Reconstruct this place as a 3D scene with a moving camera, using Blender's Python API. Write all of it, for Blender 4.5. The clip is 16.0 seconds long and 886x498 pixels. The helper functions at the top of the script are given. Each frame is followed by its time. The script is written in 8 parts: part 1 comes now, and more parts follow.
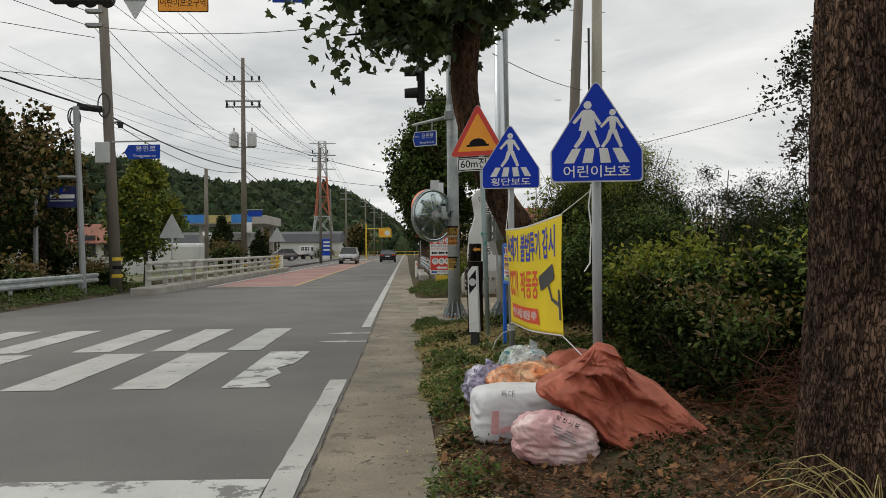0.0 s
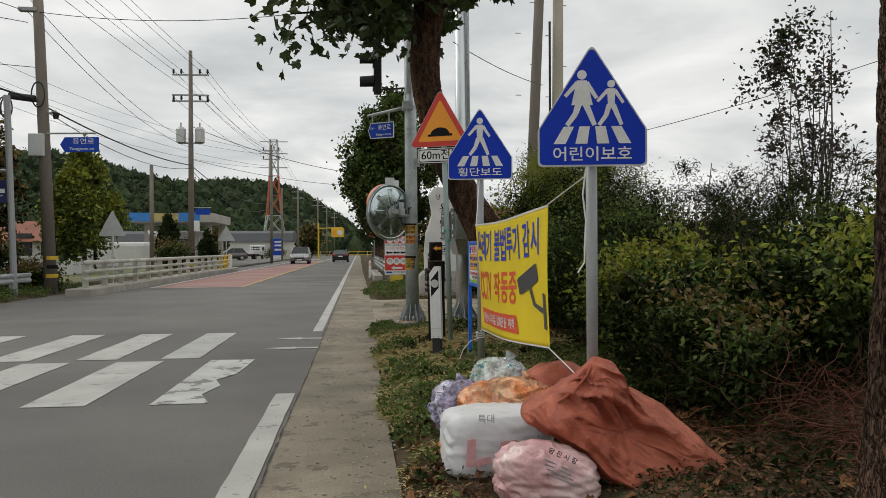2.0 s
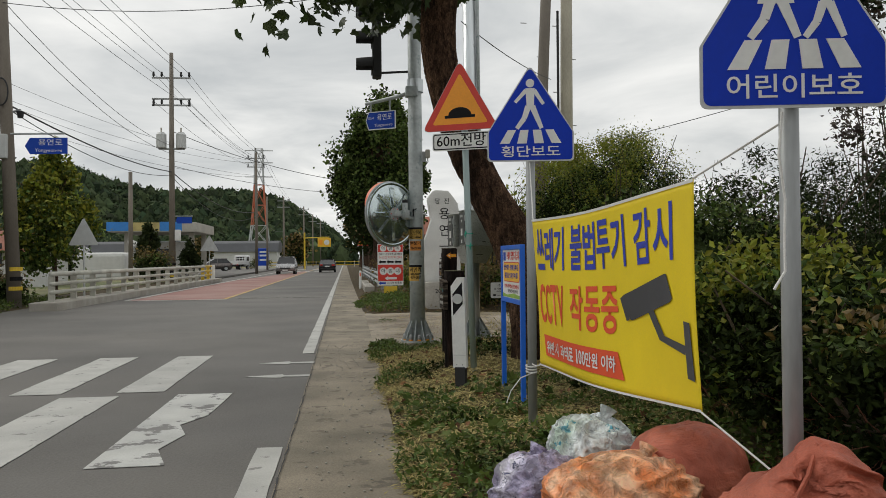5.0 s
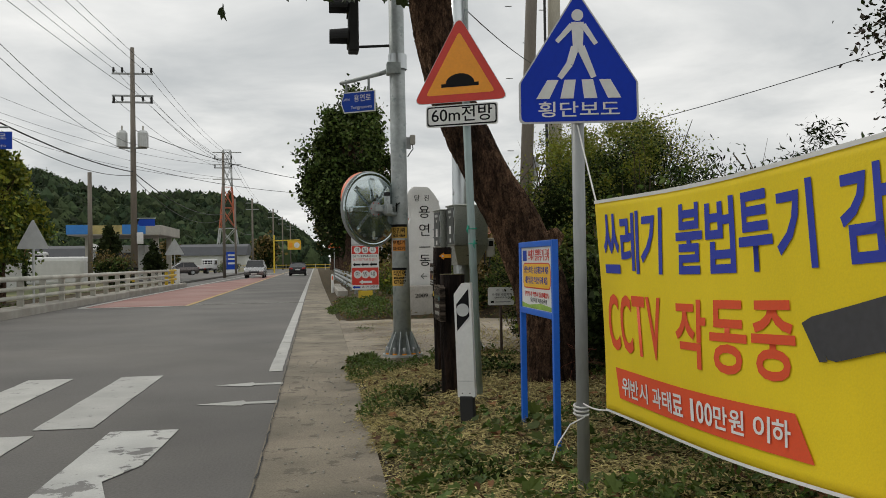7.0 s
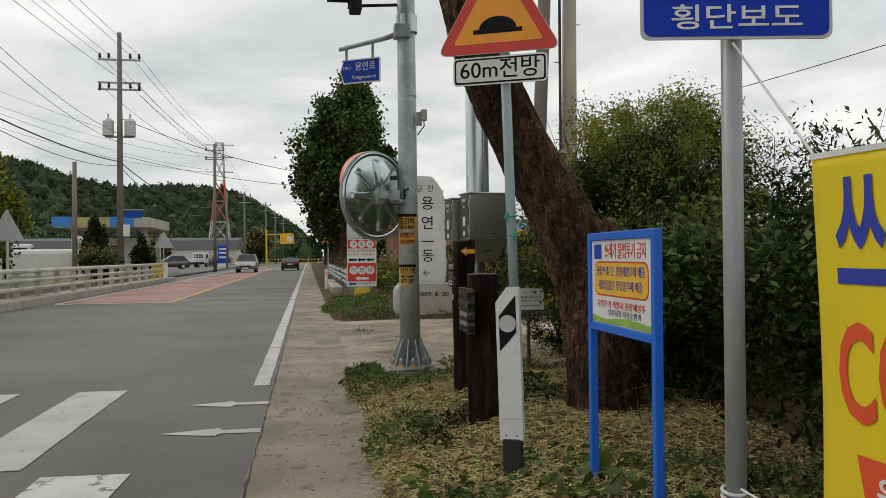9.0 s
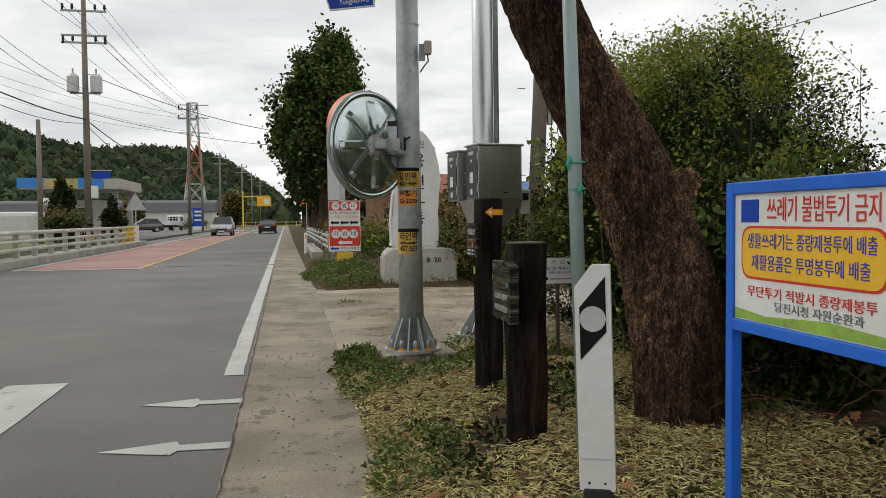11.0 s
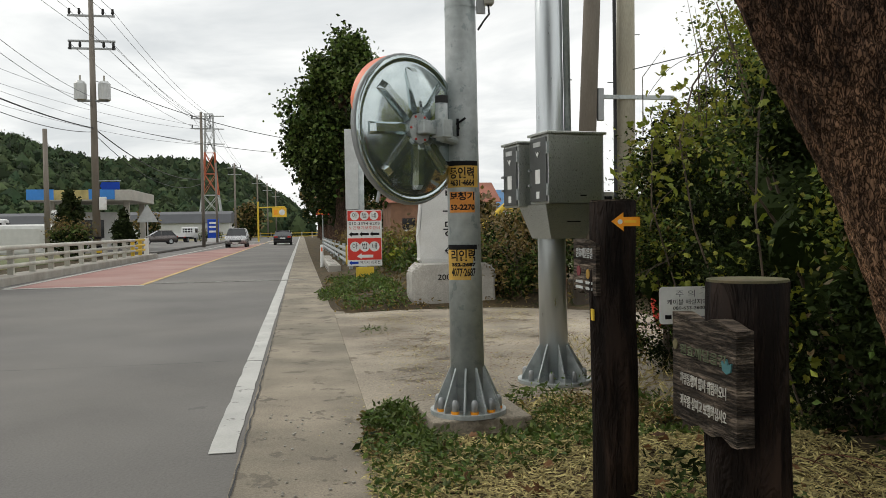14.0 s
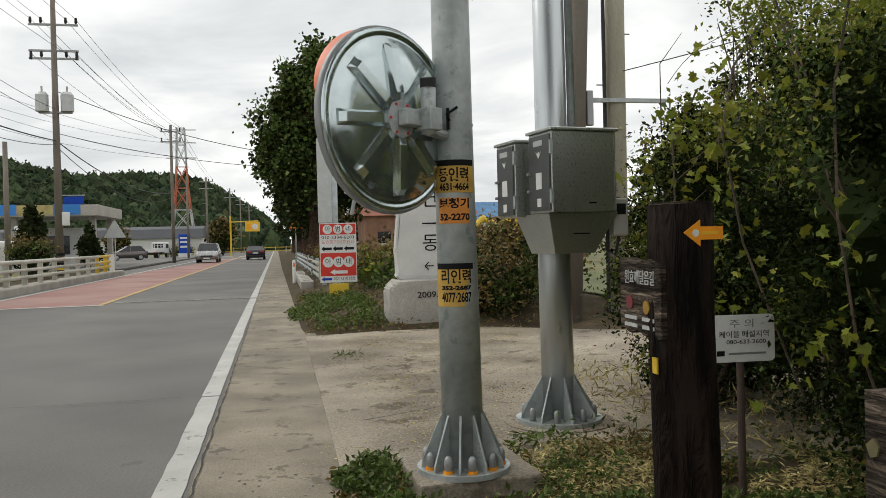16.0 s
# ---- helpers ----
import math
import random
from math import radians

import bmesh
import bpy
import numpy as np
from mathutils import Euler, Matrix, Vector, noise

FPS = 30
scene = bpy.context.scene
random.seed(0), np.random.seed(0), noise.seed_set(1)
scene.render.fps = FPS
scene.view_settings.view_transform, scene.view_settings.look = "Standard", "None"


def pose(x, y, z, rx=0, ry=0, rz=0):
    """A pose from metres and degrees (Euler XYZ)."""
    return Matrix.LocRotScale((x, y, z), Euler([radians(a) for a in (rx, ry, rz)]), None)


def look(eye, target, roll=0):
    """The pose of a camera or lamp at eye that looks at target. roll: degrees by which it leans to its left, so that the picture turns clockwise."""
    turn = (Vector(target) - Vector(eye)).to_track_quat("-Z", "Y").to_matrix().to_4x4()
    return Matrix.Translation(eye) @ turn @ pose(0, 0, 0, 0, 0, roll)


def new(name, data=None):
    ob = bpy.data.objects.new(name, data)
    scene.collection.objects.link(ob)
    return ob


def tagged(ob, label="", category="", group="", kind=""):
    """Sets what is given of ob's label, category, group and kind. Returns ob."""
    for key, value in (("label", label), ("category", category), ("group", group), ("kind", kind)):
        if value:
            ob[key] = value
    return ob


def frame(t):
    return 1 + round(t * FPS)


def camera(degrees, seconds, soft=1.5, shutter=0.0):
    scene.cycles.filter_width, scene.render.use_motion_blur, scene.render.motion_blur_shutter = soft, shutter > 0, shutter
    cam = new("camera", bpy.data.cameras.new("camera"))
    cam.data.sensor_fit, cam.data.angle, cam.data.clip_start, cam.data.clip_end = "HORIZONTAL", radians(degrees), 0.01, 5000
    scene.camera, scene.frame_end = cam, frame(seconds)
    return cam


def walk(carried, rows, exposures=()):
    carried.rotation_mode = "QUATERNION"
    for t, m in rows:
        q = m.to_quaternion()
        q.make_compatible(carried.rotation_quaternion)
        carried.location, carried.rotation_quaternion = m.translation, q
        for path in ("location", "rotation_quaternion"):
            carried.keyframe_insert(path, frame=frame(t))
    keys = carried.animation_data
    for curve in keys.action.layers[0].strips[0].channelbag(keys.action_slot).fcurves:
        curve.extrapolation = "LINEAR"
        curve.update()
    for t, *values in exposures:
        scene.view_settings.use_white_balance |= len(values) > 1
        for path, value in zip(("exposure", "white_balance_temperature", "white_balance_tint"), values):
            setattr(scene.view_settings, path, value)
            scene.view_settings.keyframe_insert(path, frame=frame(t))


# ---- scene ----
cam = camera(58.0, 16.0, soft=0.75)
PATH = [
    (0, (0.684, 0.913, 1.463), (0.775, 2.911, 1.463), -0.5),
    (0.5, (0.69, 1.101, 1.443), (0.813, 3.097, 1.435), -0.4),
    (1, (0.732, 1.359, 1.458), (0.883, 3.353, 1.467), -0.4),
    (1.5, (0.726, 1.578, 1.451), (0.905, 3.57, 1.446), -0.3),
    (2, (0.649, 1.834, 1.44), (0.857, 3.823, 1.44), -0.3),
    (2.5, (0.655, 2.086, 1.42), (0.884, 4.073, 1.408), -0.6),
    (3, (0.644, 2.399, 1.426), (0.878, 4.385, 1.431), -0.8),
    (3.5, (0.573, 2.732, 1.422), (0.81, 4.718, 1.418), -0.5),
    (4, (0.531, 3.045, 1.41), (0.765, 5.031, 1.427), -0.6),
    (4.5, (0.5, 3.431, 1.419), (0.739, 5.417, 1.44), -0.6),
    (4.7, (0.49, 3.576, 1.413), (0.729, 5.562, 1.435), -0.5),
    (6.8, (0.448, 5.265, 1.411), (0.752, 7.241, 1.448), -1.2),
    (7, (0.446, 5.423, 1.403), (0.761, 7.398, 1.432), -0.9),
    (7.5, (0.443, 5.815, 1.423), (0.765, 7.788, 1.461), -0.8),
    (8, (0.417, 6.234, 1.432), (0.746, 8.207, 1.474), -0.6),
    (8.5, (0.422, 6.639, 1.412), (0.772, 8.607, 1.447), -0.6),
    (9, (0.435, 6.999, 1.413), (0.767, 8.972, 1.43), -0.5),
    (9.2, (0.44, 7.194, 1.409), (0.774, 9.166, 1.41), -0.5),
    (11.3, (0.405, 8.78, 1.414), (0.795, 10.74, 1.336), -0.5),
    (11.5, (0.425, 8.938, 1.425), (0.817, 10.898, 1.35), -0.5),
    (12, (0.44, 9.295, 1.418), (0.829, 11.254, 1.327), -0.5),
    (12.5, (0.43, 9.654, 1.428), (0.814, 11.615, 1.348), -0.8),
    (13, (0.453, 10.051, 1.439), (0.803, 12.019, 1.36), -1.0),
    (13.5, (0.453, 10.377, 1.431), (0.783, 12.348, 1.358), -0.9),
    (14, (0.457, 10.705, 1.435), (0.803, 12.674, 1.383), -0.9),
    (14.5, (0.513, 11.06, 1.439), (0.862, 13.029, 1.392), -1.2),
    (15, (0.538, 11.323, 1.44), (0.891, 13.291, 1.405), -1.3),
    (15.5, (0.53, 11.579, 1.448), (0.899, 13.545, 1.428), -1.3),
    (16, (0.572, 11.763, 1.447), (0.979, 13.721, 1.426), -1.4),
]
walk(cam, [(t, look(eye, target, roll)) for t, eye, target, roll in PATH],
     exposures=[(0, -0.05, 6640, 8), (4.7, -0.06, 6640, 8), (7.0, -0.09, 6640, 8), (9.2, 0.05, 6640, 8), (11.3, 0.26, 6640, 8), (12.5, 0.36, 6640, 8), (16, 0.28, 6640, 8)])

# ---------- world, sun, exposure ----------
world = bpy.data.worlds.new("overcast_sky")
scene.world = world
world.use_nodes = True
wn, wl = world.node_tree.nodes, world.node_tree.links
wn.clear()
w_out = wn.new("ShaderNodeOutputWorld")
w_bg = wn.new("ShaderNodeBackground")
w_sky = wn.new("ShaderNodeTexSky")
w_sky.sky_type = 'NISHITA'
w_sky.sun_disc = False
w_sky.sun_elevation = radians(42)
w_sky.sun_rotation = radians(-60)
w_co = wn.new("ShaderNodeTexCoord")
w_sep = wn.new("ShaderNodeSeparateXYZ")
wl.new(w_co.outputs["Generated"], w_sep.inputs[0])
# cloud layer seen as bands: divide by height so that it shrinks towards the horizon
w_add = wn.new("ShaderNodeMath"); w_add.operation = 'ADD'; w_add.inputs[1].default_value = 0.12
w_abs = wn.new("ShaderNodeMath"); w_abs.operation = 'ABSOLUTE'
wl.new(w_sep.outputs[2], w_abs.inputs[0]); wl.new(w_abs.outputs[0], w_add.inputs[0])
w_div = wn.new("ShaderNodeVectorMath"); w_div.operation = 'DIVIDE'
w_comb = wn.new("ShaderNodeCombineXYZ")
for i in range(3):
    wl.new(w_add.outputs[0], w_comb.inputs[i])
wl.new(w_co.outputs["Generated"], w_div.inputs[0]); wl.new(w_comb.outputs[0], w_div.inputs[1])
w_noise = wn.new("ShaderNodeTexNoise")
w_noise.inputs["Scale"].default_value = 1.1
w_noise.inputs["Detail"].default_value = 6
w_noise.inputs["Roughness"].default_value = 0.55
w_noise.inputs["Distortion"].default_value = 0.4
wl.new(w_div.outputs[0], w_noise.inputs["Vector"])
w_ramp = wn.new("ShaderNodeValToRGB")
w_ramp.color_ramp.elements[0].position = 0.33
w_ramp.color_ramp.elements[0].color = (0.60, 0.625, 0.65, 1)
w_ramp.color_ramp.elements[1].position = 0.68
w_ramp.color_ramp.elements[1].color = (1.0, 1.0, 1.0, 1)
wl.new(w_noise.outputs["Fac"], w_ramp.inputs[0])
# an overcast sky is brighter towards the zenith
w_zen = wn.new("ShaderNodeMapRange")
w_zen.inputs[1].default_value = 0.25
w_zen.inputs[2].default_value = 1.0
w_zen.inputs[3].default_value = 1.0
w_zen.inputs[4].default_value = 1.35
wl.new(w_sep.outputs[2], w_zen.inputs[0])
w_mul = wn.new("ShaderNodeVectorMath"); w_mul.operation = 'SCALE'
wl.new(w_ramp.outputs[0], w_mul.inputs[0]); wl.new(w_zen.outputs[0], w_mul.inputs["Scale"])
w_ss = wn.new("ShaderNodeVectorMath"); w_ss.operation = 'SCALE'; w_ss.inputs["Scale"].default_value = 0.05
wl.new(w_sky.outputs[0], w_ss.inputs[0])
w_mix = wn.new("ShaderNodeMix"); w_mix.data_type = 'RGBA'; w_mix.inputs[0].default_value = 0.93
wl.new(w_ss.outputs[0], w_mix.inputs[6]); wl.new(w_mul.outputs[0], w_mix.inputs[7])
wl.new(w_mix.outputs[2], w_bg.inputs[0])
w_bg.inputs[1].default_value = 1.0
wl.new(w_bg.outputs[0], w_out.inputs[0])

sun = new("sun", bpy.data.lights.new("sun", 'SUN'))
sun.data.energy = 0.8
sun.data.angle = radians(25)
sun.data.color = (1.0, 0.96, 0.9)
sun.matrix_world = look((-30, 25, 40), (0, 0, 0))


# ---------- materials ----------
def lin(h):
    c = [int(h[i:i + 2], 16) / 255 for i in (0, 2, 4)]
    return tuple(v / 12.92 if v <= 0.04045 else ((v + 0.055) / 1.055) ** 2.4 for v in c)


def surface(name, col, rough=0.6, metal=0.0, var=0.25, big=1.5, fine=40.0, bump=0.15, tint=None, island=0.0, objvar=0.0,
            stretch=(1, 1, 1), translucent=0.0, spec=0.5, patches=None, ridge=None, plates=None):
    """Procedural surface: two scales of colour variation, fine relief, optional variation by island or object."""
    m = bpy.data.materials.new(name)
    m.use_nodes = True
    n, l = m.node_tree.nodes, m.node_tree.links
    b = n["Principled BSDF"]
    co = n.new("ShaderNodeTexCoord")
    mp = n.new("ShaderNodeMapping")
    mp.inputs["Scale"].default_value = stretch
    l.new(co.outputs["Object"], mp.inputs[0])
    n1 = n.new("ShaderNodeTexNoise"); n1.inputs["Scale"].default_value = big; n1.inputs["Detail"].default_value = 5
    n2 = n.new("ShaderNodeTexNoise"); n2.inputs["Scale"].default_value = fine; n2.inputs["Detail"].default_value = 3
    l.new(mp.outputs[0], n1.inputs["Vector"]); l.new(mp.outputs[0], n2.inputs["Vector"])
    r1 = n.new("ShaderNodeMapRange"); r1.inputs[1].default_value = 0.3; r1.inputs[2].default_value = 0.7
    r1.inputs[3].default_value = 1 - var; r1.inputs[4].default_value = 1 + var
    l.new(n1.outputs["Fac"], r1.inputs[0])
    r2 = n.new("ShaderNodeMapRange"); r2.inputs[1].default_value = 0.3; r2.inputs[2].default_value = 0.7
    r2.inputs[3].default_value = 1 - var * 0.7; r2.inputs[4].default_value = 1 + var * 0.7
    l.new(n2.outputs["Fac"], r2.inputs[0])
    mul = n.new("ShaderNodeMath"); mul.operation = 'MULTIPLY'
    l.new(r1.outputs[0], mul.inputs[0]); l.new(r2.outputs[0], mul.inputs[1])
    fac = mul.outputs[0]
    base = n.new("ShaderNodeMix"); base.data_type = 'RGBA'
    base.inputs[6].default_value = (*col, 1)
    base.inputs[7].default_value = (*(tint or col), 1)
    if island or objvar:
        if island:
            src = n.new("ShaderNodeNewGeometry").outputs["Random Per Island"]
        else:
            src = n.new("ShaderNodeObjectInfo").outputs["Random"]
        rv = n.new("ShaderNodeMapRange"); rv.inputs[3].default_value = 1 - (island or objvar); rv.inputs[4].default_value = 1 + (island or objvar)
        l.new(src, rv.inputs[0])
        m2 = n.new("ShaderNodeMath"); m2.operation = 'MULTIPLY'
        l.new(fac, m2.inputs[0]); l.new(rv.outputs[0], m2.inputs[1])
        fac = m2.outputs[0]
        wn_ = n.new("ShaderNodeTexWhiteNoise"); wn_.noise_dimensions = '1D'
        l.new(src, wn_.inputs["W"])
        l.new(wn_.outputs["Value"], base.inputs[0])
    else:
        n3 = n.new("ShaderNodeTexNoise"); n3.inputs["Scale"].default_value = big * 0.45; n3.inputs["Detail"].default_value = 4
        l.new(mp.outputs[0], n3.inputs["Vector"])
        r3 = n.new("ShaderNodeMapRange"); r3.inputs[1].default_value = 0.42; r3.inputs[2].default_value = 0.62
        l.new(n3.outputs["Fac"], r3.inputs[0])
        l.new(r3.outputs[0], base.inputs[0])
    out = base.outputs[2]
    if patches:
        pc, ps, pt = patches
        n4 = n.new("ShaderNodeTexNoise"); n4.inputs["Scale"].default_value = ps; n4.inputs["Detail"].default_value = 6
        n4.inputs["Roughness"].default_value = 0.7
        l.new(mp.outputs[0], n4.inputs["Vector"])
        r4 = n.new("ShaderNodeMapRange"); r4.inputs[1].default_value = pt; r4.inputs[2].default_value = pt + 0.03
        l.new(n4.outputs["Fac"], r4.inputs[0])
        mx = n.new("ShaderNodeMix"); mx.data_type = 'RGBA'; mx.inputs[7].default_value = (*pc, 1)
        l.new(r4.outputs[0], mx.inputs[0]); l.new(out, mx.inputs[6])
        out = mx.outputs[2]
    ridged = None
    if ridge:
        rs_, dark, lightf = ridge
        n5 = n.new("ShaderNodeTexNoise"); n5.inputs["Scale"].default_value = rs_; n5.inputs["Detail"].default_value = 4
        n5.inputs["Roughness"].default_value = 0.65; n5.inputs["Distortion"].default_value = 0.6
        l.new(mp.outputs[0], n5.inputs["Vector"])
        r5 = n.new("ShaderNodeMapRange"); r5.inputs[1].default_value = 0.40; r5.inputs[2].default_value = 0.60
        r5.inputs[3].default_value = dark; r5.inputs[4].default_value = lightf
        l.new(n5.outputs["Fac"], r5.inputs[0])
        m5 = n.new("ShaderNodeMath"); m5.operation = 'MULTIPLY'
        l.new(fac, m5.inputs[0]); l.new(r5.outputs[0], m5.inputs[1])
        fac = m5.outputs[0]
        ridged = r5.outputs[0]
    if plates:
        wob = n.new("ShaderNodeTexNoise"); wob.inputs["Scale"].default_value = plates * 0.6; wob.inputs["Detail"].default_value = 3
        l.new(mp.outputs[0], wob.inputs["Vector"])
        wsc = n.new("ShaderNodeVectorMath"); wsc.operation = 'SCALE'; wsc.inputs["Scale"].default_value = 0.09
        l.new(wob.outputs["Color"], wsc.inputs[0])
        wad = n.new("ShaderNodeVectorMath"); wad.operation = 'ADD'
        l.new(mp.outputs[0], wad.inputs[0]); l.new(wsc.outputs[0], wad.inputs[1])
        vor = n.new("ShaderNodeTexVoronoi"); vor.feature = 'DISTANCE_TO_EDGE'; vor.inputs["Scale"].default_value = plates
        l.new(wad.outputs[0], vor.inputs["Vector"])
        r6 = n.new("ShaderNodeMapRange"); r6.inputs[1].default_value = 0.0; r6.inputs[2].default_value = 0.16
        r6.inputs[3].default_value = 0.30; r6.inputs[4].default_value = 1.2
        l.new(vor.outputs["Distance"], r6.inputs[0])
        m6 = n.new("ShaderNodeMath"); m6.operation = 'MULTIPLY'
        l.new(fac, m6.inputs[0]); l.new(r6.outputs[0], m6.inputs[1])
        fac = m6.outputs[0]
        ridged = r6.outputs[0]
    sc = n.new("ShaderNodeVectorMath"); sc.operation = 'SCALE'
    l.new(out, sc.inputs[0]); l.new(fac, sc.inputs["Scale"])
    l.new(sc.outputs[0], b.inputs["Base Color"])
    b.inputs["Metallic"].default_value = metal
    b.inputs["Specular IOR Level"].default_value = spec
    rr = n.new("ShaderNodeMapRange"); rr.inputs[3].default_value = max(0.03, rough - 0.12); rr.inputs[4].default_value = min(1, rough + 0.12)
    l.new(n2.outputs["Fac"], rr.inputs[0]); l.new(rr.outputs[0], b.inputs["Roughness"])
    if bump:
        bp = n.new("ShaderNodeBump"); bp.inputs["Strength"].default_value = bump; bp.inputs["Distance"].default_value = 0.01
        l.new(n2.outputs["Fac"], bp.inputs["Height"])
        last = bp
        if ridged is not None:
            bq = n.new("ShaderNodeBump"); bq.inputs["Strength"].default_value = 0.9; bq.inputs["Distance"].default_value = 0.02
            l.new(ridged, bq.inputs["Height"]); l.new(bp.outputs[0], bq.inputs["Normal"])
            last = bq
        l.new(last.outputs[0], b.inputs["Normal"])
    if translucent:
        tr = n.new("ShaderNodeBsdfTranslucent"); l.new(sc.outputs[0], tr.inputs[0])
        ms = n.new("ShaderNodeMixShader"); ms.inputs[0].default_value = translucent
        l.new(b.outputs[0], ms.inputs[1]); l.new(tr.outputs[0], ms.inputs[2])
        l.new(ms.outputs[0], n["Material Output"].inputs[0])
    return m


ASPHALT = surface("asphalt", (0.112, 0.106, 0.097), 0.72, var=0.20, big=0.45, fine=42, bump=0.6, tint=(0.140, 0.131, 0.117), patches=((0.092, 0.087, 0.080), 0.9, 0.66), spec=0.35)
RED_ASPHALT = surface("red_asphalt", (0.27, 0.135, 0.115), 0.85, var=0.12, big=0.6, fine=120, bump=0.3, tint=(0.31, 0.19, 0.165))
SHOULDER = surface("shoulder_concrete", (0.185, 0.160, 0.118), 0.9, var=0.34, big=1.2, fine=90, bump=0.4, tint=(0.23, 0.195, 0.145), patches=((0.125, 0.105, 0.078), 3.0, 0.57))
SLAB = surface("entry_concrete", (0.30, 0.262, 0.205), 0.9, var=0.42, big=0.8, fine=55, bump=0.7, tint=(0.225, 0.192, 0.148), patches=((0.145, 0.12, 0.09), 1.7, 0.58), spec=0.25)
PAINT_WHITE = surface("road_paint_white", (0.43, 0.425, 0.395), 0.7, var=0.12, big=2.0, fine=80, bump=0.2, tint=(0.39, 0.385, 0.36), patches=((0.21, 0.205, 0.19), 5.0, 0.60))
PAINT_WORN = surface("road_paint_worn", (0.50, 0.50, 0.47), 0.7, var=0.12, big=2.0, fine=80, bump=0.2, tint=(0.42, 0.42, 0.40), patches=((0.17, 0.165, 0.155), 3.2, 0.55))
PAINT_FAINT = surface("road_paint_faint", (0.36, 0.355, 0.33), 0.75, var=0.15, big=2.0, fine=80, bump=0.2, tint=(0.28, 0.28, 0.26), patches=((0.16, 0.155, 0.145), 4.0, 0.5))
PAINT_YELLOW = surface("road_paint_yellow", (0.50, 0.33, 0.10), 0.7, var=0.15, big=2.0, fine=80, bump=0.2, tint=(0.42, 0.29, 0.12), patches=((0.17, 0.165, 0.15), 5.0, 0.6))
SOIL = surface("verge_soil", (0.060, 0.045, 0.027), 0.95, var=0.35, big=2.5, fine=60, bump=0.8, tint=(0.085, 0.062, 0.035), patches=((0.035, 0.042, 0.016), 4.0, 0.56), spec=0.15)
FIELD = surface("field_grass", (0.10, 0.115, 0.04), 0.95, var=0.3, big=0.2, fine=6, bump=0.4, tint=(0.17, 0.145, 0.06))
CONCRETE = surface("concrete", (0.36, 0.34, 0.30), 0.85, var=0.14, big=2.0, fine=50, bump=0.25, tint=(0.29, 0.27, 0.23))
POLE_CONC = surface("concrete_pole", (0.19, 0.165, 0.135), 0.85, var=0.16, big=3.0, fine=60, bump=0.2, tint=(0.15, 0.13, 0.107), stretch=(1, 1, 0.2))
POLE_PALE = surface("pale_concrete_pole", (0.40, 0.37, 0.29), 0.85, var=0.16, big=3.0, fine=60, bump=0.2, tint=(0.32, 0.295, 0.235), stretch=(1, 1, 0.2))
GALV = surface("galvanised_steel", (0.36, 0.39, 0.385), 0.5, metal=0.35, var=0.16, big=5.0, fine=22, bump=0.06, tint=(0.45, 0.475, 0.47), patches=((0.30, 0.34, 0.335), 9.0, 0.57))
GALV_NEW = surface("bright_galvanised_steel", (0.55, 0.58, 0.59), 0.32, metal=0.75, var=0.08, big=3.0, fine=20, bump=0.03, stretch=(1, 1, 0.15))
GREY_POLE = surface("grey_painted_steel", (0.30, 0.31, 0.31), 0.45, metal=0.3, var=0.12, big=4, fine=50, bump=0.05, stretch=(1, 1, 0.2))
GREEN_POLE = surface("greenish_painted_steel", (0.27, 0.34, 0.33), 0.45, metal=0.3, var=0.12, big=4, fine=50, bump=0.05, stretch=(1, 1, 0.2))
STEEL_DARK = surface("dull_dark_steel", (0.13, 0.135, 0.13), 0.4, metal=0.7, var=0.1, big=3, fine=50, bump=0.05)
STAINLESS = surface("brushed_stainless", (0.50, 0.515, 0.48), 0.30, metal=0.9, var=0.04, big=1.5, fine=60, bump=0.02, stretch=(8, 8, 0.5))
MIRROR_BACK = surface("mirror_back_steel", (0.54, 0.61, 0.61), 0.15, metal=0.92, var=0.05, big=3, fine=20, bump=0.02)
CONVEX = surface("mirror_glass", (0.9, 0.9, 0.9), 0.03, metal=1.0, var=0.0, bump=0.0)
ORANGE = surface("orange_plastic", (0.75, 0.16, 0.06), 0.45, var=0.08, big=4, fine=30, bump=0.05)
SIGN_BLUE = surface("sign_blue", (0.003, 0.034, 0.42), 0.5, spec=0.2, var=0.06, big=4, fine=40, bump=0.02)
STREET_BLUE = surface("street_sign_blue", (0.010, 0.055, 0.38), 0.5, spec=0.2, var=0.06, big=4, fine=40, bump=0.02)
SIGN_WHITE = surface("sign_white", (0.72, 0.72, 0.70), 0.45, var=0.05, big=5, fine=40, bump=0.02, tint=(0.64, 0.64, 0.61))
SIGN_GREY = surface("sign_back_grey", (0.50, 0.51, 0.50), 0.5, metal=0.2, var=0.08, big=5, fine=40, bump=0.02)
SIGN_RED = surface("sign_red", (0.60, 0.035, 0.02), 0.42, var=0.06, big=5, fine=40, bump=0.02)
SIGN_ORANGE = surface("sign_amber", (0.86, 0.32, 0.012), 0.42, var=0.05, big=5, fine=40, bump=0.02)
SIGN_YELLOW = surface("sign_yellow", (0.80, 0.46, 0.03), 0.45, var=0.06, big=5, fine=40, bump=0.02)
BLACK = surface("black_print", (0.008, 0.008, 0.009), 0.6, spec=0.15, var=0.1, big=5, fine=40, bump=0.02)
BLACK_RUBBER = surface("black_rubber", (0.018, 0.018, 0.018), 0.75, var=0.15, big=5, fine=60, bump=0.1)
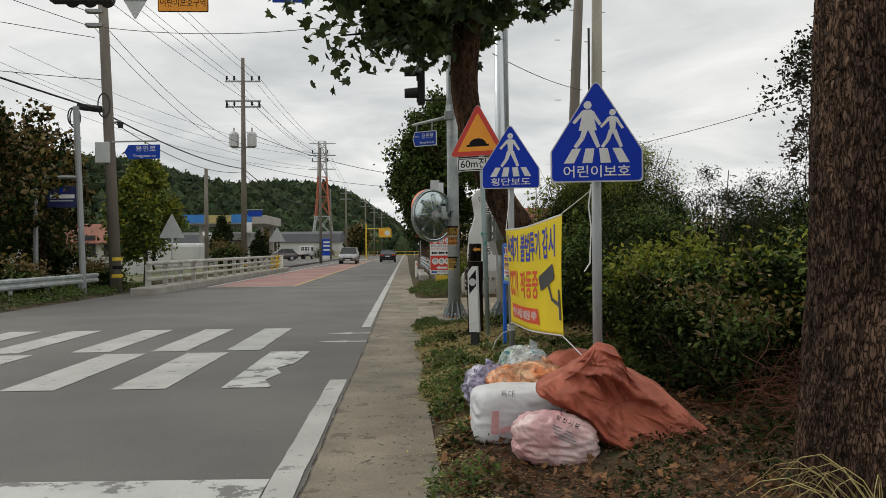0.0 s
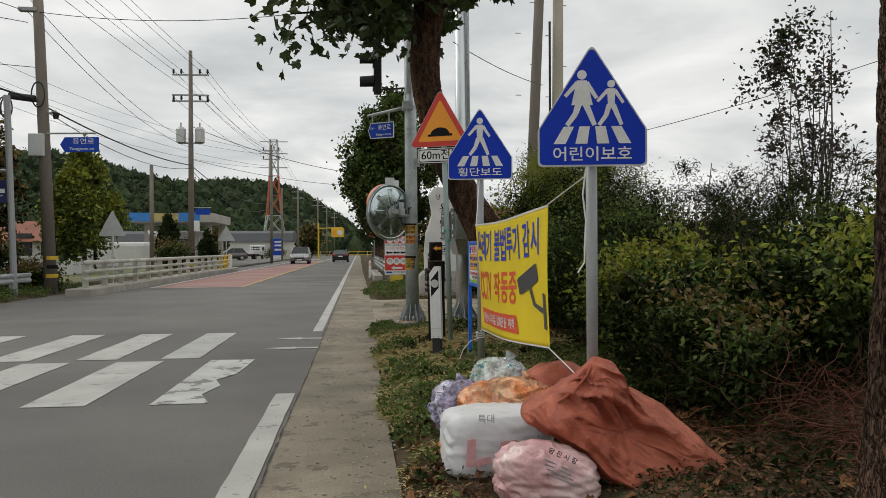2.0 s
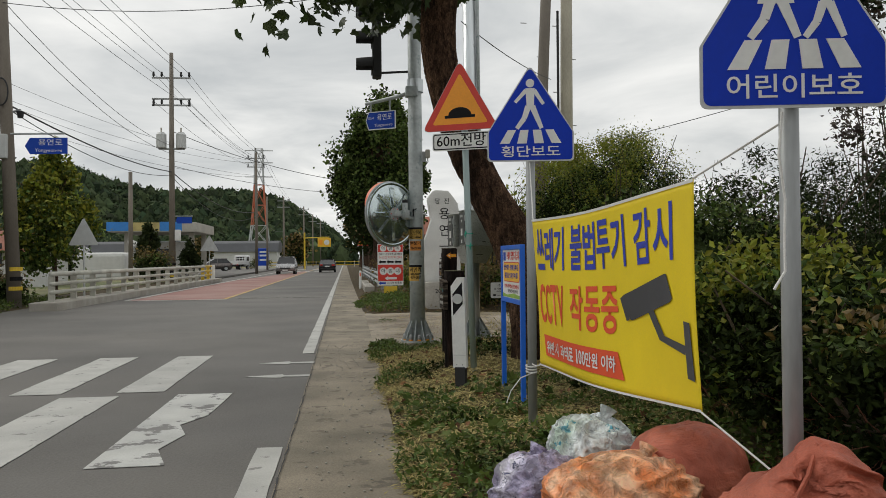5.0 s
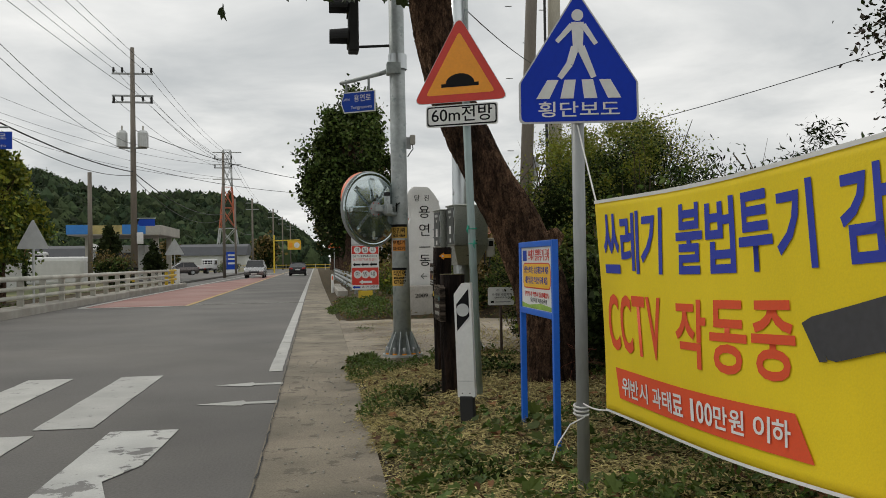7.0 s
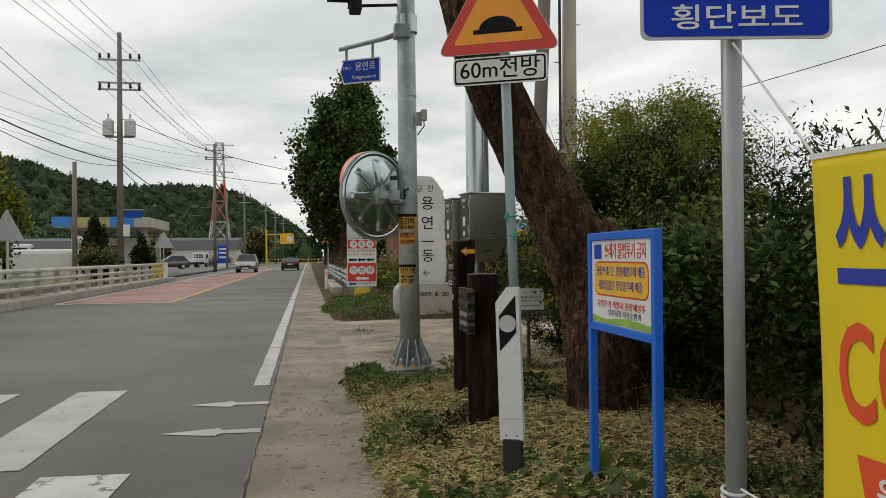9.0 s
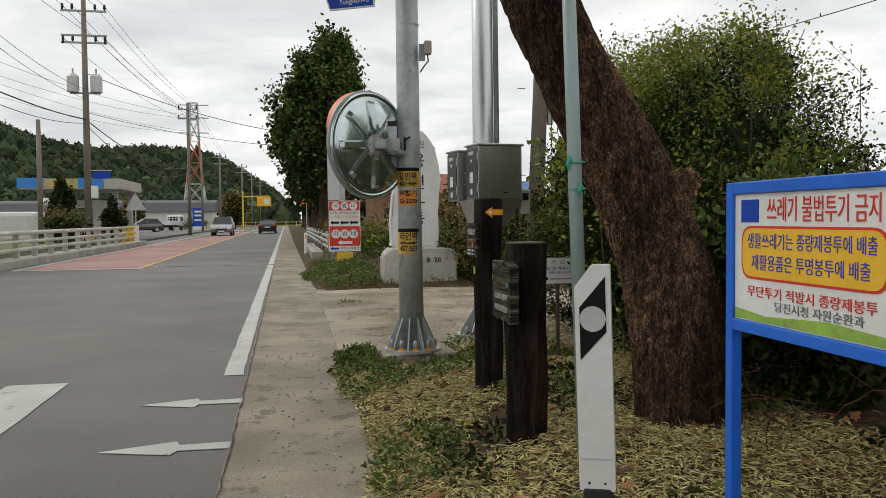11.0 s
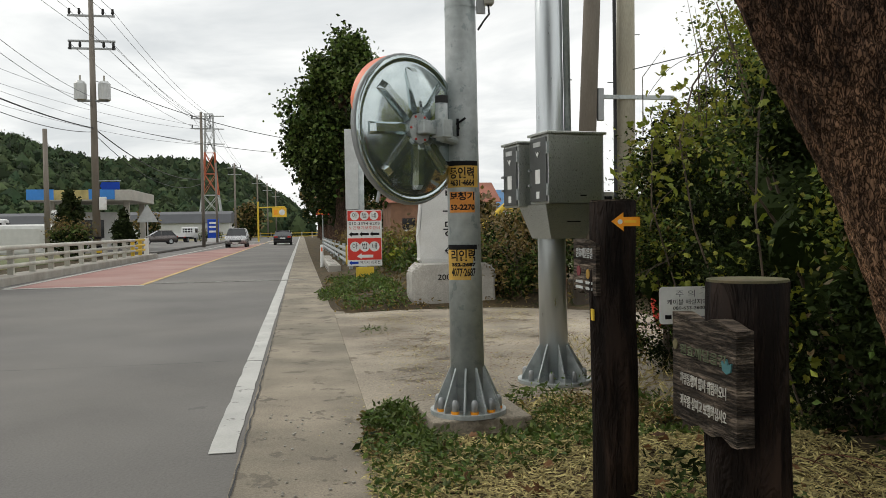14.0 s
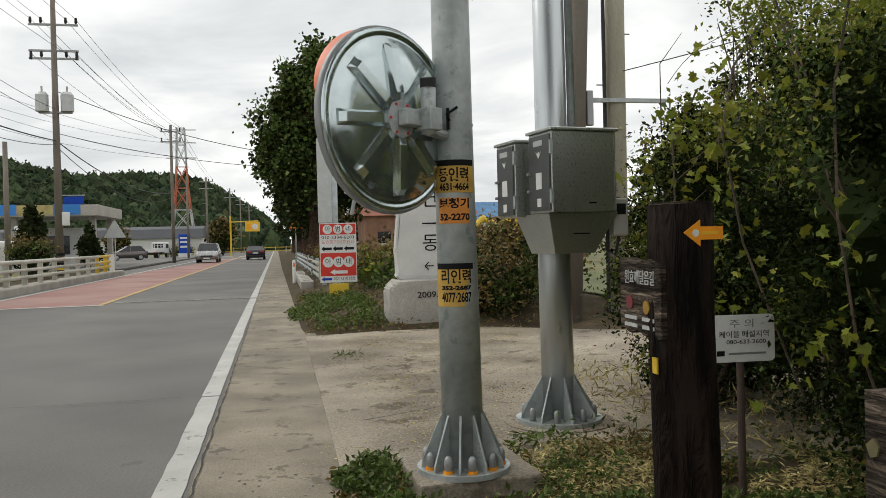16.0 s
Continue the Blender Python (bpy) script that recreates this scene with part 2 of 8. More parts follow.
BANNER_Y = surface("banner_yellow_cloth", (0.86, 0.66, 0.012), 0.65, var=0.05, big=2.5, fine=150, bump=0.08, tint=(0.80, 0.60, 0.014), translucent=0.15)
BANNER_B = surface("banner_blue_print", (0.02, 0.04, 0.36), 0.6, var=0.06, fine=100, bump=0.04)
BANNER_R = surface("banner_red_print", (0.72, 0.08, 0.02), 0.6, var=0.06, fine=100, bump=0.04)
ROPE = surface("white_rope", (0.66, 0.65, 0.62), 0.8, var=0.15, fine=200, bump=0.3)
CABLE = surface("black_cable", (0.02, 0.02, 0.022), 0.6, var=0.1, bump=0.05)
BARK = surface("plane_bark", (0.085, 0.048, 0.030), 0.92, var=0.55, big=2.6, fine=38, bump=1.0, tint=(0.165, 0.095, 0.056), stretch=(1, 1, 0.36), patches=((0.22, 0.145, 0.09), 5.0, 0.68), ridge=(16.0, 0.45, 1.4), plates=58.0, spec=0.15)
BARK_DARK = surface("dark_bark", (0.085, 0.052, 0.036), 0.92, var=0.35, big=3.0, fine=34, bump=1.0, tint=(0.125, 0.076, 0.050), stretch=(1, 1, 0.24), ridge=(22.0, 0.5, 1.35), plates=44.0, spec=0.15)
TWIG = surface("twig_bark", (0.075, 0.055, 0.04), 0.9, var=0.3, big=3, fine=40, bump=0.3, tint=(0.13, 0.095, 0.06))
VINE = surface("dead_vine", (0.085, 0.042, 0.028), 0.9, var=0.3, big=3, fine=40, bump=0.3, tint=(0.13, 0.05, 0.034), island=0.5, spec=0.1)
LOG = surface("dark_stained_log", (0.011, 0.0075, 0.006), 0.8, spec=0.10, var=0.4, big=3, fine=30, bump=0.5, tint=(0.022, 0.013, 0.009), stretch=(1, 1, 0.2), ridge=(14.0, 0.4, 1.5), patches=((0.10, 0.09, 0.08), 22.0, 0.76))
LOG_TOP = surface("mossy_log_top", (0.095, 0.10, 0.04), 0.9, var=0.3, big=8, fine=50, bump=0.3, tint=(0.12, 0.09, 0.05))
WOOD_OLD = surface("weathered_board", (0.045, 0.034, 0.026), 0.85, spec=0.15, var=0.5, big=2.5, fine=26, bump=1.0, tint=(0.15, 0.118, 0.09), stretch=(1, 1.0, 12), ridge=(8.0, 0.3, 1.8))
BLUE_FRAME = surface("blue_painted_steel", (0.012, 0.13, 0.62), 0.4, var=0.08, big=4, fine=50, bump=0.05)
STONE = surface("carved_granite", (0.60, 0.60, 0.58), 0.85, var=0.13, big=1.5, fine=70, bump=0.35, tint=(0.52, 0.515, 0.49))
STONE_BASE = surface("granite_plinth", (0.42, 0.40, 0.36), 0.9, var=0.2, big=1.6, fine=50, bump=0.5, tint=(0.25, 0.24, 0.21))
# darkest leaf tone also carries the shade inside dense foliage
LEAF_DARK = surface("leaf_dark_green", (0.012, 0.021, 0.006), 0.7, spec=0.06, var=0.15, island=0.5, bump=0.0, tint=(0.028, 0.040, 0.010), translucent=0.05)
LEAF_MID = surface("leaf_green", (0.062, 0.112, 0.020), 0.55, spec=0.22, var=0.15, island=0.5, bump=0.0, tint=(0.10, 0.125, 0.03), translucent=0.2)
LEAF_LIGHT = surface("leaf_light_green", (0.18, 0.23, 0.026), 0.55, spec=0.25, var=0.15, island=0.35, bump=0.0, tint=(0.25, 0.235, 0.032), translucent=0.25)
LEAF_YELLOW = surface("leaf_autumn", (0.17, 0.125, 0.028), 0.6, var=0.15, island=0.45, bump=0.0, tint=(0.13, 0.080, 0.024), translucent=0.2)
LEAF_PURPLE = surface("leaf_purple", (0.045, 0.026, 0.024), 0.6, var=0.15, island=0.5, bump=0.0, tint=(0.05, 0.045, 0.022), translucent=0.2)
LEAF_PINE = surface("pine_needles", (0.015, 0.024, 0.009), 0.7, spec=0.06, var=0.15, island=0.5, bump=0.0, tint=(0.036, 0.046, 0.015))
LEAF_BROWN = surface("fallen_leaf", (0.10, 0.050, 0.028), 0.75, spec=0.2, var=0.2, island=0.55, bump=0.0, tint=(0.20, 0.10, 0.042))
STRAW = surface("dry_straw_chips", (0.46, 0.40, 0.17), 0.85, spec=0.2, var=0.2, island=0.5, bump=0.0, tint=(0.30, 0.235, 0.10))
HILL_WOOD = surface("far_conifer_wood", (0.020, 0.036, 0.018), 0.9, spec=0.1, var=0.3, big=0.03, fine=0.5, bump=0.0, tint=(0.048, 0.064, 0.028), island=0.55)
HILL_SOIL = surface("hill_floor", (0.035, 0.048, 0.028), 0.95, var=0.3, big=0.02, fine=0.3, bump=0.0)
SACK_RED = surface("red_brown_sack", (0.34, 0.082, 0.045), 0.6, spec=0.35, var=0.14, big=5, fine=120, bump=0.3, tint=(0.43, 0.125, 0.072), ridge=(9.0, 0.85, 1.1))
SACK_WHITE = surface("white_woven_sack", (0.66, 0.66, 0.67), 0.5, var=0.07, big=6, fine=140, bump=0.2)
BAG_PINK = surface("pink_plastic_bag", (0.60, 0.34, 0.34), 0.34, var=0.14, big=10, fine=60, bump=0.3, tint=(0.72, 0.55, 0.53))
BAG_ORANGE = surface("orange_plastic_bag", (0.78, 0.26, 0.09), 0.3, var=0.22, big=14, fine=60, bump=0.5, tint=(0.76, 0.46, 0.28), ridge=(14.0, 0.6, 1.2), patches=((0.10, 0.07, 0.06), 14.0, 0.70))
BAG_CLEAR = surface("clear_stuffed_bag", (0.62, 0.66, 0.66), 0.25, var=0.25, big=10, fine=30, bump=0.5, tint=(0.40, 0.50, 0.42), patches=((0.06, 0.24, 0.30), 9.0, 0.60), ridge=(12.0, 0.6, 1.25))
BAG_PURPLE = surface("purple_stuffed_bag", (0.40, 0.36, 0.52), 0.25, var=0.3, big=10, fine=30, bump=0.5, tint=(0.62, 0.60, 0.66), patches=((0.07, 0.07, 0.13), 9.0, 0.58), ridge=(12.0, 0.55, 1.25))
PRINT_GREY = surface("faded_print", (0.20, 0.20, 0.21), 0.6, var=0.15, bump=0.02)
PRINT_PINK = surface("faded_pink_print", (0.62, 0.33, 0.33), 0.6, var=0.15, bump=0.02)
RAIL_WHITE = surface("weathered_white_rail", (0.50, 0.49, 0.43), 0.6, var=0.14, big=2, fine=40, bump=0.1, tint=(0.40, 0.385, 0.33))
YELLOW_PAINT = surface("yellow_paint", (0.62, 0.42, 0.03), 0.55, var=0.12, big=3, fine=40, bump=0.05)
CAR_SILVER = surface("silver_car_paint", (0.36, 0.36, 0.36), 0.25, metal=0.7, var=0.03, bump=0.0)
CAR_BLACK = surface("black_car_paint", (0.012, 0.012, 0.014), 0.2, var=0.03, bump=0.0)
CAR_WHITE = surface("white_car_paint", (0.66, 0.66, 0.65), 0.3, var=0.03, bump=0.0)
CAR_BROWN = surface("grey_brown_car_paint", (0.13, 0.115, 0.11), 0.28, metal=0.5, var=0.03, bump=0.0)
GLASS_DARK = surface("tinted_car_glass", (0.012, 0.014, 0.016), 0.08, var=0.02, bump=0.0)
LENS_RED = surface("red_lamp_lens", (0.42, 0.02, 0.015), 0.2, var=0.03, bump=0.0)
LENS_CLEAR = surface("clear_lamp_lens", (0.6, 0.6, 0.6), 0.15, var=0.03, bump=0.0)
WALL_WHITE = surface("white_wall_render", (0.60, 0.60, 0.58), 0.85, var=0.08, big=0.3, fine=4, bump=0.1, tint=(0.5, 0.5, 0.48))
ROOF_DARK = surface("dark_roof_sheet", (0.055, 0.058, 0.065), 0.7, var=0.15, big=0.4, fine=5, bump=0.1)
ROOF_RED = surface("red_roof_tile", (0.25, 0.09, 0.055), 0.8, var=0.2, big=0.5, fine=8, bump=0.2)
BLUE_CANOPY = surface("canopy_blue", (0.03, 0.20, 0.55), 0.5, var=0.08, big=0.5, fine=5, bump=0.05)
CREAM = surface("canopy_cream", (0.42, 0.40, 0.35), 0.7, var=0.12, big=0.5, fine=5, bump=0.05)
STICKER = surface("yellow_sticker", (0.60, 0.36, 0.05), 0.6, var=0.12, big=8, fine=40, bump=0.05, tint=(0.50, 0.30, 0.06))
STICKER_OR = surface("orange_sticker", (0.70, 0.26, 0.04), 0.6, var=0.12, big=8, fine=40, bump=0.05)
TOWER_RED = surface("tower_red_steel", (0.45, 0.12, 0.06), 0.6, var=0.1, bump=0.0)
TOWER_GREY = surface("tower_grey_steel", (0.42, 0.43, 0.43), 0.6, var=0.1, bump=0.0)
GRASS_PRINT = surface("green_print", (0.25, 0.40, 0.06), 0.6, var=0.2, big=6, bump=0.02)


# ---------- mesh helpers ----------
def part(name, bm, material, parent=None, label="", smooth=False):
    me = bpy.data.meshes.new(name)
    bmesh.ops.recalc_face_normals(bm, faces=bm.faces[:])
    bm.to_mesh(me)
    bm.free()
    me.materials.append(material)
    if smooth:
        for p in me.polygons:
            p.use_smooth = True
    ob = new(name, me)
    ob.parent = parent
    if label:
        ob["label"] = label
    return ob


def thing(name, loc, label, category, group="", rz=0.0, kind=""):
    ob = new(name)
    ob.matrix_basis = pose(*loc, 0, 0, rz)
    return tagged(ob, label, category, group, kind)


def box(bm, x0, x1, y0, y1, z0, z1, m=None, bevel=0.0):
    g = bmesh.ops.create_cube(bm, size=1)
    vs = g["verts"]
    for v in vs:
        v.co = Vector(((x0 + x1) / 2 + v.co.x * (x1 - x0), (y0 + y1) / 2 + v.co.y * (y1 - y0), (z0 + z1) / 2 + v.co.z * (z1 - z0)))
    if bevel:
        es = list({e for v in vs for e in v.link_edges})
        vs = list({v for f in bmesh.ops.bevel(bm, geom=es, offset=bevel, segments=2, affect='EDGES', profile=0.5)["faces"] for v in f.verts} | {v for v in vs if v.is_valid})
    if m is not None:
        bmesh.ops.transform(bm, matrix=m, verts=vs)
    return bm


def B(*a, **k):
    return box(bmesh.new(), *a, **k)


def tube(bm, pts, radii, seg=12, cap=True):
    """A tapered tube along points."""
    pts = [Vector(p) for p in pts]
    if not hasattr(radii, "__len__"):
        radii = [radii] * len(pts)
    rings = []
    up = None
    for i, p in enumerate(pts):
        d = (pts[min(i + 1, len(pts) - 1)] - pts[max(i - 1, 0)]).normalized()
        if up is None:
            up = Vector((1, 0, 0)) if abs(d.x) < 0.9 else Vector((0, 1, 0))
        a = (up - d * up.dot(d)).normalized()
        b = d.cross(a)
        up = a
        rings.append([bm.verts.new(p + radii[i] * (math.cos(t) * a + math.sin(t) * b)) for t in [2 * math.pi * k / seg for k in range(seg)]])
    for r, s in zip(rings, rings[1:]):
        for k in range(seg):
            bm.faces.new((r[k], r[(k + 1) % seg], s[(k + 1) % seg], s[k]))
    if cap:
        bm.faces.new(rings[0][::-1])
        bm.faces.new(rings[-1])
    return bm


def T(pts, radii, seg=12, cap=True):
    return tube(bmesh.new(), pts, radii, seg, cap)


def prism(bm, outline, depth, m=None, z0=0.0):
    """An outline in x, y raised from z0 by depth along z."""
    a = [bm.verts.new((x, y, z0)) for x, y in outline]
    b = [bm.verts.new((x, y, z0 + depth)) for x, y in outline]
    k = len(a)
    bm.faces.new(a[::-1])
    bm.faces.new(b)
    for i in range(k):
        bm.faces.new((a[i], a[(i + 1) % k], b[(i + 1) % k], b[i]))
    if m is not None:
        bmesh.ops.transform(bm, matrix=m, verts=a + b)
    return bm


def P(outline, depth, m=None, z0=0.0):
    return prism(bmesh.new(), outline, depth, m, z0)


def rounded(pts, r, steps=4):
    """A polygon with rounded corners."""
    out = []
    k = len(pts)
    for i in range(k):
        p, a, b = Vector(pts[i]), Vector(pts[i - 1]), Vector(pts[(i + 1) % k])
        u, v = (a - p).normalized(), (b - p).normalized()
        half = math.acos(max(-1, min(1, u.dot(v)))) / 2
        t = min(r / math.tan(half), (a - p).length / 2.1, (b - p).length / 2.1)
        s, e = p + u * t, p + v * t
        for j in range(steps + 1):
            q = j / steps
            out.append(tuple((1 - q) ** 2 * s + 2 * q * (1 - q) * p + q * q * e))
    return out


def circle(cx, cy, r, n=20, ry=None):
    return [(cx + r * math.cos(2 * math.pi * i / n), cy + (ry or r) * math.sin(2 * math.pi * i / n)) for i in range(n)]


def rect(x0, x1, y0, y1):
    return [(x0, y0), (x1, y0), (x1, y1), (x0, y1)]


FRONT = pose(0, 0, 0, 90, 0, 0)     # local x, y of a plate become x, z; its front looks to -y


def lettering(name, body, size, material, parent, m, depth=0.002, width=None, align='CENTER', bold=0.0):
    """Letters as a mesh; their base line's middle lies at m's origin."""
    cu = bpy.data.curves.new(name, 'FONT')
    cu.body = body
    cu.size = size
    cu.extrude = depth / 2
    cu.offset = bold
    cu.align_x = align
    cu.align_y = 'CENTER'
    cu.resolution_u = 3
    tmp = bpy.data.objects.new(name, cu)
    scene.collection.objects.link(tmp)
    me = bpy.data.meshes.new_from_object(tmp.evaluated_get(bpy.context.evaluated_depsgraph_get()))
    bpy.data.objects.remove(tmp)
    bpy.data.curves.remove(cu)
    if width and len(me.vertices):
        xs = [v.co.x for v in me.vertices]
        s = width / max(1e-6, max(xs) - min(xs))
        me.transform(Matrix.Diagonal((s, 1, 1, 1)))
    me.transform(m)
    me.name = name
    me.materials.clear()
    me.materials.append(material)
    ob = new(name, me)
    ob.parent = parent
    return ob


rng = np.random.default_rng(7)


def raw_mesh(name, verts, faces, material, parent=None, smooth=False):
    me = bpy.data.meshes.new(name)
    me.from_pydata(verts.tolist() if hasattr(verts, "tolist") else verts, [], faces.tolist() if hasattr(faces, "tolist") else faces)
    me.materials.append(material)
    if smooth:
        me.polygons.foreach_set("use_smooth", [True] * len(me.polygons))
    ob = new(name, me)
    ob.parent = parent
    return ob


def leaf_sheet(pos, size, aspect=0.55, flat=0.0, droop=0.0, vary=0.4):
    """Vertices and faces of many single leaves, each a folded blade of two quads, at the points pos."""
    n = len(pos)
    d = rng.normal(size=(n, 3))
    d[:, 2] = d[:, 2] * (1 - flat) - droop
    d /= np.linalg.norm(d, axis=1, keepdims=True) + 1e-9
    o = rng.normal(size=(n, 3))
    o[:, :2] *= (1 - flat)
    o[:, 2] += flat * 2
    s = np.cross(d, o)
    s /= np.linalg.norm(s, axis=1, keepdims=True) + 1e-9
    u = np.cross(s, d)
    ln = size * (1 + vary * rng.uniform(-1, 1, size=(n, 1)))
    w = ln * aspect * 0.5
    a = pos
    mid = pos + d * ln * 0.5 - u * ln * 0.05
    tip = pos + d * ln - u * ln * 0.12
    v = np.stack([a, mid + s * w + u * w * 0.35, tip, mid - s * w + u * w * 0.35, mid], 1).reshape(-1, 3)
    k = np.arange(n)[:, None] * 5
    f = np.concatenate([k + [[0, 1, 2, 4]], k + [[0, 4, 2, 3]]], 0)
    return v, f


def lobed_sheet(pos, size, flat=0.3, droop=0.3, vary=0.35):
    """Broad lobed leaves like those of a plane tree."""
    n = len(pos)
    out = np.array([(0, 0), (0.28, -0.05), (0.5, 0.22), (0.30, 0.40), (0.36, 0.72), (0.13, 0.66), (0, 1.0), (-0.13, 0.66), (-0.36, 0.72), (-0.30, 0.40), (-0.5, 0.22), (-0.28, -0.05)])
    d = rng.normal(size=(n, 3)); d[:, 2] = d[:, 2] * (1 - flat) - droop
    d /= np.linalg.norm(d, axis=1, keepdims=True)
    o = rng.normal(size=(n, 3)); o[:, 2] += flat * 2
    s = np.cross(d, o); s /= np.linalg.norm(s, axis=1, keepdims=True)
    u = np.cross(s, d)
    ln = size * (1 + vary * rng.uniform(-1, 1, size=(n, 1)))
    bend = (np.abs(out[:, 0]) * 0.3 - out[:, 1] ** 2 * 0.2)
    v = pos[:, None, :] + ln[:, None, :] * (s[:, None, :] * out[None, :, 0:1] + d[:, None, :] * out[None, :, 1:2] + u[:, None, :] * bend[None, :, None])
    k = np.arange(n)[:, None] * 12
    f = np.concatenate([k + [[0, 1, 2, 3]], k + [[0, 3, 4, 5]], k + [[0, 5, 6, 7]], k + [[0, 7, 8, 9]], k + [[0, 9, 10, 11]]], 0)
    return v.reshape(-1, 3), f


def blob_points(n, centre, radii, shell=0.55):
    d = rng.normal(size=(n, 3))
    d /= np.linalg.norm(d, axis=1, keepdims=True)
    r = shell + (1 - shell) * rng.uniform(size=(n, 1)) ** 0.6
    return np.array(centre) + d * r * np.array(radii)


def clumpy(n, centre, radii, clumps, small):
    """Leaf points gathered in clumps over an uneven mass, with gaps."""
    c = blob_points(clumps, (0, 0, 0), (1, 1, 1), 0.45) * np.array(radii) + np.array(centre)
    k = rng.integers(0, clumps, n)
    s = small * rng.uniform(0.5, 1.4, clumps)
    return c[k] + rng.normal(size=(n, 3)) * s[k][:, None] * 0.5


# ---------- ground, road, paving ----------
def smooth01(a, b, v):
    q = np.clip((v - a) / (b - a), 0, 1)
    return q * q * (3 - 2 * q)


def verge_height(x, y):
    """Ground height beside the road: a low bank on the walker's side, lower at the paved entry."""
    x, y = np.asarray(x, float), np.asarray(y, float)
    bank = 0.10 * smooth01(0.85, 1.25, x) + 0.15 * smooth01(1.2, 2.4, x) + 0.10 * smooth01(2.4, 4.0, x)
    entry = smooth01(15.0, 16.2, y + 0.35 * (x - 1.2)) * (1 - smooth01(24.2, 26.0, y))
    bank = bank * (1 - entry * 0.9)
    left = 0.12 * smooth01(-9.3, -10.5, x)
    lump = 0.03 * np.sin(x * 3.1 + y * 1.7) * np.sin(y * 2.3 - x) * smooth01(1.0, 1.6, x) * (1 - entry)
    return bank + left + lump


def grid_axis(parts):
    out = []
    for a, b, s in parts:
        out += list(np.arange(a, b, s))
    return np.array(out + [parts[-1][1]])


gx = grid_axis([(-900, -60, 120), (-60, -12, 8), (-12, -9, 0.5), (-9, 0.4, 2.35), (0.4, 5.2, 0.15), (5.2, 12, 1.0), (12, 60, 8), (60, 900, 120)])
gy = grid_axis([(-900, -30, 120), (-30, 0, 5), (0, 30, 0.3), (30, 100, 5), (100, 1200, 100)])
GX, GY = np.meshgrid(gx, gy)
GZ = verge_height(GX, GY)
GZ = np.where((GX > -9.2) & (GX < 0.86), -0.03, GZ)
GZ = np.where((GX > 0.8) & (GY > 16.3) & (GY < 24.6) & (GX < 5.5), -0.02, GZ)
nx = len(gx)
quads = [(j * nx + i, j * nx + i + 1, (j + 1) * nx + i + 1, (j + 1) * nx + i) for j in range(len(gy) - 1) for i in range(nx - 1)]
ground = raw_mesh("ground", np.stack([GX, GY, GZ], -1).reshape(-1, 3), quads, SOIL, smooth=True)
tagged(ground, "brown soil and rough grass verge beside the road", "ground", kind="structure")

far_field = P([(6.5, 19), (120, 19), (300, 400), (6.5, 400)], 0.02, pose(0, 0, 0.36))
tagged(part("grass_field", far_field, FIELD), "dry yellow-green field behind the bushes", "field", kind="structure")
left_field = P([(-10.6, -40), (-10.6, 500), (-300, 500), (-300, -40)], 0.02, pose(0, 0, 0.13))
tagged(part("ground_far_side", left_field, FIELD), "grassy ground on the far side of the road", "ground", kind="structure")


def sheet(name, outline, z, material, label, category, thick=0.03, kind="structure"):
    return tagged(part(name, P(outline, thick, pose(0, 0, z - thick)), material), label, category, kind=kind)


road = sheet("road", [(-9.2, -80), (0.03, -80), (0.03, 420), (-9.2, 420)], 0.0, ASPHALT, "worn grey asphalt two-lane road with fine cracks", "road")
sheet("red_road_surface", [(-7.2, 33.6), (-4.0, 33.6), (-4.0, 112), (-5.6, 88), (-7.2, 62)], 0.004, RED_ASPHALT, "faded red school zone road surface", "road", 0.004)
sheet("pavement", [(0.03, -40), (0.95, -40), (0.9, 5), (0.86, 10), (0.92, 16.4), (1.1, 16.6), (1.15, 24.6), (0.95, 27), (0.85, 60), (0.8, 420), (0.03, 420)], 0.008, SHOULDER, "gritty concrete road shoulder strewn with chips", "pavement")
sheet("paved_entry", [(0.93, 16.75), (2.2, 16.55), (2.6, 16.35), (5.6, 16.1), (9, 18.5), (9, 21.5), (5.4, 23.4), (3.9, 24.5), (2.2, 24.6), (0.97, 24.3)], 0.014, SLAB, "cracked pale concrete entry slab", "pavement", 0.05)
sheet("side_yard", [(-30, 66), (-9.2, 66), (-9.2, 135), (-40, 135)], 0.16, ASPHALT, "grey yard beside the road", "pavement", 0.12)


def marking(outline, material, label, z=0.006):
    return tagged(part("road_marking", P(outline, 0.004, pose(0, 0, z - 0.002)), material), label, "road marking", kind="structure")


def ragged(x0, x1, y0, y1, amp=0.006, step=0.25):
    """A painted bar with a slightly uneven outline."""
    out = []
    n = max(2, int((y1 - y0) / step))
    for i in range(n + 1):
        out.append((x1 + random.uniform(-amp, amp), y0 + (y1 - y0) * i / n))
    for i in range(n, -1, -1):
        out.append((x0 + random.uniform(-amp, amp), y0 + (y1 - y0) * i / n))
    return out


marking(ragged(-0.19, 0.0, -30, 5.45, step=1), PAINT_WHITE, "white edge line along the road")
marking(ragged(-0.19, 0.0, 5.46, 9.93), PAINT_WHITE, "white edge line ending before the crossing")
marking(ragged(-0.17, 0.0, 16.0, 19.7), PAINT_WHITE, "white edge line starting after the crossing")
marking(ragged(-0.17, 0.0, 19.74, 34.0, step=1), PAINT_WHITE, "white edge line along the road")
marking(ragged(-0.17, 0.0, 34.4, 260, step=4), PAINT_WHITE, "white edge line along the far road")
for x0 in (-8.7, -6.5, -4.3, -2.1):
    marking([(x0, 119), (x0 + 1.4, 119), (x0 + 1.2, 122.5), (x0 + 0.2, 122.5)], PAINT_WORN, "worn white speed table marking")
